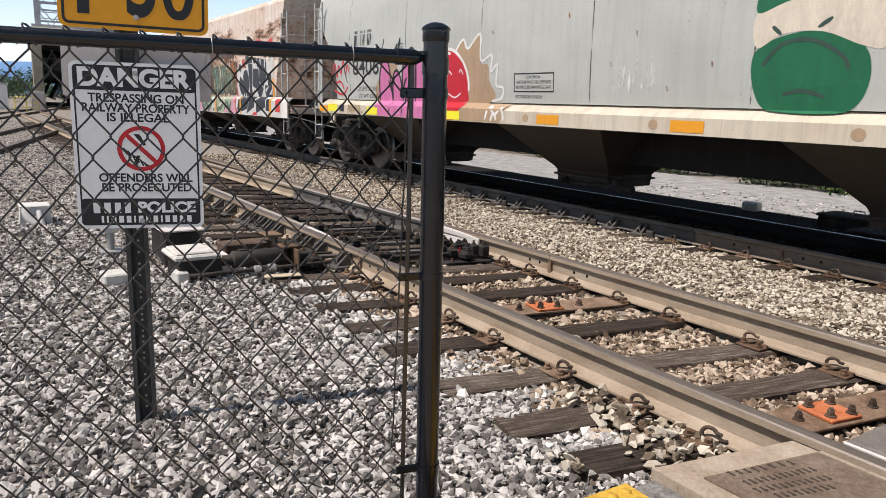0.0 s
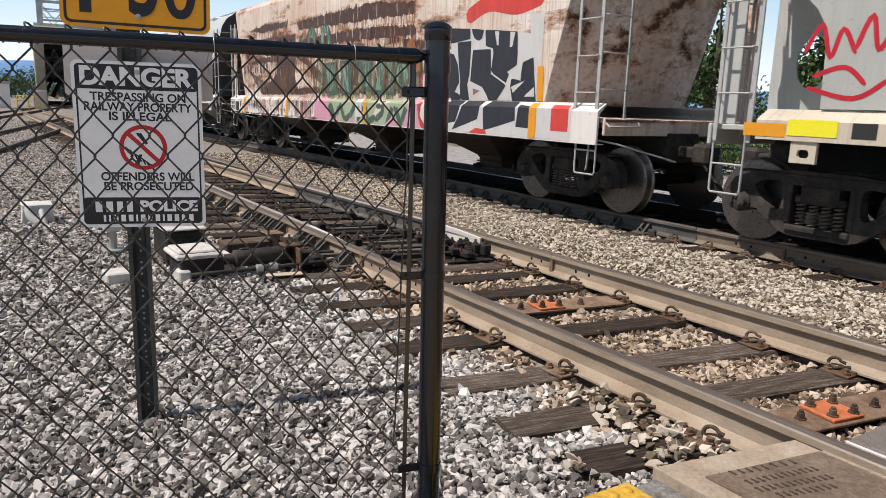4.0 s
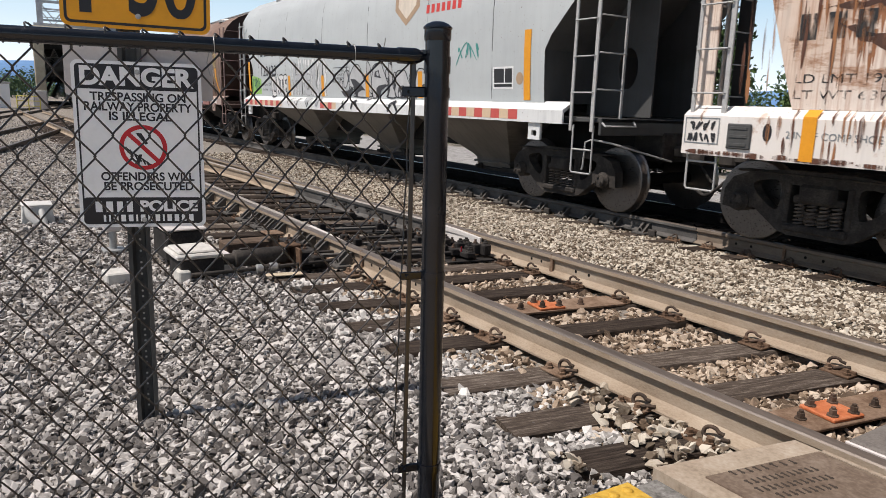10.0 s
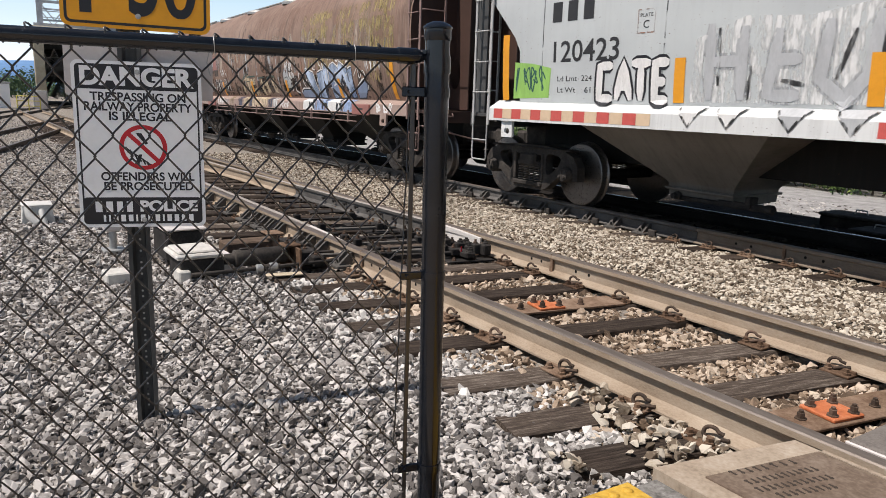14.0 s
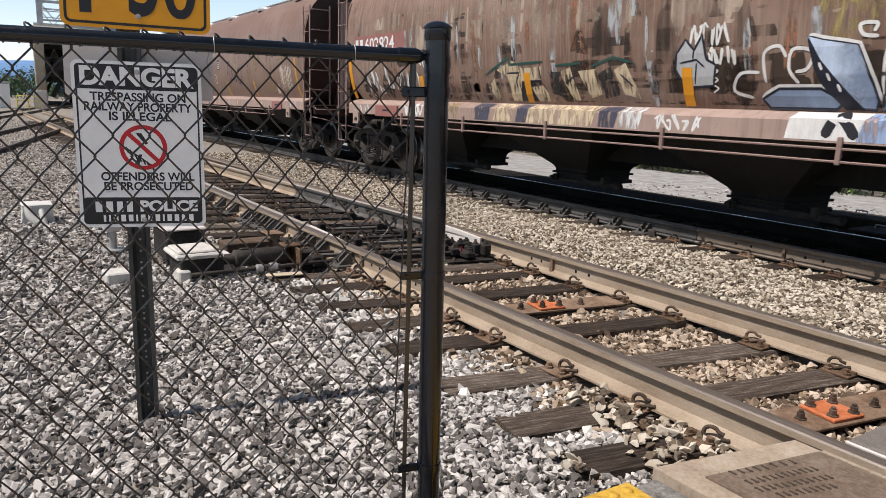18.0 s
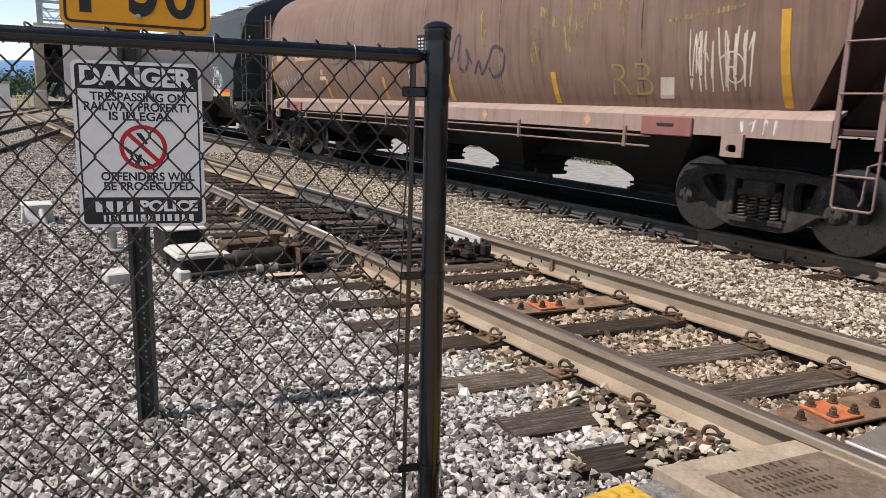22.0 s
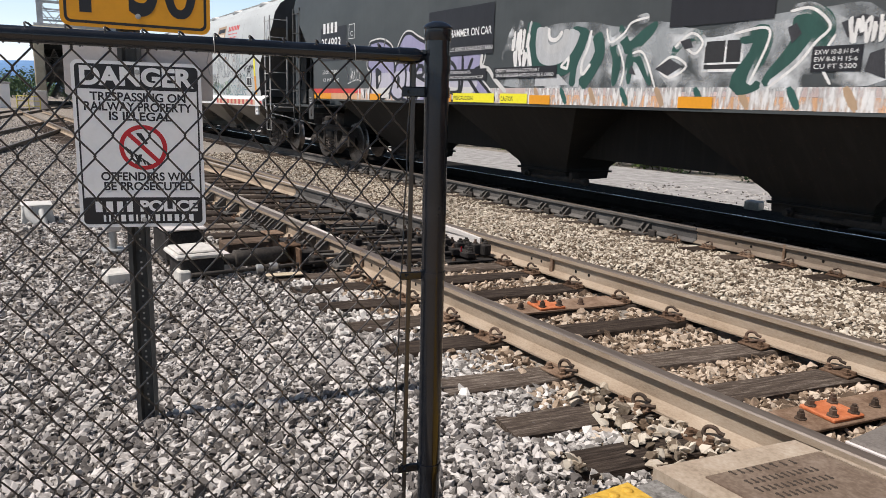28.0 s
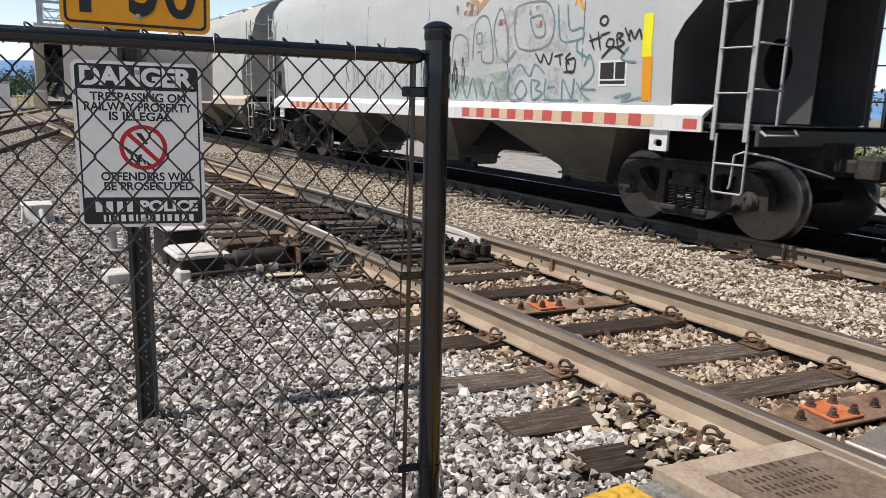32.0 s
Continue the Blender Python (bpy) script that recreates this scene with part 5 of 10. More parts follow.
def end_kit(car, half, cut, lad, body_mat, hole, top, zplat=1.3, full=False, d=0.33):
    """Platform, web plates, ladders, steps, coupler and hoses of both ends."""
    c0 = cut(1.5)
    lm, rm, st = ladder_mesh(1.12, top, 0.4, lad), rung_mesh(0.4, lad), stirrup_mesh(lad)
    g = Geo().box(-c0 - 0.1, 0.0, -1.5, 1.5, zplat - 0.06, zplat, 0.01).box(-0.05, 0.0, -1.52, 1.52, zplat - 0.22, zplat, 0.01)
    plat = fixed(g.mesh("end_platform", body_mat, 30))
    if full:
        loops = [[(-c0 - 0.08, 1.32), (-0.05, 1.32), (-0.05, 3.75), (-c0 - 0.08, 3.75)]]
    else:
        loops = [[(-c0, 1.32), (-0.12, 1.32), (-0.12, 1.75), (-0.35, 2.25), (-c0, 2.5)]]
    if hole:
        loops.append([(-0.52 + 0.18 * math.cos(a), (1.98 if full else 1.8) + 0.28 * math.sin(a)) for a in np.linspace(0, 2 * math.pi, 25)[:-1]])
    blank = fixed(Geo().slab(loops[:1], lambda a, b, d: (a, d, b), -0.012, 0.012).mesh("end_web", body_mat, 25))
    web = fixed(Geo().slab(loops, lambda a, b, d: (a, d, b), -0.012, 0.012).mesh("end_web", body_mat, 25))
    draft = fixed(Geo().box(-1.9, 0.02, -0.33, 0.33, 0.72, 1.12, 0.02).box(0.0, 0.32, -0.11, 0.11, 0.78, 0.95, 0.03).box(0.28, 0.55, -0.16, 0.13, 0.72, 1.0, 0.04).mesh("coupler", M["truck"], 30))
    hose = Geo().tube(curve_line([(0.02, 0.4, 0.75), (0.25, 0.42, 0.5), (0.5, 0.35, 0.36), (0.75, 0.25, 0.42)], 5), 0.022, 8).mesh("air_hose", M["black_steel"], 60)
    lever = Geo().tube([(-0.3, -1.52, 0.62), (-0.27, -1.53, 0.66), (-0.26, -1.52, 0.98), (-0.16, -1.5, 1.02), (0.05, -1.35, 0.98), (0.16, -0.3, 0.74)], 0.013, 6).mesh("uncoupling_lever", lad, 60)
    grab = Geo().tube([(0.0, -1.5, 1.24), (0.06, -1.5, 1.2), (0.07, -0.95, 1.2), (0.02, -0.95, 1.26)], 0.014, 6).mesh("grab_iron", lad, 60)
    bar = Geo().tube([(0.03, 0.0, 0), (0.03, 0.44, 0), (-0.03, 0.47, 0)], 0.011, 6).mesh("rung", lad, 50)
    inner = fixed(Geo().box(-0.02, 0.02, -0.012, 0.012, 1.16, top, 0.004).mesh("end_stile", lad, 30))
    plate = fixed(Geo().box(-0.28, -0.02, 1.42, 1.45, zplat, top - 0.1, 0.006).mesh("corner_plate", body_mat, 30))
    for q, sx in ((0, 1), (180, -1)):
        m = pose(sx * half, 0, 0, 0, 0, q)
        part("end_platform", plat, car, "", m)
        part("coupler", draft, car, "dark coupler and draft sill", m)
        part("air_hose", hose, car, "", m)
        part("uncoupling_lever", lever, car, "", m)
        part("grab_iron", grab, car, "", m)
        part("corner_plate", plate, car, "", m)
        for s in (-1, 1) if hole else ():
            part("end_web", web if s * sx < 0 else blank, car, "", m @ pose(0, s * 0.55, 0))
    for sx in (1, -1):
        for s in (-1, 1):
            q = 0 if s < 0 else 180
            la = part("ladder", lm, car, "", pose(sx * (half - d), s * 1.555, 0, 0, 0, q))
            for i in range(int((top - 1.2) / 0.46)):
                part("rung", rm, la, "", pose(0, 0, 1.62 + 0.46 * i))
            part("sill_step", st, car, "", pose(sx * (half - d + 0.03), s * 1.54, 0, 0, 0, q))
            es = part("end_stile", inner, car, "inner stile of the end ladder", pose(sx * (half - 0.1), s * 1.08, 0, 0, 0, 90))
            for i in range(int((top - 1.2) / 0.46)):
                part("rung", bar, es, "", pose(0, 0, 1.66 + 0.46 * i, 0, 0, -90) @ Matrix.Diagonal((sx, s, 1, 1)))


def jack_pad_mesh(mat):
    put = lambda a, b, d: (a, d, b)
    return fixed(Geo().slab([[(-0.13, 0.96), (0.13, 0.96), (0.13, 1.2), (-0.13, 1.2)], round_rect(-0.06, 0.06, 1.01, 1.09, 0.03)], put, -0.02, 0.02).mesh("jack_pad", mat, 25))


def roof_kit(car, half, ztop):
    rb = part("running_board", Geo().box(-half + 0.1, half - 0.1, -0.31, -0.25, ztop + 0.08, ztop + 0.11).mesh("running_board", M["galv"]), car, "galvanised roof running board")
    plank = Geo().box(-half + 0.1, half - 0.1, -0.03, 0.03, ztop + 0.08, ztop + 0.11).mesh("plank", M["galv"])
    for y in (-0.17, -0.06, 0.06, 0.17, 0.28):
        part("plank", plank, rb, "", pose(0, y, 0))
    hatch = fixed(Geo().lathe([(0.4, 0.0), (0.4, 0.06), (0.36, 0.1), (0.1, 0.13), (0.0, 0.13)], "z", n=24).mesh("hatch", M["galv"], 30))
    leg = Geo().box(-0.03, 0.03, -0.3, 0.3, ztop - 0.08, ztop + 0.08).mesh("board_bracket", M["galv"])
    for i in range(9):
        part("board_bracket", leg, rb, "", pose(-half + 0.8 + (2 * half - 1.6) * i / 8, 0, 0))
    for i in range(5):
        part("hatch", hatch, car, "round roof hatch", pose(-half + 2.2 + (2 * half - 4.4) * i / 4, -0.72, ztop - 0.26))


class Car:
    """A car and the way to lay paint on its near side: u is measured along the train."""

    def __init__(self, L, R, kind, ob, zs):
        self.L, self.R, self.kind, self.ob, self.zs = L, R, kind, ob, zs
        self.c, self.half = (L + R) / 2, (R - L) / 2

    def put(self, u, z, d):
        """A point on the side: on the sill's face, its sloping ledge, or the tank."""
        z0, z1, zl, yo = self.zs
        if z < z1:
            y = yo
        elif z < zl:
            y = yo + (half_width(self.kind, zl) - yo) * (z - z1) / (zl - z1)
        else:
            y = half_width(self.kind, z)
        return (u - self.c, -(y + d), z)

    def levels(self, lo, hi):
        z0, z1, zl, yo = self.zs
        return [z for z in [z1, zl] + [p[0] for p in fine_profile(self.kind)] if lo < z < hi]


def build_car(L, R, tl, tr, kind, paint, sill, zs, bays, bay_mat, lad, cutf, label, end_mat=None, hole=True, rods=False, top=3.6, short=0.64):
    car = thing("hopper_car", label, "railway car", pose((L + R) / 2, YB + far_bend((L + R) / 2), 0, 0, 0, far_turn((L + R) / 2)), "cars of the freight train")
    half = (R - L) / 2
    c = (L + R) / 2
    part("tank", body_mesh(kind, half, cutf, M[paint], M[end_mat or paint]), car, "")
    z0, z1, zl, yo = zs
    if sill:
        part("side_sill", sill_mesh(half - short, z0, z1, zl, M[sill], yo, half_width(kind, zl) - 0.04), car, "")
    truck(car, tl - c)
    truck(car, tr - c)
    centres, wide, narrow = bays
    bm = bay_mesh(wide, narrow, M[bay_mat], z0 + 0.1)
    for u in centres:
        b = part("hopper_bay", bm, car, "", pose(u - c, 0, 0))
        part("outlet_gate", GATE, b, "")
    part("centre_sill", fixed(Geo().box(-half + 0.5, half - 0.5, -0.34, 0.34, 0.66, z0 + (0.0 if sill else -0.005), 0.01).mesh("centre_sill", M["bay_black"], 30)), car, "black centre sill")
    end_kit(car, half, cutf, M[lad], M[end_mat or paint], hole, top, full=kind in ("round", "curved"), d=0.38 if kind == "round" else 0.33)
    pad = jack_pad_mesh(M[sill or "truck"])
    for x in (tl - c + 0.05, tr - c - 0.05):
        part("jack_pad", pad, car, "", pose(x, -1.56, 0))
    if rods:
        for z in (z0 - 0.05, z0 - 0.17):
            part("brake_rod", Geo().tube([(-half + 2.6, -1.53, z), (half - 2.8, -1.53, z)], 0.013, 6).mesh("brake_rod", M["ladder_brown"], 50), car, "long thin steel rod")
        hg = Geo().box(-0.025, 0.025, -1.55, -1.51, z0 - 0.2, z0 + 0.06, 0.006).mesh("rod_hanger", M["ladder_brown"])
        for i in range(6):
            part("rod_hanger", hg, car, "", pose(-half + 3.0 + (2 * half - 6.2) * i / 5, 0, 0))
    roof_kit(car, half, PROFILES[kind][-1][0])
    return Car(L, R, kind, car, zs)


def cut_slope(z):
    return 1.2 if z < 2.28 else max(0.12, 1.2 - 1.05 * (z - 2.28))


def cut_steep(z):
    return max(0.12, 1.25 - 0.32 * (z - 1.47))


def cut_round(z):
    return 1.0 - 0.5 * min(1.0, max(0.0, (z - 1.46) / 0.9)) ** 0.8


def cut_six(z):
    return 1.45 if z < 2.3 else max(0.15, 1.45 - 1.0 * (z - 2.3))


STD = (1.2, 1.4, 1.5, 1.615)
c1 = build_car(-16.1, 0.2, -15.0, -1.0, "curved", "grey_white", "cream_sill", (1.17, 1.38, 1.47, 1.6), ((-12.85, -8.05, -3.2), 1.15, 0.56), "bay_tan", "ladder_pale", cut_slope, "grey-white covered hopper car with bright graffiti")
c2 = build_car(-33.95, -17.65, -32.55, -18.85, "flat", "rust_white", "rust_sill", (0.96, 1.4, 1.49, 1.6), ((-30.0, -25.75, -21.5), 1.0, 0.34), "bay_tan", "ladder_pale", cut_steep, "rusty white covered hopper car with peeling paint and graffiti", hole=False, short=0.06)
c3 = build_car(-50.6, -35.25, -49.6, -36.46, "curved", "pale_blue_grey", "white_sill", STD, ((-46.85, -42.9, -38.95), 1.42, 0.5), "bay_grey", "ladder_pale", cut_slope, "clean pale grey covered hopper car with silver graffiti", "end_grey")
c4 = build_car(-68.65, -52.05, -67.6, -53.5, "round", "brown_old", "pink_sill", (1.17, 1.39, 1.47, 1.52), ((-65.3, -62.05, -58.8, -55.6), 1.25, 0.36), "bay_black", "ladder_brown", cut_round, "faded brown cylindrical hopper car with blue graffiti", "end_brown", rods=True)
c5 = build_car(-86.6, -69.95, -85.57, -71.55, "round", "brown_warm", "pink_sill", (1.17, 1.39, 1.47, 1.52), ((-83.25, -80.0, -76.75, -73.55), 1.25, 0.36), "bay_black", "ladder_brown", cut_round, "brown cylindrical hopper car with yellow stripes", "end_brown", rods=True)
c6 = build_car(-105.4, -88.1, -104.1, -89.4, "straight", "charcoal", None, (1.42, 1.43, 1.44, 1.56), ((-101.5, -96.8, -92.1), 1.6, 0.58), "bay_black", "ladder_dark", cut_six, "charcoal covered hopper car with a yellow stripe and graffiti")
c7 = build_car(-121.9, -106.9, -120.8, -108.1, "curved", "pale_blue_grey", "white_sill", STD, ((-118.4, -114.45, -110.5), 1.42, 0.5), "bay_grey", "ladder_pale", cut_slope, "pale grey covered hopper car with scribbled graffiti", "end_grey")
c8 = build_car(-138.4, -123.2, -137.3, -124.4, "curved", "grey_white", "cream_sill", STD, ((-134.5, -130.85, -127.2), 1.5, 0.46), "bay_grey", "ladder_pale", cut_slope, "grey-white covered hopper car at the tail of the row")
c9 = build_car(-156.2, -139.6, -155.1, -141.0, "round", "brown_warm", "pink_sill", (1.17, 1.39, 1.47, 1.52), ((-152.5, -149.5, -146.5, -143.5), 0.98, 0.35), "bay_black", "ladder_brown", cut_round, "brown cylindrical hopper car following in the train")
c10 = build_car(-172.6, -157.4, -171.5, -158.6, "curved", "grey_white", "cream_sill", STD, ((-168.7, -165.05, -161.4), 1.5, 0.46), "bay_grey", "ladder_pale", cut_slope, "grey-white covered hopper car following in the train")
CARS = [c1, c2, c3, c4, c5, c6, c7, c8, c9, c10]

# ---- paint, stencils and tape on the cars ----


def paint_mat(name, c, vary=0.22, rough=0.5):
    return surf(name, [tuple(x * (1 - vary) for x in c), c, tuple(min(1, x * (1 + vary)) for x in c)], 3.0, rough, bump=0.05, fine=30, stretch=(2.5, 1, 0.7))


for nm, c in (("pink", (0.56, 0.17, 0.35)), ("red", (0.52, 0.02, 0.035)), ("white", (0.72, 0.71, 0.69)), ("black", (0.02, 0.02, 0.024)), ("tan", (0.4, 0.28, 0.18)),
              ("green", (0.015, 0.13, 0.06)), ("cream", (0.66, 0.58, 0.48)), ("teal", (0.2, 0.31, 0.21)), ("dark_teal", (0.04, 0.075, 0.06)), ("ochre", (0.34, 0.25, 0.09)),
              ("blue", (0.24, 0.31, 0.44)), ("navy", (0.016, 0.019, 0.032)), ("gold", (0.62, 0.34, 0.05)), ("silver", (0.45, 0.46, 0.47)), ("lime", (0.28, 0.5, 0.12)), ("violet", (0.3, 0.285, 0.43)),
              ("peach", (0.62, 0.36, 0.2)), ("yellow", (0.6, 0.42, 0.1)), ("sea", (0.06, 0.28, 0.25)), ("scarlet", (0.6, 0.06, 0.05)), ("deep_green", (0.03, 0.1, 0.085)), ("rose", (0.3, 0.13, 0.11)), ("mauve", (0.56, 0.36, 0.37)), ("rusty", (0.068, 0.034, 0.024)), ("copper", (0.3, 0.12, 0.035)), ("steel_blue", (0.24, 0.3, 0.4)), ("dull_green", (0.028, 0.08, 0.066))):
    M["p_" + nm] = paint_mat(nm + "_spray_paint", c)


def soft_spray(name, c, cover, scale=7.0, stretch=(2.6, 1, 0.6)):
    """Thin sprayed paint that lets the ground show through in patches."""
    m = paint_mat(name, c)
    t = m.node_tree
    n, l = t.nodes, t.links
    tx = n.new("ShaderNodeTexNoise")
    co = n.new("ShaderNodeTexCoord")
    mp = n.new("ShaderNodeMapping")
    mp.inputs["Scale"].default_value = stretch
    l.new(co.outputs["Object"], mp.inputs[0])
    l.new(mp.outputs[0], tx.inputs[0])
    tx.inputs["Scale"].default_value, tx.inputs["Detail"].default_value = scale, 6
    mr = n.new("ShaderNodeMapRange")
    mr.inputs[1].default_value, mr.inputs[2].default_value = 0.62 - cover * 0.4, 0.82 - cover * 0.4
    l.new(tx.outputs[0], mr.inputs[0])
    l.new(mr.outputs[0], n["Principled BSDF"].inputs["Alpha"])
    return m


M["s_white"] = soft_spray("thin_white_spray", (0.7, 0.7, 0.69), 0.55)
M["s_grey"] = soft_spray("thin_grey_spray", (0.4, 0.41, 0.42), 0.6)
M["s_ochre"] = soft_spray("worn_ochre_paint", (0.36, 0.28, 0.12), 0.45)
M["s_teal"] = soft_spray("worn_teal_paint", (0.2, 0.32, 0.24), 0.62)
M["s_black"] = soft_spray("worn_black_paint", (0.03, 0.03, 0.03), 0.6)
M["s_rust"] = soft_spray("rust_stain", (0.3, 0.14, 0.08), 0.5)
M["s_slate"] = soft_spray("thin_slate_spray", (0.07, 0.07, 0.1), 0.75)
M["s_cream"] = soft_spray("worn_cream_paint", (0.58, 0.47, 0.32), 0.72)
M["s_rusty"] = soft_spray("rust_brown_runs", (0.3, 0.13, 0.06), 0.75, 9.0)
M["s_pearl"] = paint_mat("pale_silver_spray_paint", (0.47, 0.475, 0.475), 0.16)
M["p_soot"] = paint_mat("thin_black_spray_paint", (0.045, 0.045, 0.05), 0.5)
M["mist"] = soft_spray("pale_grey_spray_mist", (0.3, 0.32, 0.33), 0.6, 2.0, (1, 1, 1))
M["pale_mist"] = soft_spray("white_spray_mist", (0.62, 0.64, 0.65), 0.42, 2.6, (1, 1, 1))
M["green_haze"] = soft_spray("faint_green_spray", (0.32, 0.4, 0.33), 0.45, 3.0, (1, 1, 1))
M["grey_haze"] = soft_spray("faint_grey_spray", (0.5, 0.52, 0.53), 0.3, 3.0, (1, 1, 1))
M["s_charcoal"] = paint_mat("thin_charcoal_line", (0.2, 0.22, 0.23), 0.3)
M["p_sea_grey"] = paint_mat("faded_teal_line", (0.15, 0.25, 0.28), 0.3)
M["lilac"] = paint_mat("pale_lilac_spray_paint", (0.46, 0.45, 0.52), 0.15)
M["bone"] = paint_mat("worn_white_spray_paint", (0.6, 0.59, 0.57), 0.12)
M["brick_red"] = paint_mat("faded_red_spray_paint", (0.42, 0.06, 0.05), 0.25)
M["candy"] = paint_mat("pale_pink_spray_paint", (0.6, 0.3, 0.38), 0.15)
M["mint"] = paint_mat("pale_green_spray_paint", (0.36, 0.42, 0.28), 0.2)
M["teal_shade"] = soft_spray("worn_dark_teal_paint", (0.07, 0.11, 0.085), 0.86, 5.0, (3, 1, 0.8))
M["olive_wash"] = soft_spray("worn_olive_paint", (0.2, 0.19, 0.1), 0.5, 5.0, (2, 1, 0.8))
M["pale_pink_haze"] = paint_mat("pale_rose_spray_paint", (0.52, 0.42, 0.4), 0.2)
M["umber"] = soft_spray("dark_umber_weathering", (0.058, 0.04, 0.03), 0.5, 1.6, (1.6, 1, 0.35))
M["bleach"] = soft_spray("bleached_tan_weathering", (0.42, 0.33, 0.26), 0.42, 2.4, (2.2, 1, 0.3))
M["p_slate"] = paint_mat("dark_slate_spray_paint", (0.03, 0.032, 0.04), 0.35)
M["run_orange"] = soft_spray("orange_rust_runs", (0.33, 0.15, 0.065), 0.55, 5.0, (5, 1, 0.3))
M["run_brown"] = soft_spray("dark_brown_rust_runs", (0.12, 0.052, 0.032), 0.6, 5.0, (5, 1, 0.3))
M["sky_blue"] = soft_spray("pale_blue_spray", (0.52, 0.62, 0.78), 0.6, 2.0, (1, 1, 0.8))
M["s_blue"] = soft_spray("worn_blue_paint", (0.3, 0.4, 0.6), 0.7)


M["p_rusty"] = soft_spray("bare_rusted_steel", (0.075, 0.037, 0.026), 0.86, 3.2)


RAMP = M["p_rusty"].node_tree.nodes["Color Ramp"].color_ramp
for spot, tone in ((0.2, (0.03, 0.016, 0.012, 1)), (0.5, (0.066, 0.034, 0.024, 1)), (0.62, (0.12, 0.058, 0.036, 1))):
    RAMP.elements.new(spot).color = tone
RAMP.elements[-1].color = (0.34, 0.16, 0.085, 1)


def lay(car, geo, mat, name="graffiti", label=""):
    return part(name, geo.mesh(name, M[mat]), car.ob, label)


def poly(car, pts, mat, d=0.003, name="graffiti", label="", smooth=False):
    lp = curve_loop(pts, 5) if smooth else pts
    lo, hi = min(p[1] for p in lp), max(p[1] for p in lp)
    return lay(car, Geo().slab([lp], car.put, None, d, car.levels(lo, hi)), mat, name, label)


def rect(car, u0, u1, z0, z1, mat, d=0.003, name="reflector", label="", lean=0.0):
    return poly(car, [(u0 + lean, z0), (u1 + lean, z0), (u1, z1), (u0, z1)], mat, d, name, label)


def ribbon(geo, car, pts, w, d, smooth=True, taper=False):
    """A painted line of half width w."""
    P = curve_line(pts, 5) if smooth and len(pts) > 2 else [tuple(np.array(pts[i]) + (np.array(pts[i + 1]) - pts[i]) * s / 4) for i in range(len(pts) - 1) for s in range(4)] + [tuple(pts[-1])]
    n = len(P)
    m = 4 if w > 0.06 else 2
    v, f = [], []
    for i, p in enumerate(P):
        a, b = P[max(i - 1, 0)], P[min(i + 1, n - 1)]
        dx, dz = b[0] - a[0], b[1] - a[1]
        k = math.hypot(dx, dz) or 1
        nx, nz = -dz / k, dx / k
        ww = w * (1 - 0.75 * abs(2 * i / (n - 1) - 1) ** 3) if taper else w * (0.55 if i in (0, n - 1) else 1)
        for j in range(m + 1):
            s = (2 * j / m - 1) * ww
            v.append(car.put(p[0] + nx * s, p[1] + nz * s, d))
    for i in range(n - 1):
        for j in range(m):
            f.append((i * (m + 1) + j, i * (m + 1) + j + 1, (i + 1) * (m + 1) + j + 1, (i + 1) * (m + 1) + j))
    geo.add(v, f)


def stroke(car, pts, w, mat, d=0.004, smooth=True, label="", taper=False, name="graffiti"):
    g = Geo()
    ribbon(g, car, pts, w, d, smooth, taper)
    return lay(car, g, mat, name, label)


def letter(car, strokes, w, fill, edge, ow=0.03, d=0.004, smooth=True, halo=None, hw=0.03):
    """One graffiti letter: a coat of outline with the filling on it."""
    if halo:
        for i, s in enumerate(strokes):
            g = Geo()
            ribbon(g, car, s, w + ow + hw, d - 0.0012 + 0.0001 * i, smooth)
            lay(car, g, halo)
    for extra, mat, dd in ((ow, edge, 0.0), (0.0, fill, 0.0015)):
        g = Geo()
        for i, s in enumerate(strokes):
            g = Geo()
            ribbon(g, car, s, w + extra, d + dd + 0.00012 * i, smooth)
            lay(car, g, mat)


def scribble(car, u0, u1, z0, z1, mat, seed, n=4, w=0.012, d=0.0035):
    """A quick tag of looping strokes."""
    rng = random.Random(seed)
    g = Geo()
    for i in range(n):
        c0 = u0 + (u1 - u0) * (i + 0.1) / n
        c1 = u0 + (u1 - u0) * (i + 1.05) / n
        pts = []
        for j in range(rng.randint(4, 7)):
            pts.append((rng.uniform(c0, c1), z0 + (z1 - z0) * (0.5 + 0.48 * math.sin(j * 2.4 + rng.uniform(-0.7, 0.7)))))
        g = Geo()
        ribbon(g, car, pts, w, d + 0.0001 * i)
        lay(car, g, mat)


def stencil(car, body, u0, u1, z, h, mat="ink", d=0.003, bold=0.0, label="stencilled marking"):
    v, f = text_geo(body, h / 0.72, u1 - u0, bold)
    lay(car, Geo().add([car.put(u0 + a, z + b, d) for a, b in v], f), mat, "stencil", label)


def marks(car, u0, u1, z, h, mat="ink", words=(1, 1, 1), label="unreadable stencil bars", d=0.003):
    bars(car.ob, u0, u1, z, h, M[mat], label, list(words), d, car.put)


def frame_box(car, u0, u1, z0, z1, w, mat, d=0.003):
    lp = [[(u0, z0), (u1, z0), (u1, z1), (u0, z1)], [(u0 + w, z0 + w), (u1 - w, z0 + w), (u1 - w, z1 - w), (u0 + w, z1 - w)]]
    lay(car, Geo().slab(lp, car.put, None, d, car.levels(z0, z1)), mat, "stencil_box", "stencilled box")


def seams(car, us, mat="s_black"):
    for u in us:
        stroke(car, [(u, 1.52), (u + 0.01, 2.6), (u, 3.6)], 0.008, mat, 0.0018, name="weld_seam")


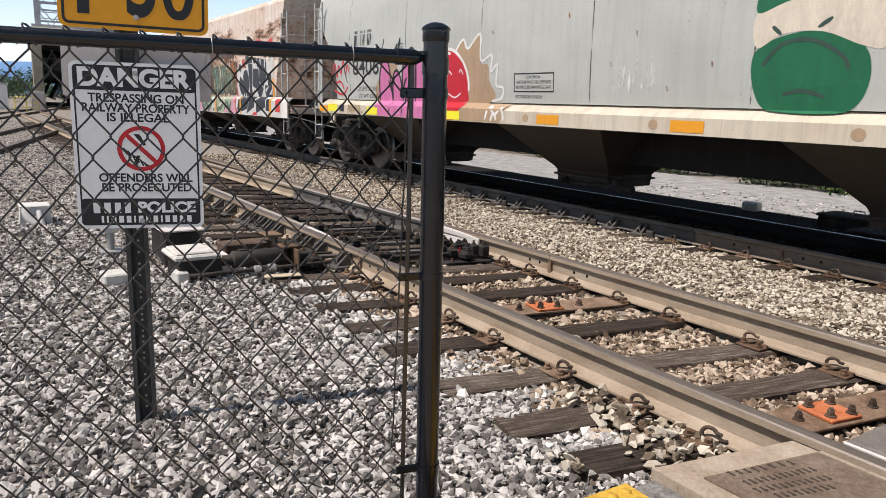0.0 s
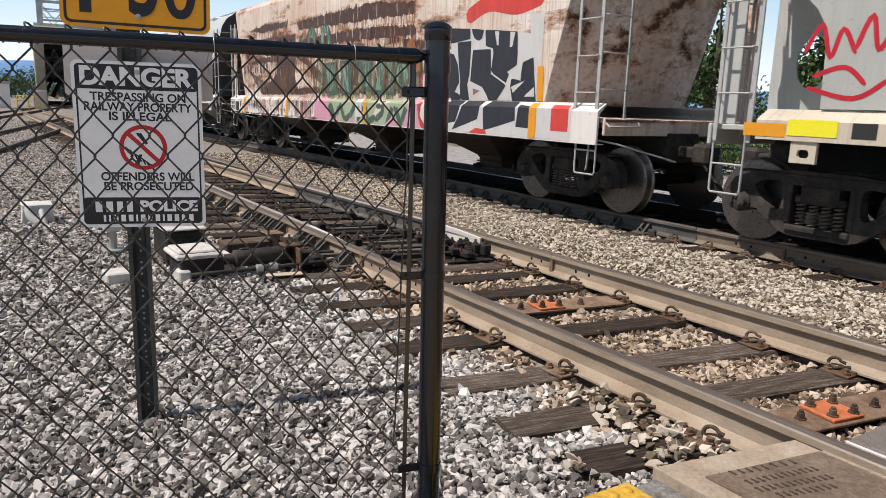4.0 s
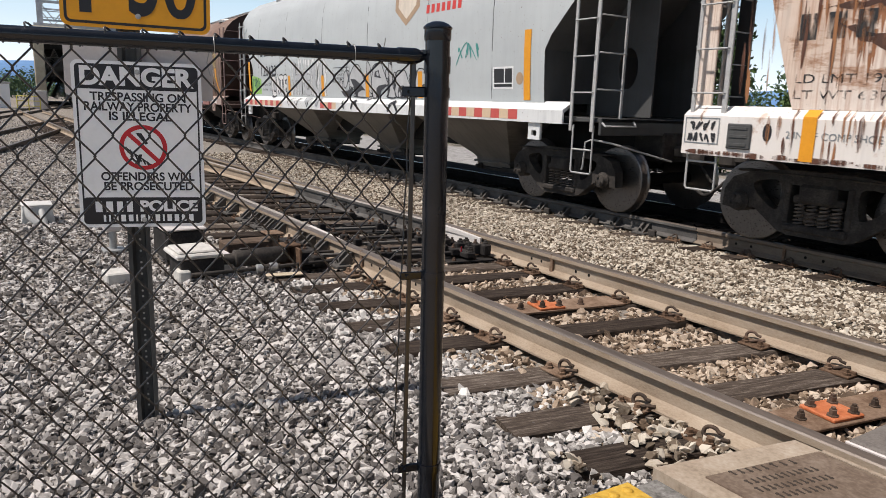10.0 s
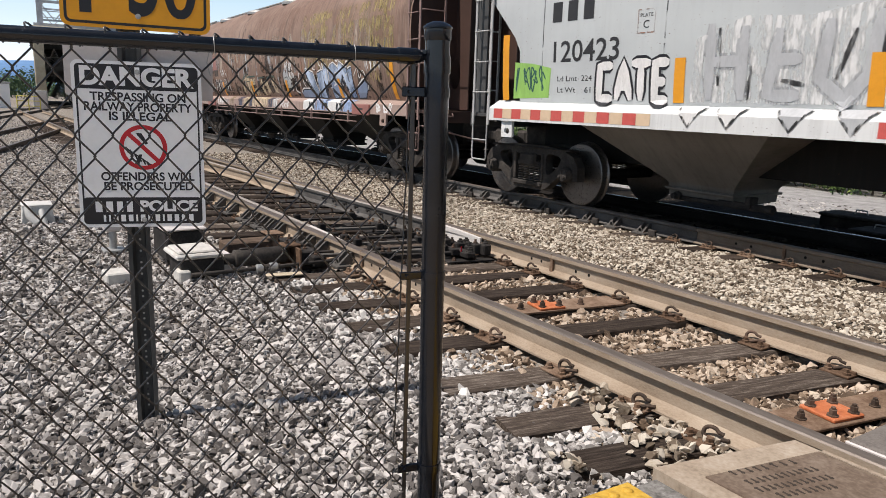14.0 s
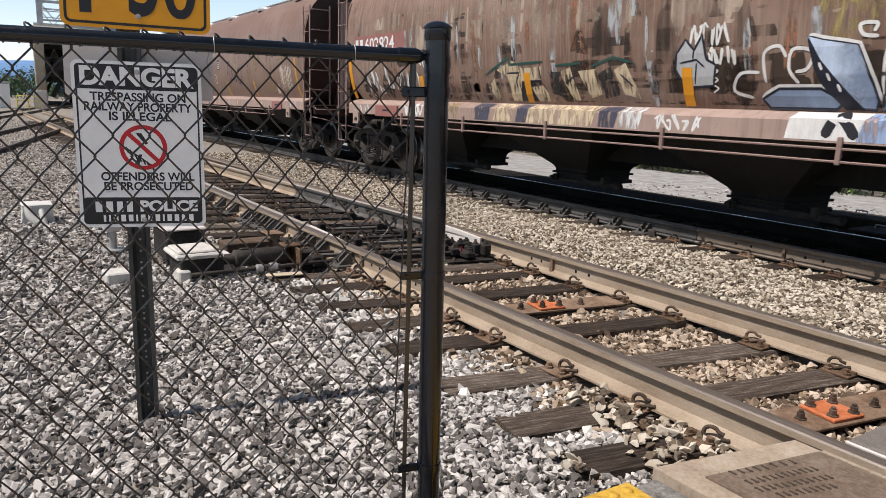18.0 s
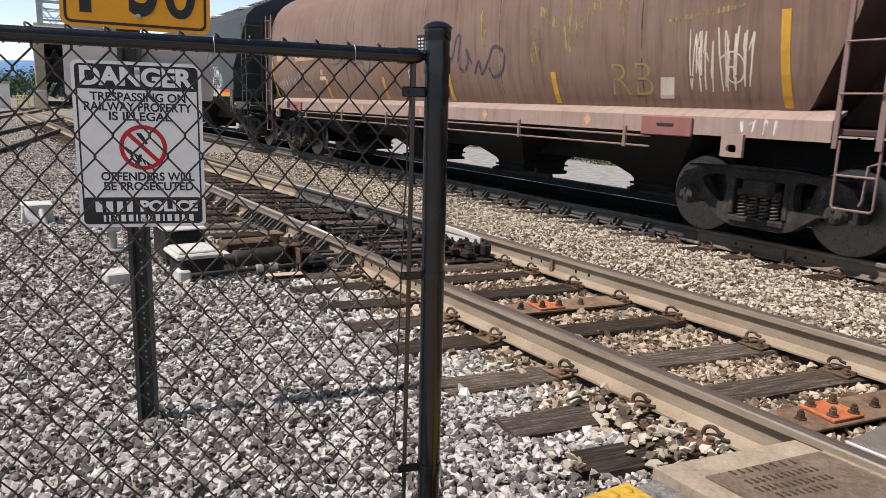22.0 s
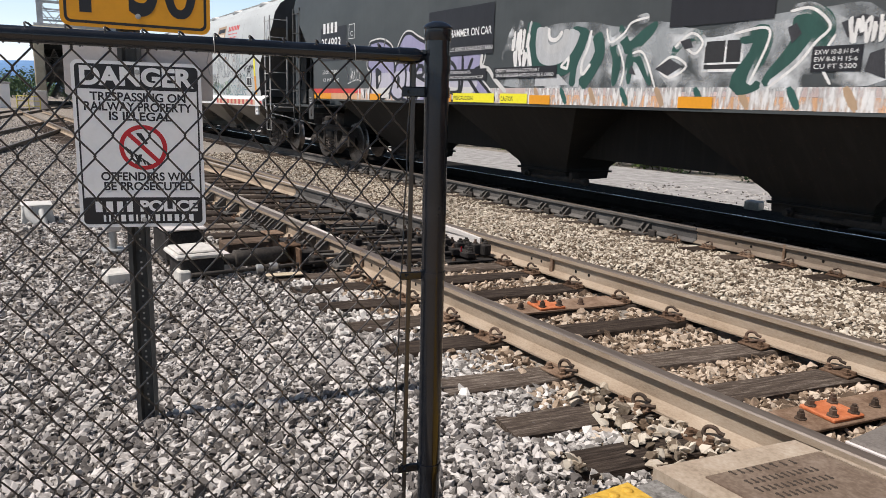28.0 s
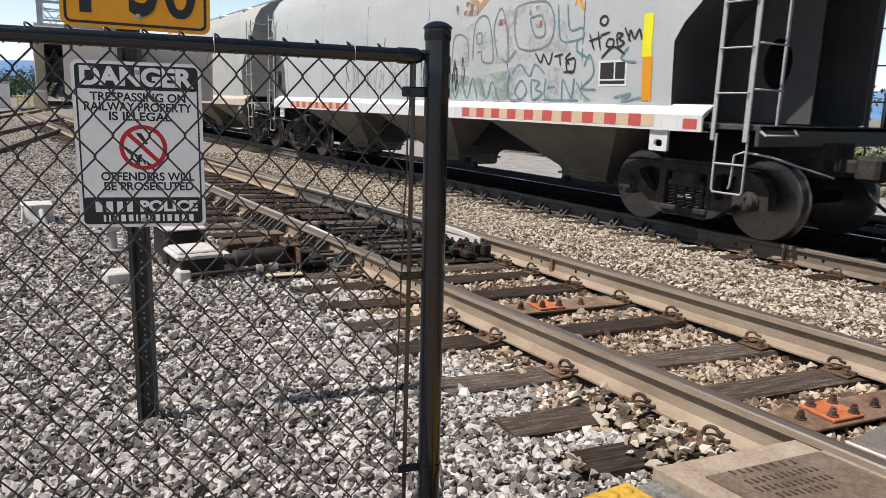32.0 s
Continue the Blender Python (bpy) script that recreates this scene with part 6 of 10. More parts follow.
def tape_row(car, u0, u1, z0, z1, step=0.2):
    n = int((u1 - u0) / step)
    for i in range(n):
        rect(car, u0 + i * step, u0 + (i + 1) * step - 0.004, z0, z1, "tape_red" if i % 2 == 0 else "tape_cream", 0.003)


def info_board(car, u0, u1, z0, z1):
    rect(car, u0, u1, z0, z1, "ink_white", 0.003, "notice")
    k = (u1 - u0) * 0.06
    rect(car, u0 + k, u0 + (u1 - u0) * 0.55, z0 + (z1 - z0) * 0.28, z1 - k, "ink", 0.0042, "notice")
    rect(car, u0 + (u1 - u0) * 0.6, u1 - k, z0 + (z1 - z0) * 0.28, z1 - k, "ink", 0.0042, "notice")
    rect(car, u0 + k, u1 - k, z0 + k, z0 + (z1 - z0) * 0.22, "ink", 0.0042, "notice")


def rust_patch(car, pts, seed, d=0.0016):
    """A field of bare rust with a ragged edge and runs below it."""
    rng = random.Random(seed)
    out = []
    for i, p in enumerate(pts):
        q = pts[(i + 1) % len(pts)]
        n = max(2, int(math.hypot(q[0] - p[0], q[1] - p[1]) / 0.07))
        for k in range(n):
            t = k / n
            out.append((p[0] + (q[0] - p[0]) * t + rng.uniform(-0.035, 0.035), p[1] + (q[1] - p[1]) * t + rng.uniform(-0.03, 0.03)))
    g = Geo()
    for u, z in out:
        if rng.random() < 0.8:
            h = rng.uniform(0.1, 0.42)
            w = rng.uniform(0.012, 0.035)
            g.add([car.put(u - w, z + 0.04, d * 0.8), car.put(u + w, z + 0.04, d * 0.8), car.put(u + 0.3 * w, max(1.5, z - h), d * 0.8)], [(0, 1, 2)])
    tagged(lay(car, g, "s_rusty", "rust_run", "thin orange-brown rust runs"), kind="stuff")
    return poly(car, out, "p_rusty", d, "rust_patch", "bare dark brown rust with ragged edges")


def outlined(car, pts, fill, edge, w=0.02, d=0.004, smooth=False, halo=None):
    """A painted shape with a line round it."""
    lp = curve_loop(pts, 5) if smooth else list(pts)
    if halo:
        low = min(q[1] for q in lp) + 0.04
        runs, run = [], []
        for q in lp + [lp[0]]:
            if q[1] > low:
                run.append(q)
            elif run:
                runs.append(run)
                run = []
        for q in runs + [run]:
            if len(q) > 1:
                stroke(car, q, w + 0.03, halo, d - 0.0012, False)
    poly(car, lp, fill, d)
    stroke(car, lp + [lp[0]], w, edge, d + 0.0012, False)


def paint_c1():
    c = c1
    stencil(c, "840627", -14.04, -12.23, 1.97, 0.33, bold=0.006, label="large black car number")
    marks(c, -13.98, -13.14, 2.56, 0.3, "s_black", (1, 1.2, 1.3), "faded black bars")
    stencil(c, "LD LMT 222100", -13.83, -12.95, 1.66, 0.085)
    stencil(c, "LT WT 63900", -13.79, -12.92, 1.51, 0.085)
    frame_box(c, -12.15, -11.88, 2.22, 2.52, 0.015, "ink")
    stencil(c, "PLATE", -12.1, -11.93, 2.42, 0.045)
    stencil(c, "C", -12.06, -11.97, 2.27, 0.1)
    frame_box(c, -8.54, -7.65, 1.64, 1.91, 0.016, "ink")
    stencil(c, "CAUTION", -8.25, -7.95, 1.83, 0.045)
    stencil(c, "HATCH MUST BE OPENED", -8.48, -7.71, 1.76, 0.045)
    stencil(c, "BEFORE DISCHARGING LOAD", -8.48, -7.71, 1.69, 0.045)
    stencil(c, "EXTERIOR FINISH", -8.5, -7.9, 1.55, 0.05)
    seams(c, (-14.2, -11.8, -9.4, -6.95, -4.6, -2.2))
    for k, (u, z) in enumerate(((-9.1, 2.5), (-8.2, 2.2), (-6.6, 1.95), (-6.2, 2.3), (-5.1, 1.9), (-5.7, 1.65), (-7.4, 2.6))):
        stroke(c, [(u, z + 0.07), (u + 0.015, z)], 0.016, "s_rust", 0.002, label="rust chip", name="rust_chip")
    # red tag by the ladder
    for pts in ([(-15.1, 2.0), (-14.95, 2.25), (-14.85, 1.95), (-14.75, 2.2), (-14.62, 1.98)], [(-14.62, 2.02), (-14.5, 2.3), (-14.42, 2.0), (-14.3, 2.2), (-14.25, 2.05)],
                [(-15.0, 1.78), (-14.7, 1.86), (-14.5, 1.7)], [(-15.05, 1.68), (-14.6, 1.58), (-14.3, 1.75)]):
        stroke(c, pts, 0.022, "p_red", 0.0035)
    # tan ground with white edge behind the letters
    poly(c, [(-12.9, 1.47), (-12.95, 1.8), (-12.6, 2.1), (-12.35, 2.35), (-12.1, 2.1), (-11.9, 1.6)], "p_tan", 0.0028, smooth=True)
    poly(c, [(-10.1, 1.47), (-10.2, 2.2), (-9.9, 2.45), (-9.75, 2.3), (-9.45, 2.5), (-9.4, 2.1), (-9.2, 2.05), (-9.15, 1.8), (-9.0, 1.6), (-9.2, 1.47)], "p_tan", 0.0028, smooth=True)
    stroke(c, [(-10.2, 2.2), (-9.9, 2.47), (-9.75, 2.32), (-9.42, 2.53), (-9.38, 2.12), (-9.1, 2.2), (-9.12, 1.95), (-8.95, 2.05), (-8.98, 1.75), (-8.8, 1.7), (-8.85, 1.55), (-9.1, 1.5)], 0.02, "p_white", 0.004)
    # pink rounded letters
    for pts in ([(-12.83, 1.47), (-12.8, 2.0), (-12.6, 2.28), (-12.42, 2.1), (-12.3, 1.47)], [(-12.3, 1.47), (-12.25, 1.95), (-12.08, 2.02), (-11.95, 1.8), (-11.9, 1.47)],
                [(-11.9, 1.47), (-11.9, 2.0), (-11.75, 2.32), (-11.5, 2.4), (-11.4, 2.0), (-11.45, 1.47)], [(-11.45, 1.47), (-11.4, 2.1), (-11.15, 2.3), (-10.85, 2.0), (-10.7, 1.6), (-10.6, 1.47)]):
        poly(c, pts, "p_pink", 0.0042, smooth=True)
        stroke(c, pts, 0.024, "p_black", 0.0056)
    for pts in ([(-12.45, 1.85), (-12.3, 1.62)], [(-11.65, 1.9), (-11.62, 1.65)], [(-11.95, 1.62), (-11.75, 1.9)], [(-12.25, 2.35), (-12.1, 2.5)], [(-12.05, 2.45), (-12.0, 2.62)]):
        stroke(c, pts, 0.03, "p_black", 0.0058, False)
    # red ball with a white rim
    ball = [(-10.25 + 0.5 * math.cos(a) - 0.12 * math.sin(a), 1.82 + 0.5 * math.sin(a)) for a in np.linspace(-0.75, math.pi + 0.75, 14)]
    poly(c, [(p[0], max(1.475, p[1])) for p in ball], "p_red", 0.0046, smooth=True, label="red rounded shape with a white rim")
    stroke(c, [(p[0] * 1.0 + 0.02, p[1] + 0.02) for p in ball[1:10]], 0.026, "p_white", 0.0052)
    stroke(c, [(-10.7, 2.2), (-10.45, 2.28), (-10.25, 2.26)], 0.022, "p_white", 0.006)
    for pts in ([(-10.35, 1.62), (-10.15, 1.55), (-9.95, 1.62)], [(-10.35, 1.9), (-10.3, 1.98), (-10.22, 1.92)], [(-10.0, 1.94), (-9.95, 2.0), (-9.88, 1.92)]):
        stroke(c, pts, 0.012, "p_white", 0.006)
    poly(c, [(-12.85, 1.18), (-10.65, 1.18), (-10.5, 1.465), (-12.85, 1.465)], "p_pink", 0.003)
    for u in (-12.2, -11.7, -11.3):
        stroke(c, [(u, 1.45), (u - 0.06, 1.2)], 0.018, "p_black", 0.0042, False)
    poly(c, [(-10.62, 1.18), (-9.95, 1.18), (-9.75, 1.465), (-10.48, 1.465)], "p_red", 0.003)
    poly(c, [(-9.92, 1.18), (-8.7, 1.18), (-8.6, 1.465), (-9.72, 1.465)], "p_tan", 0.0026)
    for pts in ([(-9.1, 1.22), (-9.0, 1.42), (-8.85, 1.3), (-8.7, 1.4), (-8.62, 1.22)], [(-8.95, 1.2), (-8.88, 1.32), (-8.8, 1.22)]):
        stroke(c, pts, 0.022, "p_white", 0.004)
    for u0, u1, z0, z1 in ((-15.12, -14.63, 1.22, 1.375), (-13.2, -12.72, 1.19, 1.33), (-10.25, -9.8, 1.19, 1.33)):
        rect(c, u0, u1, z0, z1, "tape_yellow", 0.0055, label="bright yellow reflector")
    for u0 in (-15.6, -7.85, -5.5, -3.1):
        rect(c, u0, u0 + 0.46, 1.2, 1.33, "tape_orange", 0.004, label="orange reflector")
    for u in (-8.1, -5.75, -3.4):
        poly(c, [(u + 0.07 * math.cos(a), 1.27 + 0.06 * math.sin(a)) for a in np.linspace(0, 6.28, 13)[:-1]], "p_tan", 0.003, "spot")
    rect(c, -14.5, -14.28, 1.22, 1.36, "ink", 0.003, "notice")
    poly(c, [(-14.1, 1.2), (-13.3, 1.2), (-13.3, 1.375), (-14.1, 1.375)], "s_ochre", 0.0032)
    # green shape with a cream band
    poly(c, [(-4.62, 1.85), (-4.5, 1.52), (-4.25, 1.45), (-3.7, 1.45), (-3.5, 1.55), (-3.42, 1.8), (-3.5, 2.05), (-3.8, 2.2), (-4.2, 2.2), (-4.55, 2.08)], "p_green", 0.003, smooth=True, label="green painted shape under a cream band")
    poly(c, [(-4.58, 2.08), (-4.3, 2.2), (-3.9, 2.2), (-3.5, 2.05), (-3.3, 2.05), (-3.1, 2.4), (-3.6, 2.5), (-4.2, 2.52), (-4.6, 2.42)], "p_cream", 0.0036, smooth=True)
    poly(c, [(-4.6, 2.42), (-4.2, 2.52), (-3.62, 2.48), (-3.6, 2.75), (-4.0, 2.85), (-4.5, 2.75)], "p_green", 0.0042, smooth=True)
    for pts in ([(-4.42, 2.28), (-4.32, 2.2)], [(-3.95, 2.24), (-3.82, 2.32)], [(-4.25, 1.62), (-4.05, 1.66), (-3.82, 1.6)], [(-4.5, 1.9), (-4.3, 2.1), (-4.0, 2.13), (-3.7, 1.98), (-3.62, 1.85)]):
        stroke(c, pts, 0.02, "p_dark_teal", 0.0052)
    scribble(c, -6.6, -5.9, 1.6, 2.1, "s_white", 5, 3, 0.014)


def paint_c2():
    c = c2
    rng = random.Random(12)
    marks(c, -32.71, -32.0, 2.12, 0.24, "s_black", (1, 1, 1), "faded black bars")
    marks(c, -31.75, -30.6, 2.12, 0.24, "s_black", (1, 1, 1, 1, 1), "faded black bars")
    stencil(c, "LD LMT 199", -32.7, -31.8, 1.72, 0.085, "s_black")
    stencil(c, "LT WT 637", -32.7, -31.8, 1.57, 0.085, "s_black")
    scribble(c, -31.5, -30.95, 1.6, 1.95, "s_grey", 3, 3, 0.018)
    for pts in ([(-28.0, 2.85), (-28.35, 2.7), (-28.05, 2.6), (-28.35, 2.45)],):
        stroke(c, pts, 0.06, "s_teal", 0.003)
    for u in (-27.45, -26.6):
        ring = [(u + 0.2 * math.cos(a), 2.75 + 0.27 * math.sin(a)) for a in np.linspace(0, 6.28, 12)]
        letter(c, [ring], 0.07, "s_teal", "p_dark_teal", 0.03)
    for i, pts in enumerate(([(-32.3, 2.62), (-31.9, 2.95), (-30.0, 3.05), (-28.5, 3.0), (-28.5, 2.75), (-30.0, 2.72), (-31.8, 2.68)],
                             [(-32.5, 2.40), (-31.5, 2.5), (-29.8, 2.55), (-29.7, 2.40), (-31.2, 2.36)],
                             [(-32.35, 2.25), (-31.9, 2.12), (-31.2, 1.95), (-30.5, 1.85), (-29.7, 2.1), (-29.7, 1.54), (-31.15, 1.53), (-31.6, 1.8)],
                             [(-29.8, 2.95), (-28.5, 3.0), (-28.4, 2.4), (-28.6, 2.0), (-28.3, 1.55), (-29.8, 1.53), (-29.9, 2.1)],
                             [(-28.5, 2.75), (-27.8, 2.42), (-27.2, 2.15), (-26.7, 2.0), (-26.7, 1.7), (-27.2, 1.9), (-27.7, 2.2), (-28.5, 2.45)],
                             [(-31.0, 1.68), (-28.2, 1.7), (-25.5, 1.72), (-22.7, 1.68), (-22.6, 1.58), (-31.2, 1.54)],
                             [(-28.2, 2.85), (-25.0, 2.9), (-22.6, 2.8), (-22.5, 2.62), (-25.5, 2.66), (-28.2, 2.7)],
                             [(-28.4, 3.3), (-24.0, 3.35), (-22.6, 3.2), (-22.6, 3.0), (-26.0, 3.05), (-28.3, 3.1)],
                             [(-26.2, 2.55), (-24.9, 2.5), (-24.9, 1.75), (-25.3, 1.72), (-25.6, 2.3)],
                             [(-23.0, 2.6), (-22.2, 2.5), (-22.3, 2.1), (-22.0, 1.53), (-22.8, 1.53), (-22.7, 2.1)],
                             [(-32.2, 3.3), (-30.5, 3.4), (-29.0, 3.35), (-29.1, 3.22), (-31.0, 3.2)])):
        rust_patch(c, pts, 200 + i, 0.0014 + 0.00008 * i)
    poly(c, [(-27.0, 2.35), (-25.0, 2.42), (-24.0, 2.5), (-22.75, 2.3), (-22.7, 1.55), (-26.9, 1.52)], "olive_wash", 0.0038, smooth=True)
    # teal block letters with dark shades, worn through
    for dark, light in (([(-26.85, 2.25), (-25.95, 2.27), (-25.85, 2.0), (-25.95, 1.55), (-26.45, 1.52), (-26.7, 1.75)], [(-26.6, 2.18), (-26.05, 2.2), (-26.1, 1.65), (-26.4, 1.62)]),
                        ([(-25.8, 2.28), (-25.2, 2.24), (-25.22, 1.55), (-25.75, 1.53)], [(-25.68, 2.2), (-25.32, 2.18), (-25.32, 1.62), (-25.62, 1.62)]),
                        ([(-25.0, 2.42), (-24.25, 2.42), (-24.28, 1.65), (-24.75, 1.6), (-24.7, 2.05), (-25.0, 2.05)], [(-24.78, 2.33), (-24.35, 2.34), (-24.4, 1.72), (-24.62, 1.72), (-24.6, 2.15), (-24.78, 2.15)]),
                        ([(-24.25, 1.55), (-23.95, 2.45), (-23.42, 2.45), (-23.72, 1.55)], [(-24.1, 1.65), (-23.85, 2.38), (-23.6, 2.38), (-23.85, 1.65)]),
                        ([(-23.7, 2.32), (-23.32, 2.32), (-23.28, 1.55), (-23.62, 1.55)], [(-23.6, 2.25), (-23.42, 2.25), (-23.38, 1.62), (-23.54, 1.62)])):
        poly(c, dark, "teal_shade", 0.0042)
        poly(c, light, "s_teal", 0.0056)
    poly(c, [(-23.02 + 0.3 * math.cos(a), 1.92 + 0.3 * math.sin(a)) for a in np.linspace(0, 6.28, 15)[:-1]], "teal_shade", 0.0046, smooth=True)
    poly(c, [(-23.0 + 0.22 * math.cos(a), 1.93 + 0.23 * math.sin(a)) for a in np.linspace(0, 6.28, 15)[:-1]], "s_teal", 0.006, smooth=True)
    poly(c, [(-22.95, 1.52), (-22.72, 1.72), (-22.68, 1.52)], "p_dark_teal", 0.005)
    outlined(c, [(-22.85, 2.5), (-22.6, 2.58), (-22.52, 2.3), (-22.4, 2.45), (-22.34, 2.0), (-22.65, 1.98), (-22.72, 2.25)], "p_copper", "s_rusty", 0.015, 0.004)
    # dark blue-black letters on white
    poly(c, [(-22.27, 1.5), (-22.33, 1.86), (-22.09, 2.16), (-22.17, 1.79), (-22.0, 1.51), (-21.76, 1.5)], "brick_red", 0.0028)
    poly(c, [(-21.72, 2.56), (-21.46, 2.58), (-21.41, 2.33), (-21.69, 2.34)], "brick_red", 0.0037)
    poly(c, [(-22.16, 1.5), (-22.25, 1.79), (-22.13, 2.34), (-21.87, 2.52), (-21.67, 2.31), (-21.33, 2.32), (-21.33, 2.66), (-19.19, 2.44), (-19.12, 2.15), (-19.23, 2.06), (-19.1, 1.9), (-19.05, 1.5)], "bone", 0.0034)
    outlined(c, [(-22.06, 1.82), (-21.93, 2.08), (-21.61, 1.93), (-21.64, 2.05), (-21.57, 2.18), (-21.41, 2.26), (-21.24, 2.22), (-21.12, 2.06), (-21.06, 1.78), (-21.14, 1.62), (-21.01, 1.53), (-21.04, 1.5), (-21.49, 1.5), (-21.54, 1.62), (-21.69, 1.5), (-21.91, 1.62)], "p_slate", "p_slate", 0.01, 0.0048)
    outlined(c, [(-22.05, 2.33), (-22.0, 2.43), (-21.88, 2.44), (-21.81, 2.35), (-21.82, 2.2), (-21.95, 2.24)], "p_slate", "p_slate", 0.01, 0.00485)
    outlined(c, [(-21.13, 2.41), (-20.75, 2.41), (-20.76, 2.13), (-20.78, 1.89), (-20.83, 1.74), (-20.77, 1.5), (-20.97, 1.5), (-21.05, 1.59), (-21.02, 1.78), (-21.08, 2.09)], "p_slate", "p_slate", 0.01, 0.0049)
    outlined(c, [(-20.68, 2.27), (-20.21, 2.26), (-20.19, 1.99), (-20.19, 1.89), (-19.89, 1.76), (-19.8, 1.72), (-20.02, 1.51), (-20.22, 1.5), (-20.29, 1.6), (-20.4, 1.71), (-20.73, 1.8)], "p_slate", "p_slate", 0.01, 0.00495)
    outlined(c, [(-20.36, 2.56), (-19.56, 2.48), (-19.54, 2.17), (-19.55, 2.02), (-19.79, 1.92), (-19.73, 1.88), (-19.79, 1.77), (-20.1, 1.9), (-20.17, 1.95), (-20.12, 2.21), (-20.15, 2.29), (-20.33, 2.33)], "p_slate", "p_slate", 0.01, 0.005)
    outlined(c, [(-19.65, 1.81), (-19.43, 1.78), (-19.41, 1.96), (-19.39, 2.04), (-19.17, 2.1), (-19.08, 1.5), (-19.62, 1.5), (-19.67, 1.71)], "p_slate", "p_slate", 0.01, 0.00505)
    outlined(c, [(-20.74, 2.6), (-20.41, 2.56), (-20.46, 2.45), (-20.54, 2.42), (-20.66, 2.47)], "p_slate", "p_slate", 0.01, 0.0051)
    outlined(c, [(-21.37, 2.65), (-21.35, 2.42), (-21.19, 2.43), (-20.78, 2.46), (-20.79, 2.6)], "p_slate", "p_slate", 0.01, 0.00515)
    poly(c, [(-20.72, 1.71), (-20.39, 1.64), (-20.69, 1.52)], "bone", 0.0062)
    poly(c, [(-20.12, 2.53), (-20.01, 2.52), (-20.01, 2.32), (-20.05, 2.32)], "bone", 0.00625)
    poly(c, [(-19.61, 2.48), (-19.67, 2.28), (-19.73, 2.28), (-19.73, 2.5)], "bone", 0.0063)
    poly(c, [(-19.35, 1.56), (-19.12, 1.7), (-19.11, 1.56)], "bone", 0.00635)
    poly(c, [(-19.66, 1.7), (-19.33, 1.79), (-19.61, 1.61)], "bone", 0.0064)
    poly(c, [(-21.42, 1.62), (-21.26, 1.46), (-21.41, 1.46)], "bone", 0.00645)
    poly(c, [(-21.19, 1.62), (-21.05, 1.78), (-21.03, 1.58)], "bone", 0.0065)
    poly(c, [(-20.66, 1.68), (-20.46, 1.64), (-20.65, 1.57)], "p_rose", 0.0068)
    rect(c, -19.05, -18.92, 1.5, 1.98, "tape_orange", 0.0065, label="orange upright reflector")
    poly(c, [(-19.19, 2.0), (-18.98, 2.05), (-18.98, 2.7), (-19.3, 2.72)], "bone", 0.0032)
    stroke(c, [(-20.9, 2.78), (-20.3, 2.95), (-19.6, 2.85), (-19.0, 2.95)], 0.12, "p_scarlet", 0.003)
    # rust that has run down over tank and sill
    for mat, n, u0, u1, lo, hi, d in (("run_orange", 120, -33.3, -22.6, 1.52, 2.9, 0.0071), ("run_brown", 150, -33.3, -22.6, 1.52, 3.1, 0.0073)):
        g = Geo()
        for k in range(n):
            u, z = rng.uniform(u0, u1), rng.uniform(lo + 0.3, hi)
            ribbon(g, c, [(u, z), (u + rng.uniform(-0.015, 0.015), max(lo, z - rng.uniform(0.2, 0.7)))], rng.uniform(0.006, 0.024), d + 0.000002 * k, False, True)
        tagged(lay(c, g, mat, "rust_run", "thin streaks of rust that run down"), kind="stuff")
    for mat, n, d in (("run_orange", 170, 0.0071), ("run_brown", 60, 0.0075)):
        g = Geo()
        for k in range(n):
            u, z = rng.triangular(-33.8, -27.0, -27.2), rng.choice((1.478, 1.478, 1.4, 1.2))
            ribbon(g, c, [(u, z), (u + rng.uniform(-0.01, 0.01), max(0.985, z - rng.uniform(0.08, 0.45)))], rng.uniform(0.006, 0.022), d + 0.000002 * k, False, True)
        tagged(lay(c, g, mat, "rust_run", "orange rust runs on the sill"), kind="stuff")
    g = Geo()
    for k in range(60):
        u = rng.uniform(-33.9, -27.0)
        ribbon(g, c, [(u, 0.99), (u + rng.uniform(0.1, 0.4), 0.985 + rng.uniform(0.0, 0.03))], rng.uniform(0.008, 0.03), 0.0078 + 0.000002 * k, False, True)
    tagged(lay(c, g, "run_brown", "rust_edge", "rust along the bottom edge of the sill"), kind="stuff")
    x = -33.17 - c.c
    vent = part("slot_box", fixed(Geo().box(x - 0.14, x + 0.14, -1.625, -1.6, 1.05, 1.31, 0.01).box(x - 0.1, x + 0.1, -1.633, -1.625, 1.08, 1.11, 0.002).box(x - 0.1, x + 0.1, -1.633, -1.625, 1.165, 1.195, 0.002).box(x - 0.1, x + 0.1, -1.633, -1.625, 1.25, 1.28, 0.002).mesh("slot_box", M["ladder_dark"], 30)), c.ob, "dark slotted box on the sill")
    poly(c, [(-32.86 + 0.05 * math.cos(k), 1.235 + 0.09 * math.sin(k)) for k in np.linspace(0, 6.28, 17)[:-1]], "p_black", 0.004, "slot_hole", "dark oval hole")
    stencil(c, "2 IN HF COMP SHOE", -32.66, -31.75, 1.19, 0.07, "s_charcoal", 0.004)
    frame_box(c, -33.86, -33.42, 1.08, 1.36, 0.012, "s_charcoal", 0.004)
    scribble(c, -33.82, -33.46, 1.22, 1.34, "ink", 22, 4, 0.011, 0.0045)
    scribble(c, -33.82, -33.46, 1.1, 1.2, "ink", 23, 5, 0.011, 0.0049)
    scribble(c, -31.75, -31.2, 1.12, 1.38, "ink", 24, 6, 0.011, 0.0045)
    scribble(c, -31.2, -30.85, 1.05, 1.3, "ink", 25, 3, 0.011, 0.0045)
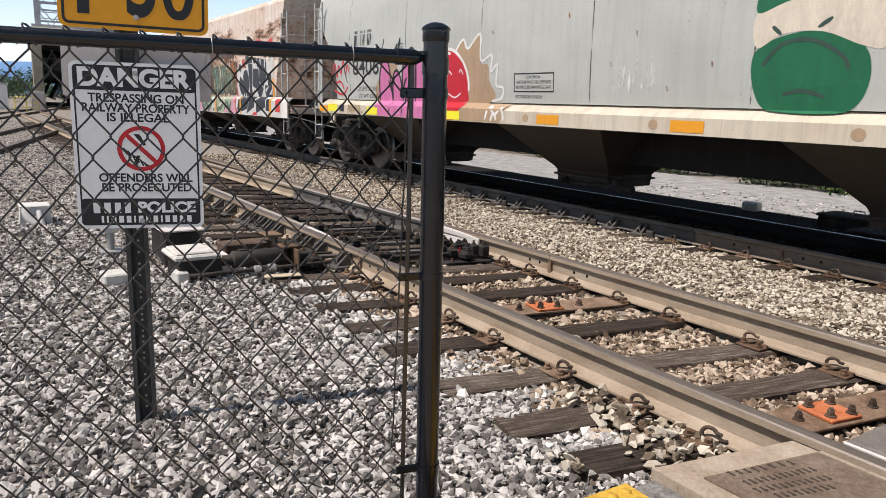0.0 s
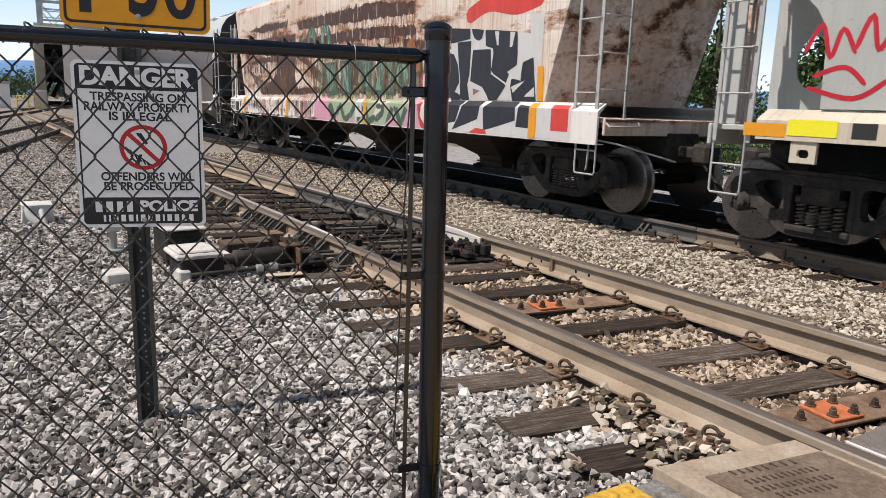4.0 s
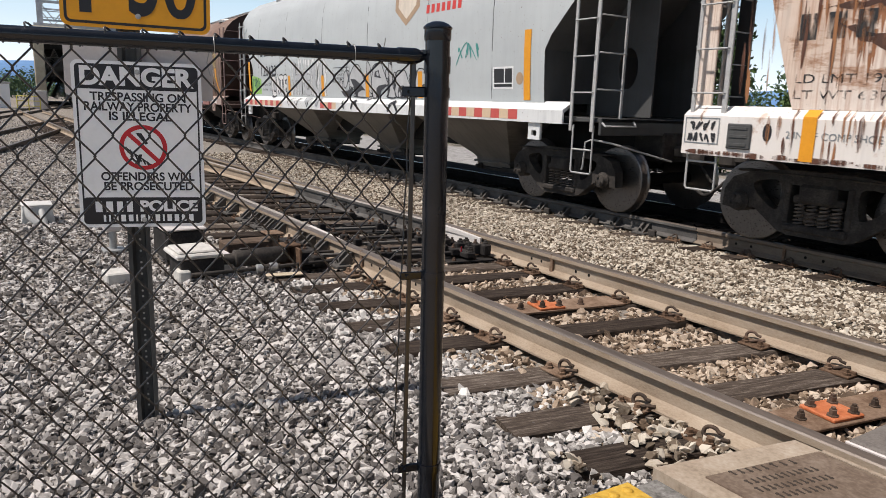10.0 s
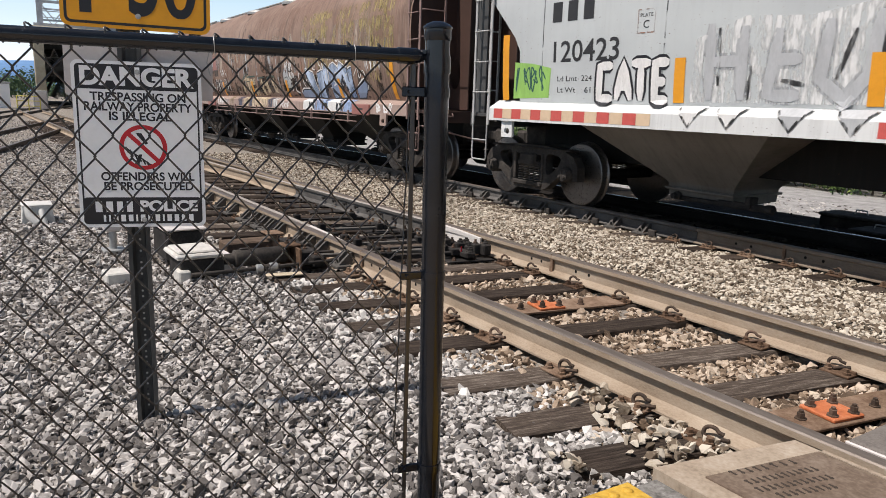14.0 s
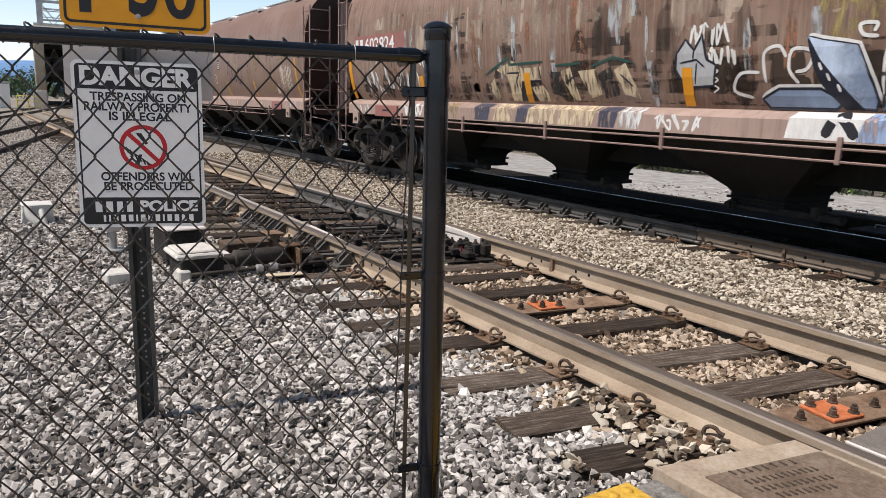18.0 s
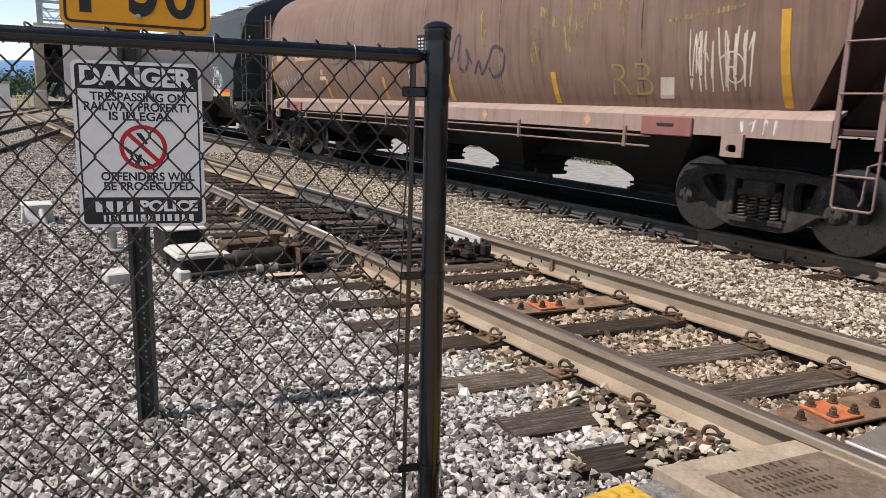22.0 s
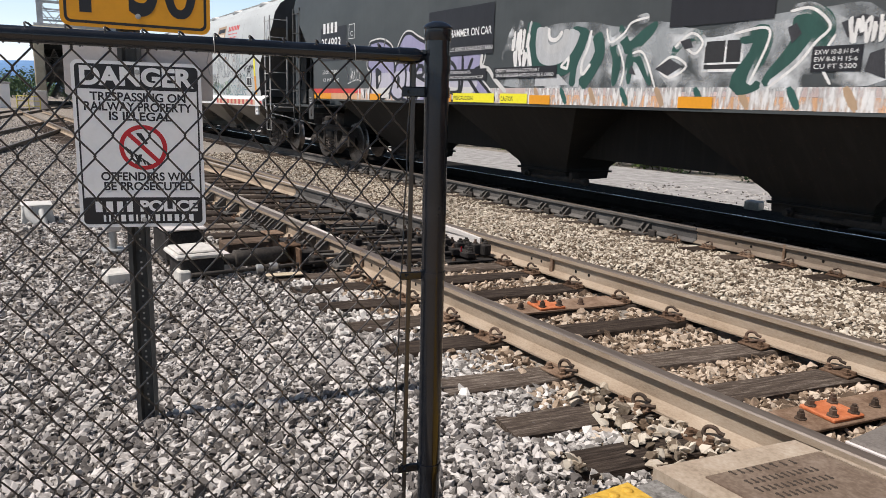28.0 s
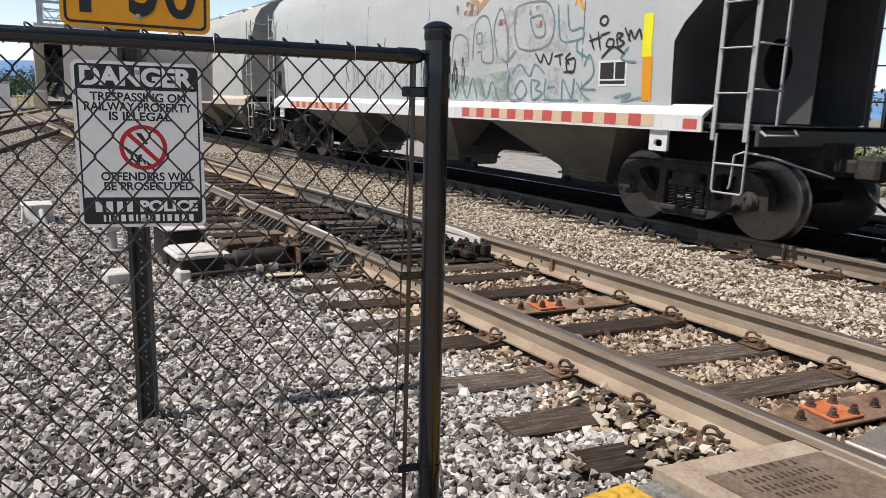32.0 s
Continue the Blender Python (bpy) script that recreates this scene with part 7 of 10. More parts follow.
    # sill: teal W shapes with pink, then black on white
    zlo, zhi = 0.98, 1.47
    poly(c, [(-29.0, zlo), (-22.1, zlo), (-22.2, zhi), (-29.0, zhi)], "s_white", 0.0025)
    poly(c, [(-28.0, zlo), (-27.3, zlo), (-27.6, zhi), (-27.9, zhi)], "p_mauve", 0.0035)
    poly(c, [(-27.1, zlo), (-26.03, zlo), (-26.28, zhi), (-27.0, zhi)], "candy", 0.0035)
    poly(c, [(-26.28, zhi), (-26.0, zlo), (-24.9, zlo), (-24.75, zhi)], "mint", 0.0032)
    poly(c, [(-24.8, zlo), (-22.7, zlo), (-22.55, zhi), (-24.75, zhi)], "mint", 0.00325)
    poly(c, [(-24.05, zlo + 0.12), (-23.75, zhi - 0.02), (-23.35, zhi - 0.03), (-23.6, zlo + 0.2)], "p_cream", 0.0037)
    for k, pts in enumerate(([(-26.26, zhi - 0.03), (-25.98, zlo + 0.03)], [(-26.1, 1.36), (-25.86, zlo + 0.03), (-25.59, 1.36), (-25.36, zlo + 0.04)], [(-25.36, zlo + 0.04), (-25.06, 1.12), (-24.82, 1.36)],
                             [(-24.72, zlo + 0.03), (-24.4, zhi - 0.05), (-24.22, zlo + 0.04), (-23.9, 1.12)], [(-23.86, 1.34), (-23.55, 1.38), (-23.62, 1.2), (-23.9, 1.06)], [(-23.42, zlo + 0.03), (-23.12, zhi - 0.06), (-22.86, zlo + 0.03), (-22.6, zhi - 0.05)])):
        stroke(c, pts, 0.07, "teal_shade", 0.0042 + 0.00005 * k, False)
    for pts in ([(-25.86, zlo), (-25.74, 1.12), (-25.55, zlo)], [(-25.2, zlo), (-25.06, 1.08), (-24.85, zlo)], [(-23.5, zlo), (-23.14, 1.2), (-23.0, zlo)]):
        poly(c, pts, "candy", 0.0046)
    rect(c, -24.82, -24.52, 1.1, zhi, "bone", 0.0047, "graffiti")
    scribble(c, -24.8, -24.55, 1.2, 1.36, "s_rust", 21, 2, 0.014, 0.0056)
    poly(c, [(-22.75, zlo), (-22.55, zhi), (-22.2, zhi), (-22.13, zlo)], "candy", 0.004)
    poly(c, [(-22.26, 1.4), (-22.11, 1.46), (-22.16, 1.2), (-21.91, zlo), (-22.1, zlo), (-22.2, 1.15)], "brick_red", 0.0045)
    poly(c, [(-22.12, 1.2), (-22.0, 1.485), (-18.2, 1.485), (-18.2, zlo), (-21.93, zlo)], "bone", 0.004)
    for k, pts in enumerate(([(-22.0, 1.1), (-21.8, 1.484), (-20.82, 1.484), (-20.99, 1.14), (-21.57, 1.05), (-21.72, zlo + 0.02)], [(-20.76, 1.484), (-20.28, 1.484), (-20.36, 1.2), (-20.75, 1.09), (-21.09, zlo + 0.02), (-20.93, 1.2)],
                             [(-20.22, 1.36), (-20.1, 1.484), (-19.41, 1.484), (-19.4, 1.21), (-19.86, 1.1), (-20.19, 1.03)], [(-19.33, 1.44), (-19.04, 1.42), (-19.07, 1.11), (-19.38, 1.12)])):
        poly(c, pts, "p_slate", 0.0052 + 0.00005 * k)
    poly(c, [(-20.6, zlo), (-20.1, zlo), (-20.15, 1.05), (-20.4, 1.06)], "p_scarlet", 0.0056)
    rect(c, -18.6, -18.25, 1.1, 1.45, "p_scarlet", 0.0055, "graffiti")
    for u0, w in ((-19.08, 0.16), (-21.73, 0.12), (-24.44, 0.14), (-28.95, 0.14), (-32.5, 0.14)):
        rect(c, u0, u0 + w, zlo, 1.47, "tape_orange", 0.0085, label="orange upright reflector")
    for u in (-30.6, -30.1, -29.6):
        for k in range(5):
            a, b = 2 * math.pi * k * 2 / 5, 2 * math.pi * (k + 1) * 2 / 5
            stroke(c, [(u + 0.13 * math.sin(a), 1.2 + 0.13 * math.cos(a)), (u + 0.13 * math.sin(b), 1.2 + 0.13 * math.cos(b))], 0.012, "s_rust", 0.0035, False)
    poly(c, [(-31.1, 1.0), (-30.6, 1.0), (-30.6, 1.42), (-30.8, 1.42)], "p_mauve", 0.003)


def paint_c3():
    c = c3
    marks(c, -48.71, -47.92, 2.55, 0.26, "ink", (1, 1, 1), "black bars")
    stencil(c, "120423", -48.66, -47.44, 2.02, 0.28, bold=0.004, label="large black car number")
    stencil(c, "Ld Lmt  224", -48.57, -47.9, 1.77, 0.075)
    stencil(c, "Lt Wt    61", -48.57, -47.92, 1.62, 0.075)
    frame_box(c, -47.17, -46.9, 2.31, 2.59, 0.013, "s_rust")
    stencil(c, "PLATE", -47.13, -46.94, 2.5, 0.042)
    stencil(c, "C", -47.08, -46.99, 2.37, 0.09)
    seams(c, (-48.9, -46.75, -44.35, -42.0, -39.65, -37.7))
    for u0, z1 in ((-49.8, 2.45), (-46.57, 2.01), (-44.4, 1.98), (-42.09, 1.97), (-39.95, 1.98), (-36.9, 2.5)):
        rect(c, u0, u0 + 0.15, 1.51, z1, "tape_orange", 0.007, label="orange upright reflector")
    poly(c, [(-49.55, 1.53), (-48.75, 1.55), (-48.7, 1.95), (-49.1, 2.02), (-49.5, 2.05)], "p_lime", 0.003)
    scribble(c, -49.5, -48.8, 1.62, 1.98, "p_deep_green", 4, 4, 0.012, 0.0045)
    # white letters with black edge
    for u, st in ((-47.75, [[(0.22, 1.95), (0.0, 1.95), (-0.02, 1.55), (0.22, 1.55)]]), (-47.45, [[(-0.02, 1.53), (0.1, 1.98), (0.22, 1.53)], [(0.02, 1.7), (0.18, 1.7)]]),
                  (-47.12, [[(-0.1, 1.97), (0.2, 1.97)], [(0.05, 1.97), (0.05, 1.53)]]), (-46.85, [[(0.2, 1.97), (0.0, 1.97), (0.0, 1.54), (0.2, 1.54)], [(0.0, 1.75), (0.16, 1.75)]])):
        letter(c, [[(u + a, z) for a, z in s] for s in st], 0.055, "p_white", "p_black", 0.035, smooth=False)
    # tall silver letters with runs
    poly(c, [(-46.35, 1.52), (-46.3, 2.2), (-45.7, 2.4), (-45.0, 2.35), (-44.3, 2.45), (-44.0, 2.2), (-44.1, 1.52)], "s_white", 0.0028)
    for st in ([[(-46.1, 2.35), (-46.1, 1.55)], [(-46.1, 1.95), (-45.7, 1.95)], [(-45.7, 2.3), (-45.7, 1.55)]], [[(-45.3, 2.25), (-45.4, 1.6), (-45.05, 1.6)], [(-45.35, 1.95), (-45.05, 1.95)]], [[(-44.8, 2.3), (-44.85, 1.75), (-44.6, 1.55), (-44.4, 1.8), (-44.35, 2.35)]]):
        letter(c, st, 0.06, "p_silver", "s_grey", 0.03, smooth=False)
    for pts in ([(-46.0, 2.3), (-45.98, 1.7)], [(-45.6, 1.9), (-45.62, 1.55)], [(-45.25, 1.75), (-45.0, 1.7)], [(-44.55, 2.2), (-44.7, 1.75)], [(-44.28, 2.3), (-44.3, 1.9)]):
        stroke(c, pts, 0.025, "s_black", 0.0068, False)
    frame_box(c, -43.72, -42.85, 1.82, 2.14, 0.014, "ink")
    stencil(c, "CAUTION", -43.45, -43.15, 2.04, 0.05)
    stencil(c, "HATCH MUST BE OPEN", -43.66, -42.9, 1.96, 0.05)
    stencil(c, "BEFORE DISCHARGING", -43.66, -42.9, 1.88, 0.05)
    # long silver and black piece
    outlined(c, [(-42.87, 1.65), (-42.86, 1.91), (-42.63, 2.14), (-42.37, 2.15), (-42.16, 1.86), (-41.96, 1.65), (-41.82, 1.52), (-42.65, 1.52), (-42.6, 1.62), (-42.82, 1.72)], "s_pearl", "p_black", 0.011, 0.004, True)
    outlined(c, [(-43.35, 1.84), (-43.27, 1.88), (-43.21, 1.76), (-43.26, 1.69), (-43.35, 1.73)], "s_pearl", "p_black", 0.011, 0.00406, True)
    outlined(c, [(-43.11, 2.02), (-42.89, 2.05), (-42.93, 1.87), (-43.04, 1.71), (-43.15, 1.73)], "s_pearl", "p_black", 0.011, 0.00412, True)
    outlined(c, [(-42.03, 2.16), (-41.88, 2.16), (-41.83, 1.92), (-41.82, 1.52), (-41.96, 1.52)], "s_pearl", "p_black", 0.011, 0.00418, True)
    outlined(c, [(-41.76, 1.98), (-41.74, 2.1), (-41.55, 2.17), (-41.37, 2.16), (-41.3, 2.06), (-41.17, 1.87), (-41.12, 1.75), (-41.48, 1.68), (-41.56, 1.62), (-41.6, 1.52), (-41.77, 1.52), (-41.81, 1.85)], "s_pearl", "p_black", 0.011, 0.00424, True)
    outlined(c, [(-41.2, 2.0), (-41.14, 2.04), (-41.07, 1.97), (-41.09, 1.87), (-41.17, 1.89)], "s_pearl", "p_black", 0.011, 0.0043, True)
    outlined(c, [(-41.06, 2.14), (-40.99, 2.2), (-40.94, 2.17), (-40.92, 1.84), (-40.9, 1.71), (-40.8, 1.52), (-41.18, 1.52), (-41.07, 1.62), (-41.05, 1.84)], "s_pearl", "p_black", 0.011, 0.00436, True)
    outlined(c, [(-40.9, 1.9), (-40.83, 1.98), (-40.79, 1.96), (-40.81, 1.83), (-40.87, 1.82)], "s_pearl", "p_black", 0.011, 0.00442, True)
    outlined(c, [(-40.78, 1.77), (-40.75, 1.98), (-40.59, 2.01), (-40.42, 2.0), (-40.3, 1.82), (-40.16, 1.68), (-40.15, 1.63), (-40.38, 1.6), (-40.37, 1.52), (-40.76, 1.52), (-40.84, 1.62)], "s_pearl", "p_black", 0.011, 0.00448, True)
    outlined(c, [(-40.27, 1.89), (-40.2, 1.92), (-40.14, 1.71), (-40.23, 1.77)], "s_pearl", "p_black", 0.011, 0.00454, True)
    outlined(c, [(-40.09, 1.65), (-40.08, 1.87), (-39.94, 2.01), (-39.86, 2.03), (-39.71, 2.0), (-39.61, 1.86), (-39.49, 1.81), (-39.43, 1.83), (-39.41, 1.78), (-39.49, 1.73), (-39.85, 1.71), (-39.99, 1.54), (-40.05, 1.52)], "s_pearl", "p_black", 0.011, 0.0046, True)
    outlined(c, [(-39.3, 1.77), (-39.19, 1.88), (-39.13, 1.89), (-39.11, 1.83), (-38.95, 1.85), (-38.94, 1.69), (-39.27, 1.69)], "s_pearl", "p_black", 0.011, 0.00466, True)
    poly(c, [(-43.32, 1.63), (-42.98, 1.64), (-42.66, 1.72), (-42.76, 1.54), (-42.87, 1.51), (-43.15, 1.51)], "p_soot", 0.0064)
    poly(c, [(-42.82, 1.89), (-42.56, 1.87), (-42.3, 1.76), (-42.1, 1.64), (-42.27, 1.65), (-42.45, 1.6), (-42.49, 1.51), (-42.59, 1.51), (-42.66, 1.72)], "p_soot", 0.00645)
    poly(c, [(-41.65, 2.01), (-41.48, 2.04), (-41.44, 1.92), (-41.37, 1.88), (-41.69, 1.91)], "p_soot", 0.0065)
    poly(c, [(-41.6, 1.69), (-41.48, 1.74), (-41.16, 1.77), (-41.27, 1.68), (-41.39, 1.65), (-41.47, 1.51), (-41.64, 1.51)], "p_soot", 0.00655)
    poly(c, [(-41.11, 1.87), (-41.05, 1.91), (-41.03, 1.65), (-41.12, 1.51), (-41.15, 1.51)], "p_soot", 0.0066)
    poly(c, [(-40.91, 1.9), (-40.85, 1.8), (-40.79, 1.77), (-40.86, 1.62)], "p_soot", 0.00665)
    poly(c, [(-40.72, 1.61), (-40.67, 1.72), (-40.49, 1.74), (-40.37, 1.62), (-40.37, 1.51), (-40.71, 1.51)], "p_soot", 0.0067)
    poly(c, [(-39.85, 1.7), (-39.76, 1.76), (-39.43, 1.72), (-39.28, 1.69), (-39.59, 1.67)], "p_soot", 0.00675)
    poly(c, [(-40.03, 1.99), (-39.94, 2.01), (-40.06, 1.74), (-40.09, 1.71)], "p_soot", 0.0068)
    poly(c, [(-39.55, 1.63), (-39.27, 1.67), (-38.93, 1.68), (-38.91, 1.51), (-39.57, 1.51)], "p_soot", 0.00685)
    poly(c, [(-41.0, 2.2), (-40.94, 2.17), (-40.94, 2.11), (-41.03, 2.14)], "p_soot", 0.0069)
    poly(c, [(-40.57, 1.66), (-40.51, 1.69), (-40.45, 1.62), (-40.46, 1.54), (-40.54, 1.54)], "s_pearl", 0.0078, smooth=True)
    poly(c, [(-40.69, 1.58), (-40.65, 1.62), (-40.62, 1.56), (-40.65, 1.51)], "s_pearl", 0.00785, smooth=True)
    poly(c, [(-39.2, 1.61), (-39.04, 1.62), (-39.02, 1.54), (-39.18, 1.51)], "s_pearl", 0.0079, smooth=True)
    poly(c, [(-41.58, 1.99), (-41.51, 2.01), (-41.49, 1.94), (-41.56, 1.93)], "s_pearl", 0.00795, smooth=True)
    for pts in ([(-43.0, 1.42), (-42.9, 1.25)], [(-42.55, 1.25), (-42.4, 1.42), (-42.2, 1.25)], [(-40.9, 1.24), (-40.7, 1.43), (-40.5, 1.24)], [(-39.3, 1.3), (-39.0, 1.42)]):
        stroke(c, pts, 0.035, "p_black", 0.006)
    for u in (-46.4, -45.9, -45.2, -44.6):
        poly(c, [(u, 1.48), (u + 0.35, 1.48), (u + 0.17, 1.23)], "p_white" if u < -45.5 else "p_silver", 0.005)
        stroke(c, [(u, 1.46), (u + 0.17, 1.25), (u + 0.34, 1.46)], 0.015, "s_black", 0.006, False)
    scribble(c, -38.65, -38.05, 2.15, 2.42, "p_sea", 2, 4, 0.014)
    stroke(c, [(-38.7, 2.05), (-38.4, 2.4), (-38.1, 2.12)], 0.01, "p_sea")
    info_board(c, -37.66, -37.15, 1.67, 2.0)
    poly(c, [(-37.0 + 0.085 * math.cos(a), 1.82 + 0.09 * math.sin(a)) for a in np.linspace(0, 6.28, 17)[:-1]], "p_tan", 0.003, "badge", "round tan badge")
    tape_row(c, -49.84, -46.6, 1.235, 1.375, 0.22)
    tape_row(c, -44.2, -43.2, 1.235, 1.375, 0.22)
    tape_row(c, -38.84, -36.7, 1.235, 1.375, 0.22)
    shield(c, -40.85, -39.95, 2.8, 3.6)
    for i, z in enumerate((3.4, 3.18, 2.96)):
        marks(c, -39.7, -38.6 - 0.15 * (i == 1), z, 0.14, "p_scarlet", (1,) * 7, "red lettering bars")


def shield(c, u0, u1, z0, z1):
    um = (u0 + u1) / 2
    poly(c, [(u0, z1), (u1, z1), (u1, z0 + 0.3), (um, z0), (u0, z0 + 0.3)], "p_tan", 0.003, "crest", "tan and brown crest")
    poly(c, [(u0 + 0.12, z1 - 0.25), (u1 - 0.12, z1 - 0.25), (u1 - 0.12, z0 + 0.35), (um, z0 + 0.12), (u0 + 0.12, z0 + 0.35)], "p_cream", 0.0045, "crest")
    rect(c, u0 + 0.08, u1 - 0.08, z1 - 0.2, z1 - 0.08, "p_black", 0.0045, "crest")


def paint_c4():
    c = c4
    rng = random.Random(21)
    rect(c, -67.69, -65.54, 2.29, 2.72, "p_rose", 0.0025, "number_patch", "reddish number patch")
    marks(c, -67.62, -67.28, 2.4, 0.25, "ink_white", (1, 1), "white bars")
    stencil(c, "602824", -67.18, -65.95, 2.4, 0.26, "ink_white", 0.0042, 0.005, "white car number")
    for u, lean in ((-53.42, 0.0), (-55.95, 0.0), (-59.25, 0.0), (-62.1, 0.0), (-65.1, 0.0), (-68.0, 0.12)):
        hi = 2.35 if u in (-53.42, -68.0) else 1.9
        rect(c, u, u + 0.14, 1.48, hi, "tape_orange", 0.0075, label="orange upright reflector")
    # ochre remains of an old emblem
    for k in range(26):
        u = -57.6 + 4.4 * rng.random()
        z0 = rng.uniform(1.7, 2.3)
        stroke(c, [(u, z0), (u + rng.uniform(-0.1, 0.1), z0 + 0.6), (u + rng.uniform(-0.3, 0.3), 3.4)], rng.uniform(0.06, 0.16), "s_ochre", 0.0016 + 0.00006 * k)
    # pale runs
    for k in range(36):
        u, z = rng.uniform(-67.0, -57.5), rng.uniform(2.1, 3.0)
        stroke(c, [(u, z), (u + 0.03, z - rng.uniform(0.3, 0.8))], rng.uniform(0.02, 0.06), "s_rust" if k % 2 else "s_grey", 0.0014 + 0.00005 * k, False)
    # dark and bleached weathering in tall fields
    for u0, u1, z0, z1, mat, d in ((-61.0, -58.2, 1.5, 2.75, "umber", 0.0012), (-59.8, -53.8, 1.5, 2.2, "umber", 0.0013), (-67.3, -61.0, 1.5, 2.05, "umber", 0.0012), (-63.9, -63.5, 1.5, 3.3, "umber", 0.0014),
                                   (-62.6, -62.2, 1.5, 3.2, "umber", 0.0014), (-66.3, -65.6, 1.5, 3.2, "umber", 0.0014), (-66.9, -58.6, 2.2, 3.35, "bleach", 0.0015), (-58.2, -53.9, 2.3, 3.35, "bleach", 0.0015)):
        g = Geo()
        for k in range(int((u1 - u0) * 9) + 3):
            u = rng.uniform(u0, u1)
            ribbon(g, c, [(u, z1 - rng.uniform(0, 0.55) * (z1 - z0)), (u + rng.uniform(-0.03, 0.03), z0 + (rng.uniform(0, 0.4) if mat == "bleach" else 0))], rng.uniform(0.05, 0.2), d + 0.000004 * k, False, True)
        tagged(lay(c, g, mat, "weathering", "dark and bleached streaks of weathering"), kind="stuff")
    # blue letters with dark shade and white rim
    outlined(c, [(-58.26, 1.57), (-58.07, 1.67), (-57.64, 1.67), (-57.42, 1.55), (-57.5, 1.48), (-58.19, 1.48)], "p_blue", "p_navy", 0.013, 0.004, halo="p_white")
    outlined(c, [(-57.77, 2.15), (-57.63, 2.11), (-57.3, 2.05), (-57.16, 1.72), (-57.11, 1.56), (-57.14, 1.48), (-57.31, 1.49), (-57.52, 1.72)], "p_blue", "p_navy", 0.013, 0.00406, halo="p_white")
    outlined(c, [(-57.03, 2.04), (-56.68, 2.1), (-56.72, 1.48), (-57.09, 1.48), (-57.05, 1.62)], "p_blue", "p_navy", 0.013, 0.00412, halo="p_white")
    outlined(c, [(-56.41, 1.99), (-56.44, 1.85), (-56.51, 1.77), (-56.6, 1.77), (-56.66, 1.86), (-56.67, 2.0), (-56.65, 2.13), (-56.58, 2.21), (-56.5, 2.2), (-56.44, 2.11)], "p_blue", "p_navy", 0.013, 0.00418, halo="p_white")
    outlined(c, [(-56.36, 1.84), (-56.36, 2.1), (-56.24, 2.19), (-56.07, 2.23), (-55.89, 2.15), (-55.84, 2.08), (-55.8, 1.94), (-55.89, 1.77), (-55.8, 1.66), (-55.51, 1.48), (-56.33, 1.48), (-56.3, 1.66)], "p_blue", "p_navy", 0.013, 0.00424, halo="p_white")
    outlined(c, [(-55.85, 2.09), (-55.74, 2.24), (-55.48, 2.13), (-55.32, 2.09), (-55.23, 1.74), (-55.21, 1.49), (-55.36, 1.48), (-55.54, 1.85), (-55.63, 2.0), (-55.79, 1.77), (-55.83, 1.88)], "p_blue", "p_navy", 0.013, 0.0043, halo="p_white")
    outlined(c, [(-55.3, 2.09), (-55.14, 2.13), (-55.15, 1.49), (-55.22, 1.49)], "p_blue", "p_navy", 0.013, 0.00436, halo="p_white")
    outlined(c, [(-55.01, 1.68), (-54.61, 1.86), (-54.47, 1.78), (-54.51, 1.66), (-54.72, 1.49), (-55.04, 1.48)], "p_blue", "p_navy", 0.013, 0.00442, halo="p_white")
    poly(c, [(-57.77, 2.15), (-57.63, 2.11), (-57.3, 2.05), (-57.16, 1.72), (-57.11, 1.56), (-57.14, 1.48), (-57.31, 1.49), (-57.52, 1.72)], "sky_blue", 0.0058)
    poly(c, [(-57.03, 2.04), (-56.68, 2.1), (-56.72, 1.48), (-57.09, 1.48), (-57.05, 1.62)], "sky_blue", 0.00585)
    poly(c, [(-56.41, 1.99), (-56.44, 1.85), (-56.51, 1.77), (-56.6, 1.77), (-56.66, 1.86), (-56.67, 2.0), (-56.65, 2.13), (-56.58, 2.21), (-56.5, 2.2), (-56.44, 2.11)], "sky_blue", 0.0059)
    poly(c, [(-56.36, 1.84), (-56.36, 2.1), (-56.24, 2.19), (-56.07, 2.23), (-55.89, 2.15), (-55.84, 2.08), (-55.8, 1.94), (-55.89, 1.77), (-55.8, 1.66), (-55.51, 1.48), (-56.33, 1.48), (-56.3, 1.66)], "sky_blue", 0.00595)
    poly(c, [(-55.85, 2.09), (-55.74, 2.24), (-55.48, 2.13), (-55.32, 2.09), (-55.23, 1.74), (-55.21, 1.49), (-55.36, 1.48), (-55.54, 1.85), (-55.63, 2.0), (-55.79, 1.77), (-55.83, 1.88)], "sky_blue", 0.006)
    poly(c, [(-55.3, 2.09), (-55.14, 2.13), (-55.15, 1.49), (-55.22, 1.49)], "sky_blue", 0.00605)
    poly(c, [(-57.79, 2.16), (-57.64, 1.93), (-57.43, 1.69), (-57.24, 1.48), (-57.42, 1.48), (-57.62, 1.69), (-57.71, 1.86)], "p_navy", 0.0066)
    poly(c, [(-56.68, 1.9), (-56.61, 1.78), (-56.47, 1.74), (-56.29, 1.8), (-56.3, 1.72), (-56.55, 1.7), (-56.67, 1.48), (-56.75, 1.48)], "p_navy", 0.00665)
    poly(c, [(-55.79, 1.76), (-55.63, 2.01), (-55.32, 1.48), (-55.4, 1.48), (-55.57, 1.76), (-55.7, 1.67)], "p_navy", 0.0067)
    poly(c, [(-56.3, 1.72), (-56.18, 1.66), (-55.9, 1.48), (-56.04, 1.48), (-56.28, 1.61)], "p_navy", 0.00675)
    stroke(c, [(-58.21, 1.73), (-58.23, 2.01), (-58.07, 2.08), (-57.99, 1.97)], 0.017, "p_white", 0.0046)
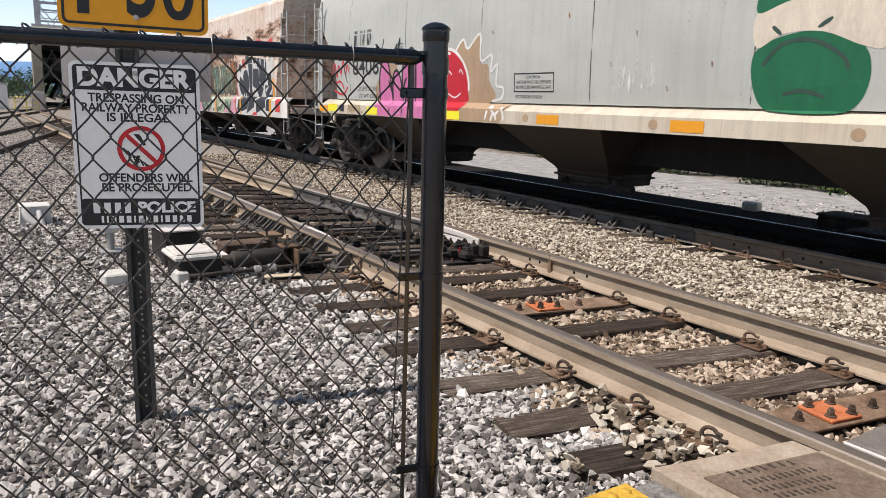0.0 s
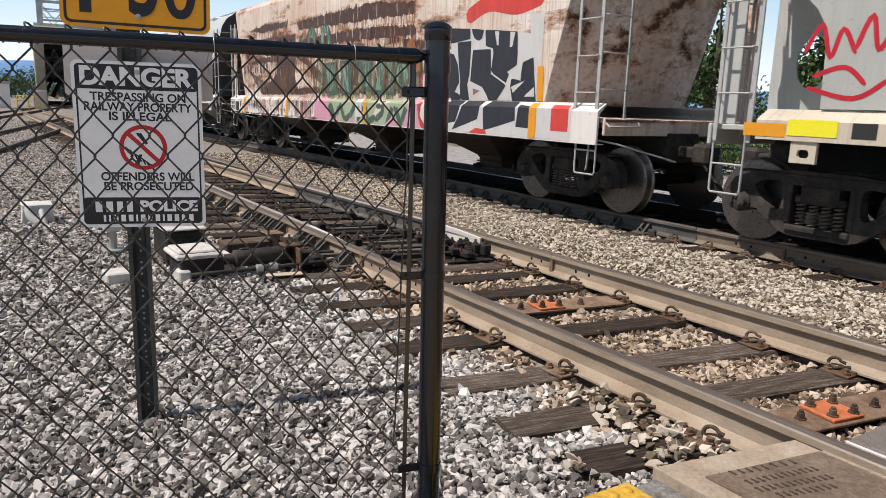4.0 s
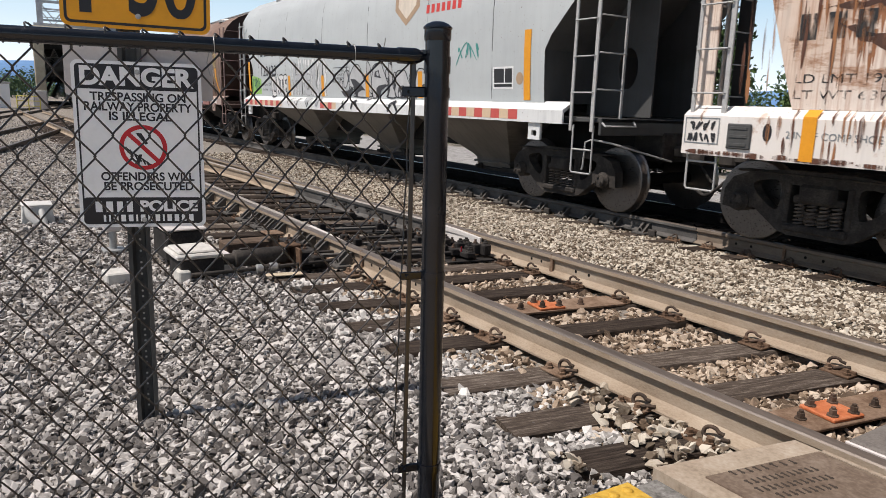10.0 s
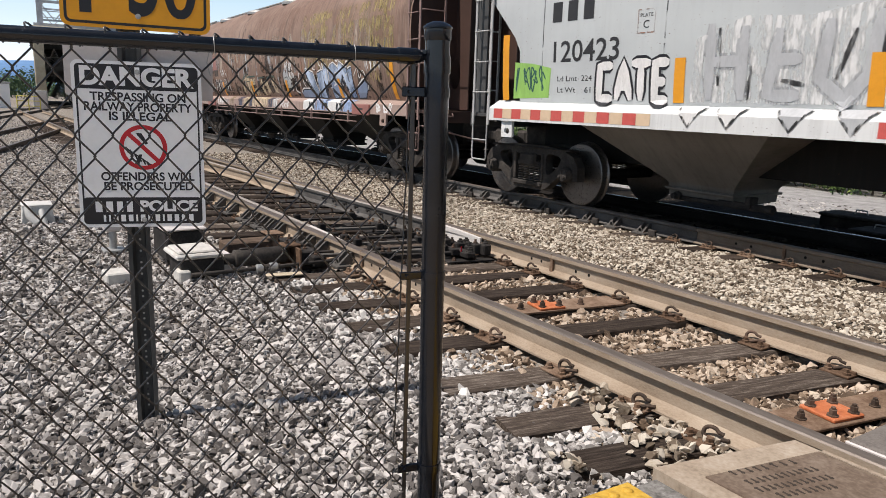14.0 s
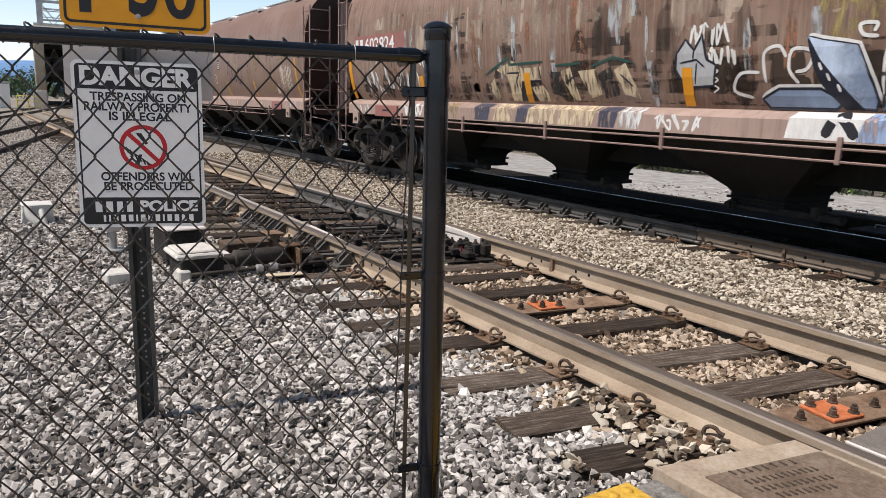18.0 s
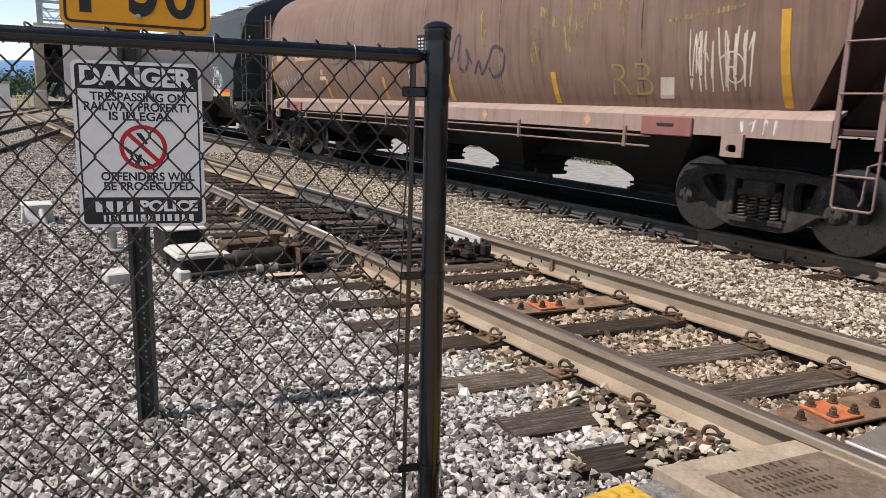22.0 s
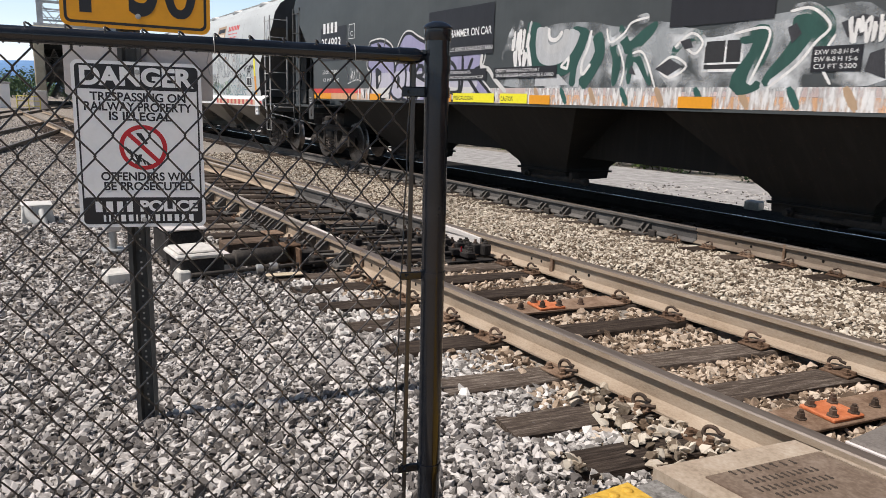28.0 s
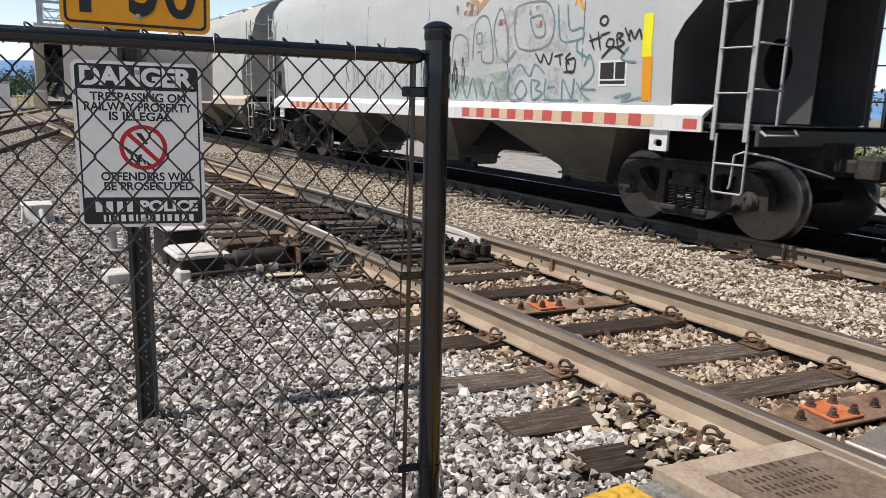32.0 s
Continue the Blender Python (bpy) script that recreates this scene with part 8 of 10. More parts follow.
    stroke(c, [(-57.86, 1.72), (-57.96, 1.86), (-57.92, 2.04), (-57.72, 2.01), (-57.77, 1.86), (-57.89, 1.83)], 0.017, "p_white", 0.00465)
    stroke(c, [(-58.36, 1.58), (-58.58, 1.65), (-58.5, 1.82), (-58.28, 1.83)], 0.017, "p_white", 0.0047)
    stroke(c, [(-56.8, 2.1), (-56.69, 2.27), (-56.77, 2.38), (-56.91, 2.34), (-56.87, 2.22), (-56.79, 2.2)], 0.017, "p_white", 0.00475)
    stroke(c, [(-56.35, 2.31), (-56.3, 2.39), (-56.21, 2.32)], 0.017, "p_white", 0.0048)
    stroke(c, [(-56.18, 2.34), (-56.15, 2.43), (-56.24, 2.47)], 0.017, "p_white", 0.00485)
    stroke(c, [(-55.84, 2.27), (-55.94, 2.3), (-55.93, 2.37), (-55.84, 2.35)], 0.017, "p_white", 0.0049)
    stroke(c, [(-55.77, 2.28), (-55.81, 2.4), (-55.69, 2.42), (-55.65, 2.35), (-55.73, 2.33)], 0.017, "p_white", 0.00495)
    stroke(c, [(-55.34, 2.18), (-55.39, 2.24), (-55.33, 2.26), (-55.27, 2.22)], 0.017, "p_white", 0.005)
    stroke(c, [(-57.13, 2.12), (-57.26, 2.14), (-57.29, 2.23), (-57.15, 2.23), (-57.17, 2.16)], 0.017, "p_white", 0.00505)
    stroke(c, [(-54.78, 1.81), (-54.86, 1.78), (-54.66, 1.88)], 0.017, "p_white", 0.0051)
    for u, z in ((-57.66, 1.86), (-57.58, 1.76), (-57.48, 1.66), (-55.6, 1.86), (-55.52, 1.74), (-55.44, 1.6), (-55.68, 1.76)):
        stroke(c, [(u, z + 0.05), (u + 0.03, z - 0.02)], 0.014, "p_white", 0.0074, False)
    for pts in ([(-56.55, 2.12), (-56.5, 2.0), (-56.56, 1.95), (-56.5, 1.85)], [(-56.25, 1.9), (-56.05, 1.82), (-56.15, 1.75), (-55.95, 1.8)], [(-56.05, 2.02), (-55.9, 2.02), (-55.95, 1.9)], [(-55.5, 1.95), (-55.38, 2.0)], [(-55.05, 1.95), (-54.85, 2.1), (-54.8, 1.9), (-54.6, 2.05), (-54.5, 1.9)]):
        stroke(c, pts, 0.011, "p_white", 0.0076)
    scribble(c, -54.6, -53.6, 2.0, 2.5, "s_white", 31, 6, 0.016)
    scribble(c, -59.15, -58.65, 2.12, 2.36, "p_white", 32, 6, 0.013)
    scribble(c, -59.0, -58.55, 1.9, 2.12, "p_white", 36, 6, 0.013)
    stroke(c, [(-58.85 + 0.07 * (k % 2), 1.9 - 0.045 * k) for k in range(7)], 0.009, "p_white", 0.0042)
    scribble(c, -65.2, -64.55, 2.05, 2.3, "p_white", 33, 3, 0.014)
    scribble(c, -66.0, -64.3, 1.6, 2.0, "s_white", 34, 9, 0.016)
    for u, z in ((-67.0, 1.7), (-66.8, 1.6), (-66.4, 1.7), (-67.2, 1.55)):
        stroke(c, [(u, z + 0.4), (u + 0.1, z + 0.1), (u + 0.3, z)], 0.06, "s_white", 0.003, taper=True)
    # worn cream letters with dark shades and a green edge
    for m, pts in (("s_cream", [(-62.75, 1.95), (-62.35, 2.08), (-62.1, 1.95), (-62.25, 1.5), (-62.45, 1.5), (-62.5, 1.85)]), ("s_cream", [(-62.3, 1.95), (-61.7, 1.98), (-61.72, 1.8), (-62.2, 1.78)]),
                   ("p_navy", [(-62.35, 1.78), (-61.9, 1.76), (-61.7, 1.5), (-62.3, 1.5)]), ("s_cream", [(-61.95, 1.7), (-61.7, 1.72), (-61.5, 1.5), (-61.85, 1.5)]), ("s_black", [(-61.55, 1.9), (-61.3, 1.9), (-61.2, 1.55), (-61.5, 1.6)]),
                   ("s_cream", [(-61.3, 1.9), (-61.1, 1.95), (-60.95, 1.52), (-61.1, 1.52)]), ("s_cream", [(-60.95, 1.9), (-60.6, 1.92), (-60.55, 1.6), (-60.75, 1.55)]), ("s_black", [(-60.6, 1.85), (-60.35, 1.95), (-60.2, 1.6), (-60.5, 1.55)]),
                   ("s_cream", [(-60.3, 1.9), (-60.1, 1.98), (-59.95, 1.7), (-59.9, 1.55), (-60.15, 1.6)]), ("s_cream", [(-63.0, 1.7), (-62.8, 1.85), (-62.75, 1.55), (-62.85, 1.5)])):
        poly(c, pts, m, 0.004 if m == "s_cream" else 0.0034)
    for pts in ([(-63.05, 1.88), (-62.45, 2.12), (-62.4, 2.02), (-61.65, 2.04)], [(-60.7, 1.95), (-60.3, 2.05), (-60.0, 1.98)], [(-61.4, 1.98), (-60.9, 2.0)]):
        stroke(c, pts, 0.018, "p_dull_green", 0.0046, False)
    for pts in ([(-62.5, 1.9), (-62.2, 1.9), (-62.3, 1.75)], [(-61.75, 1.98), (-61.72, 1.78), (-62.0, 1.78)], [(-61.2, 1.75), (-61.0, 1.85)], [(-60.2, 1.85), (-60.0, 1.7)]):
        stroke(c, pts, 0.012, "p_navy", 0.0052, False)
    # grey fist
    outlined(c, [(-59.32, 2.05), (-59.2, 2.2), (-59.08, 2.08), (-58.98, 2.24), (-58.92, 1.98), (-58.8, 1.92), (-58.84, 1.7), (-59.2, 1.68), (-59.34, 1.88)], "p_silver", "p_navy", 0.014, 0.0045)
    for pts in ([(-59.28, 1.95), (-59.05, 1.98), (-58.95, 1.9)], [(-59.1, 1.98), (-59.08, 2.1)], [(-59.05, 1.95), (-59.08, 1.72)]):
        stroke(c, pts, 0.01, "p_navy", 0.0066, False)
    # sill
    for u0, u1, m in ((-57.9, -57.2, "p_white"), (-57.2, -56.4, "s_blue"), (-56.4, -55.7, "p_white"), (-55.7, -55.1, "s_blue"), (-63.3, -62.9, "s_slate"), (-62.75, -62.3, "s_cream"), (-62.2, -61.95, "s_slate"), (-61.95, -61.3, "s_cream"), (-61.25, -60.6, "s_cream"), (-60.5, -60.2, "s_slate"), (-60.15, -59.8, "s_white"), (-64.2, -63.8, "s_ochre")):
        poly(c, [(u0, 1.19), (u1, 1.19), (u1 + 0.08, 1.45), (u0 + 0.05, 1.45)], m, 0.003)
    for u in (-57.5, -56.7, -55.9):
        stroke(c, [(u, 1.22), (u + 0.12, 1.42), (u + 0.3, 1.22)], 0.05, "p_black", 0.0045)
    scribble(c, -65.6, -64.9, 1.2, 1.4, "p_white", 40, 4, 0.024)
    scribble(c, -64.8, -64.3, 1.2, 1.4, "s_white", 41, 4, 0.016)
    scribble(c, -67.8, -67.0, 1.2, 1.38, "s_white", 42, 5, 0.012)
    scribble(c, -59.6, -58.9, 1.2, 1.38, "p_white", 43, 5, 0.014)
    scribble(c, -54.0, -53.2, 1.2, 1.4, "p_white", 44, 3, 0.02)
    tool_box(c, -55.02, -54.22)
    tool_box(c, -66.7, -65.8)


def tool_box(c, u0, u1):
    g = Geo().box(u0 - c.c, u1 - c.c, -1.56, -1.525, 1.14, 1.36, 0.01)
    b = part("reservoir_cover", fixed(g.mesh("reservoir_cover", M["p_rose"], 30)), c.ob, "reddish plate with a slot handle")
    um = (u0 + u1) / 2 - c.c
    part("slot", Geo().box(um - 0.12, um + 0.12, -1.566, -1.558, 1.25, 1.28).mesh("slot", M["ink"]), b)


def paint_c5():
    c = c5
    for u, hi in ((-86.0, 2.4), (-82.5, 1.9), (-79.72, 1.9), (-77.33, 1.92), (-74.66, 1.9), (-71.22, 2.42)):
        rect(c, u, u + 0.1, 1.48, hi, "p_gold", 0.006, "reflector", "yellow-orange upright reflector", 0.03)
    rect(c, -85.58, -85.15, 2.38, 2.66, "p_peach", 0.003, "faded_patch", "faded peach patch")
    rect(c, -84.29, -83.09, 2.34, 2.7, "p_peach", 0.003, "faded_patch", "faded peach patch")
    rect(c, -82.76, -82.63, 1.99, 2.11, "p_peach", 0.003, "number_patch")
    rect(c, -82.82, -82.48, 1.87, 1.965, "p_peach", 0.003, "number_patch")
    marks(c, -82.8, -82.5, 1.89, 0.06, "ink_white", (1, 1, 1, 1), d=0.0042)
    for pts in ([(-82.0, 2.2), (-81.7, 2.22), (-81.55, 2.35), (-81.65, 2.5), (-81.75, 2.4), (-81.5, 2.25), (-81.4, 2.15)], [(-81.4, 2.15), (-81.35, 2.5), (-81.22, 2.25), (-81.12, 2.52), (-81.05, 2.18)], [(-81.0, 2.3), (-80.85, 2.42), (-80.95, 2.2), (-80.75, 2.2)],
                [(-80.72, 2.6), (-80.7, 2.15)], [(-80.5, 2.45), (-80.7, 2.32), (-80.45, 2.15)], [(-80.2, 2.5), (-80.38, 2.42), (-80.15, 2.22), (-80.3, 2.0), (-80.5, 2.08)]):
        stroke(c, pts, 0.02, "s_slate", 0.003)
    for pts in ([(-77.25, 2.05), (-77.1, 2.2), (-76.95, 2.5), (-76.85, 2.45), (-76.95, 2.1), (-76.8, 1.95), (-76.65, 2.1), (-76.7, 2.3), (-76.55, 2.05)],
                [(-76.5, 1.9), (-76.35, 2.1), (-76.3, 1.9), (-76.1, 2.1), (-75.95, 2.3), (-75.7, 2.2), (-75.75, 1.95), (-76.0, 1.85), (-76.1, 2.0)]):
        stroke(c, pts, 0.026, "s_slate", 0.003)
    stroke(c, [(-78.65, 2.18), (-78.48, 2.1), (-78.45, 1.9), (-78.6, 1.85), (-78.62, 2.0), (-78.5, 2.02)], 0.008, "p_white", 0.003)
    rect(c, -78.25, -78.0, 2.3, 2.6, "p_black", 0.003, "notice")
    for z in (2.34, 2.4, 2.46, 2.52):
        marks(c, -78.22, -78.03, z, 0.03, "ink_white", (1, 1), d=0.0045)
    scribble(c, -85.7, -85.0, 1.62, 1.95, "s_white", 51, 5, 0.01)
    scribble(c, -84.9, -84.2, 1.62, 2.0, "s_grey", 52, 5, 0.012)
    scribble(c, -84.2, -83.75, 1.9, 2.15, "s_white", 53, 4, 0.01)
    scribble(c, -84.0, -83.2, 1.62, 1.75, "s_white", 54, 5, 0.008)
    stencil(c, "RB", -73.5, -72.84, 1.6, 0.42, "p_ochre", 0.003, -0.012, "thin tan tag letters")
    rect(c, -72.72, -72.52, 1.56, 1.8, "p_cream", 0.003, "notice", "small pale notice", -0.04)
    scribble(c, -72.31, -71.5, 1.62, 2.32, "p_cream", 55, 9, 0.008)
    stroke(c, [(-71.75 + 0.018 * i * math.cos(i * 0.8), 1.85 + 0.02 * i * math.sin(i * 0.8)) for i in range(12)], 0.009, "p_cream", 0.0036)
    for st in ([(-74.9, 2.75), (-74.4, 2.45), (-74.25, 2.15)], [(-74.25, 2.9), (-74.25, 2.2)], [(-73.65, 2.75), (-74.1, 2.45), (-74.25, 2.15)], [(-75.0, 2.5), (-75.0, 1.95)], [(-73.3, 2.3), (-73.3, 2.9)], [(-76.2, 2.3), (-76.25, 2.9)]):
        stroke(c, st, 0.07, "s_ochre", 0.003)
    stroke(c, [(-72.6, 2.42), (-71.6, 2.5)], 0.03, "s_ochre", 0.003)
    for u in (-84.0, -80.9, -78.0, -75.8, -73.0):
        stroke(c, [(u, 1.5), (u, 2.4), (u, 3.3)], 0.007, "s_black", 0.0018, name="weld_seam")
    tool_box(c, -84.63, -83.9)
    tool_box(c, -72.88, -72.15)
    rect(c, -84.96, -84.68, 1.2, 1.36, "p_black", 0.004, "notice")
    for u in (-80.6, -78.2, -76.2, -73.9, -81.9):
        poly(c, [(u, 1.28), (u + 0.07, 1.36), (u + 0.14, 1.28), (u + 0.07, 1.2)], "p_peach", 0.003, "mark")
    scribble(c, -71.6, -71.1, 1.2, 1.36, "s_white", 57, 4, 0.01)


def paint_c6():
    c = c6
    rect(c, -103.5, -102.12, 2.28, 3.0, "p_black", 0.0028, "number_patch", "black number patch")
    marks(c, -103.36, -102.6, 2.88, 0.22, "ink_white", (1, 1, 1, 1), "white bars", 0.0042)
    stencil(c, "354883", -103.45, -102.42, 2.52, 0.26, "ink_white", 0.0042, 0.003, "white car number")
    stencil(c, "LD LMT 223400", -103.39, -102.52, 2.0, 0.085, "ink_white")
    stencil(c, "LT WT 62600", -103.35, -102.49, 1.83, 0.075, "ink_white")
    frame_box(c, -102.0, -101.72, 2.7, 3.0, 0.012, "ink_white")
    stencil(c, "C", -101.92, -101.8, 2.76, 0.1, "ink_white")
    scribble(c, -102.0, -101.35, 1.85, 2.12, "s_white", 61, 4, 0.014)
    stroke(c, [(-102.05, 1.78), (-101.6, 1.86), (-101.3, 1.8)], 0.014, "s_white", 0.0035)
    # violet bubble letters that fade to white at the foot
    dd = [(-100.99, 2.53), (-100.87, 2.57), (-100.5, 2.58), (-100.18, 2.49), (-100.05, 2.37), (-99.97, 2.16), (-99.95, 1.99), (-99.98, 1.82), (-100.04, 1.68), (-100.23, 1.58), (-100.42, 1.48), (-100.96, 1.48), (-100.96, 1.68), (-100.93, 2.0), (-101.08, 2.12), (-101.04, 2.35)]
    kt = [(-99.84, 2.2), (-99.84, 2.35), (-99.77, 2.47), (-99.59, 2.63), (-99.37, 2.65), (-99.08, 2.54), (-98.75, 2.45), (-98.4, 2.45), (-98.4, 2.1), (-98.6, 2.07), (-98.72, 1.95), (-98.51, 1.84), (-98.2, 1.66), (-98.0, 1.6), (-98.42, 1.48), (-99.65, 1.48), (-99.6, 1.9)]
    oo = [(-99.92, 2.05), (-99.81, 2.15), (-99.66, 2.16), (-99.54, 2.06), (-99.51, 1.9), (-99.54, 1.71), (-99.63, 1.62), (-99.65, 1.51), (-99.85, 1.48), (-100.04, 1.55), (-100.09, 1.65), (-99.97, 1.8)]
    ck = [(-98.33, 1.85), (-98.3, 2.08), (-98.2, 2.2), (-97.95, 2.22), (-97.6, 2.22), (-97.1, 2.22), (-97.15, 2.02), (-97.3, 1.95), (-97.15, 1.8), (-96.9, 1.62), (-96.85, 1.48), (-98.3, 1.48), (-98.0, 1.62), (-98.25, 1.78)]
    for k, pts in enumerate((kt, dd, oo, ck)):
        d0 = (0.0036, 0.0036, 0.0072, 0.0036)[k] + 0.0001 * k
        outlined(c, pts, "p_violet", "p_black", 0.028, d0, smooth=True, halo=None if k == 2 else "bone")
    for z1, mat, d0 in ((2.0, "lilac", 0.0058), (1.72, "bone", 0.0064)):
        for k, (u0, u1) in enumerate(((-100.9, -100.02), (-99.55, -98.75), (-98.15, -97.2))):
            poly(c, [(u0, 1.5), (u0 + 0.02, z1), (u0 + 0.3 * (u1 - u0), z1 - 0.03), (u1 - 0.1, z1 - 0.02), (u1, 1.75), (u1 - 0.25, 1.5)], mat, d0 + 0.0001 * k)
    poly(c, [(-100.04, 1.62), (-99.98, 1.8), (-99.93, 1.97), (-99.56, 1.98), (-99.57, 1.72), (-99.66, 1.6), (-99.68, 1.52), (-99.85, 1.5)], "lilac", 0.0096, smooth=True)
    for k, pts in enumerate(([(-100.74, 2.06), (-100.64, 2.08), (-100.48, 2.0), (-100.5, 1.83), (-100.61, 1.68), (-100.7, 1.67)], [(-99.85, 1.85), (-99.8, 1.93), (-99.74, 1.89), (-99.74, 1.71), (-99.84, 1.67)])):
        poly(c, pts, "p_black", 0.0104 + 0.0002 * k)
    poly(c, [(-100.61, 1.91), (-100.53, 1.94), (-100.52, 1.85), (-100.59, 1.76)], "bone", 0.0116)
    for k, pts in enumerate(([(-99.61, 2.16), (-99.59, 2.28), (-99.51, 2.37), (-99.33, 2.24), (-99.36, 1.98), (-99.28, 2.12), (-99.1, 2.14), (-99.06, 2.06), (-99.15, 1.92), (-98.73, 1.78), (-98.45, 1.6)],
                             [(-99.33, 1.77), (-99.23, 1.73), (-99.09, 1.57), (-99.14, 1.48)], [(-98.72, 2.2), (-98.44, 2.18)], [(-99.06, 2.06), (-98.92, 2.06), (-98.9, 1.92), (-99.1, 1.9)],
                             [(-98.28, 2.0), (-98.26, 2.12), (-98.12, 2.14), (-97.93, 2.07), (-97.83, 1.98)], [(-97.65, 2.2), (-97.64, 1.75), (-97.75, 1.5)], [(-97.36, 2.15), (-97.5, 1.9), (-97.4, 1.78), (-97.1, 1.52)], [(-98.02, 1.61), (-97.75, 1.63), (-97.72, 1.85)])):
        stroke(c, pts, 0.034, "p_black", 0.0076 + 0.0001 * k)
    stroke(c, [(-97.1, 2.2), (-97.12, 2.02), (-96.92, 1.96), (-96.75, 1.81), (-96.46, 1.62)], 0.035, "bone", 0.0074)
    rect(c, -98.72, -96.82, 2.2, 2.95, "p_black", 0.0122, "notice", "black notice panel with white lettering")
    stencil(c, "DO NOT HAMMER ON CAR", -98.66, -96.87, 2.49, 0.12, "ink_white", 0.0136, 0.002, "white lettering")
    stencil(c, "NO USAR MARTILLO SOBRE LATERALES DE CARRO", -98.62, -96.83, 2.265, 0.065, "ink_white", 0.0136, 0.0, "white lettering")
    rect(c, -98.28, -96.97, 1.8, 1.98, "p_black", 0.0122, "notice", "black notice panel")
    stencil(c, "CLOSE LOCK AND CARSEAL HATCH", -98.22, -97.4, 1.905, 0.05, "ink_white", 0.0136)
    stencil(c, "COVERS AND OUTLETS BEFORE MOVING CAR", -98.22, -97.05, 1.83, 0.045, "ink_white", 0.0136)
    rect(c, -96.78, -95.34, 1.82, 1.98, "p_black", 0.0122, "notice", "black notice panel")
    stencil(c, "CERRAR Y ASEGURAR LAS ESCOTILLAS Y", -96.73, -95.7, 1.91, 0.05, "ink_white", 0.0136)
    stencil(c, "TAPAS DE DESCARGA ANTES DE MOVER EL CARRO", -96.73, -95.4, 1.84, 0.05, "ink_white", 0.0136)
    # white tag, then green and grey wild letters in a soft mist
    rng = random.Random(66)
    poly(c, [(-96.55, 2.08), (-96.6, 2.17), (-96.53, 2.32), (-96.42, 2.49), (-96.29, 2.62), (-96.12, 2.6), (-96.17, 2.38), (-96.28, 2.24), (-96.34, 2.1)], "pale_mist", 0.0026, smooth=True)
    poly(c, [(-96.3, 1.69), (-96.3, 1.95), (-96.05, 2.2), (-95.6, 2.5), (-94.8, 2.5), (-94.2, 2.4), (-93.6, 2.42), (-93.0, 2.28), (-92.4, 2.36), (-91.7, 2.4), (-91.2, 2.35), (-91.04, 1.69)], "mist", 0.0028, smooth=True)
    poly(c, [(-95.9, 1.69), (-95.9, 1.9), (-95.5, 2.0), (-94.9, 2.2), (-94.3, 2.25), (-93.6, 2.3), (-92.9, 2.2), (-92.2, 2.3), (-91.5, 2.3), (-91.2, 1.69)], "pale_mist", 0.0032, smooth=True)
    scribble(c, -96.36, -95.95, 2.2, 2.5, "p_white", 70, 4, 0.026, 0.006)
    scribble(c, -96.33, -95.9, 1.98, 2.25, "p_white", 72, 4, 0.026, 0.0066)
    stroke(c, [(-95.86, 2.58), (-95.89, 2.35), (-95.86, 2.12), (-95.74, 1.99), (-95.5, 1.96), (-95.2, 2.0), (-95.02, 2.12), (-94.95, 2.28), (-94.91, 2.45)], 0.15, "p_dull_green", 0.0042)
    stroke(c, [(-95.7, 2.5), (-95.72, 2.29), (-95.66, 2.12), (-95.45, 2.08), (-95.22, 2.14), (-95.08, 2.28), (-95.02, 2.42)], 0.1, "p_silver", 0.0048)
    stroke(c, [(-95.6, 2.5), (-95.62, 2.3), (-95.52, 2.2), (-95.35, 2.22), (-95.22, 2.3), (-95.18, 2.44)], 0.06, "s_pearl", 0.0052)
    stroke(c, [(-95.55, 2.48), (-95.52, 2.34), (-95.38, 2.32), (-95.27, 2.42)], 0.028, "p_white", 0.0056)
    stroke(c, [(-95.27, 1.96), (-95.11, 2.08), (-95.14, 1.93), (-95.27, 1.96)], 0.02, "p_white", 0.0062, False)
    stroke(c, [(-95.96, 1.84), (-95.97, 2.1), (-95.98, 2.4), (-95.93, 2.6)], 0.022, "s_pearl", 0.006)
    poly(c, [(-94.78, 2.36), (-94.85, 2.2), (-94.95, 2.01), (-95.0, 1.69), (-94.92, 1.69), (-94.72, 1.95), (-94.6, 2.1), (-94.62, 2.3)], "p_silver", 0.005)
    stroke(c, [(-94.8, 2.4), (-94.88, 2.2), (-95.0, 1.98), (-95.03, 1.7)], 0.06, "p_dull_green", 0.0056)
    stroke(c, [(-94.62, 2.35), (-94.55, 2.12), (-94.68, 1.9), (-94.86, 1.7)], 0.09, "p_dull_green", 0.0057)
    stroke(c, [(-94.72, 2.4), (-94.76, 2.2), (-94.86, 2.0), (-94.84, 1.85), (-94.7, 1.98)], 0.022, "p_white", 0.0064)
    poly(c, [(-95.8, 1.7), (-95.78, 1.84), (-95.3, 1.86), (-95.1, 1.72)], "p_silver", 0.0046)
    stroke(c, [(-94.39, 2.27), (-94.25, 2.02), (-94.28, 1.7)], 0.07, "p_dull_green", 0.00438, taper=True)
    stroke(c, [(-94.22, 2.42), (-94.08, 2.15), (-93.84, 2.27), (-93.65, 2.41)], 0.08, "p_dull_green", 0.00444, taper=True)
    stroke(c, [(-94.03, 1.72), (-94.03, 2.02), (-93.88, 2.01), (-93.69, 1.71)], 0.07, "p_dull_green", 0.0045, taper=True)
    stroke(c, [(-93.4, 2.02), (-93.3, 2.17), (-93.08, 2.24), (-93.03, 2.13)], 0.06, "p_dull_green", 0.00456, taper=True)
    stroke(c, [(-92.54, 2.15), (-92.29, 2.2), (-92.33, 1.98), (-92.52, 1.71), (-92.26, 1.7)], 0.11, "p_dull_green", 0.00462, taper=True)
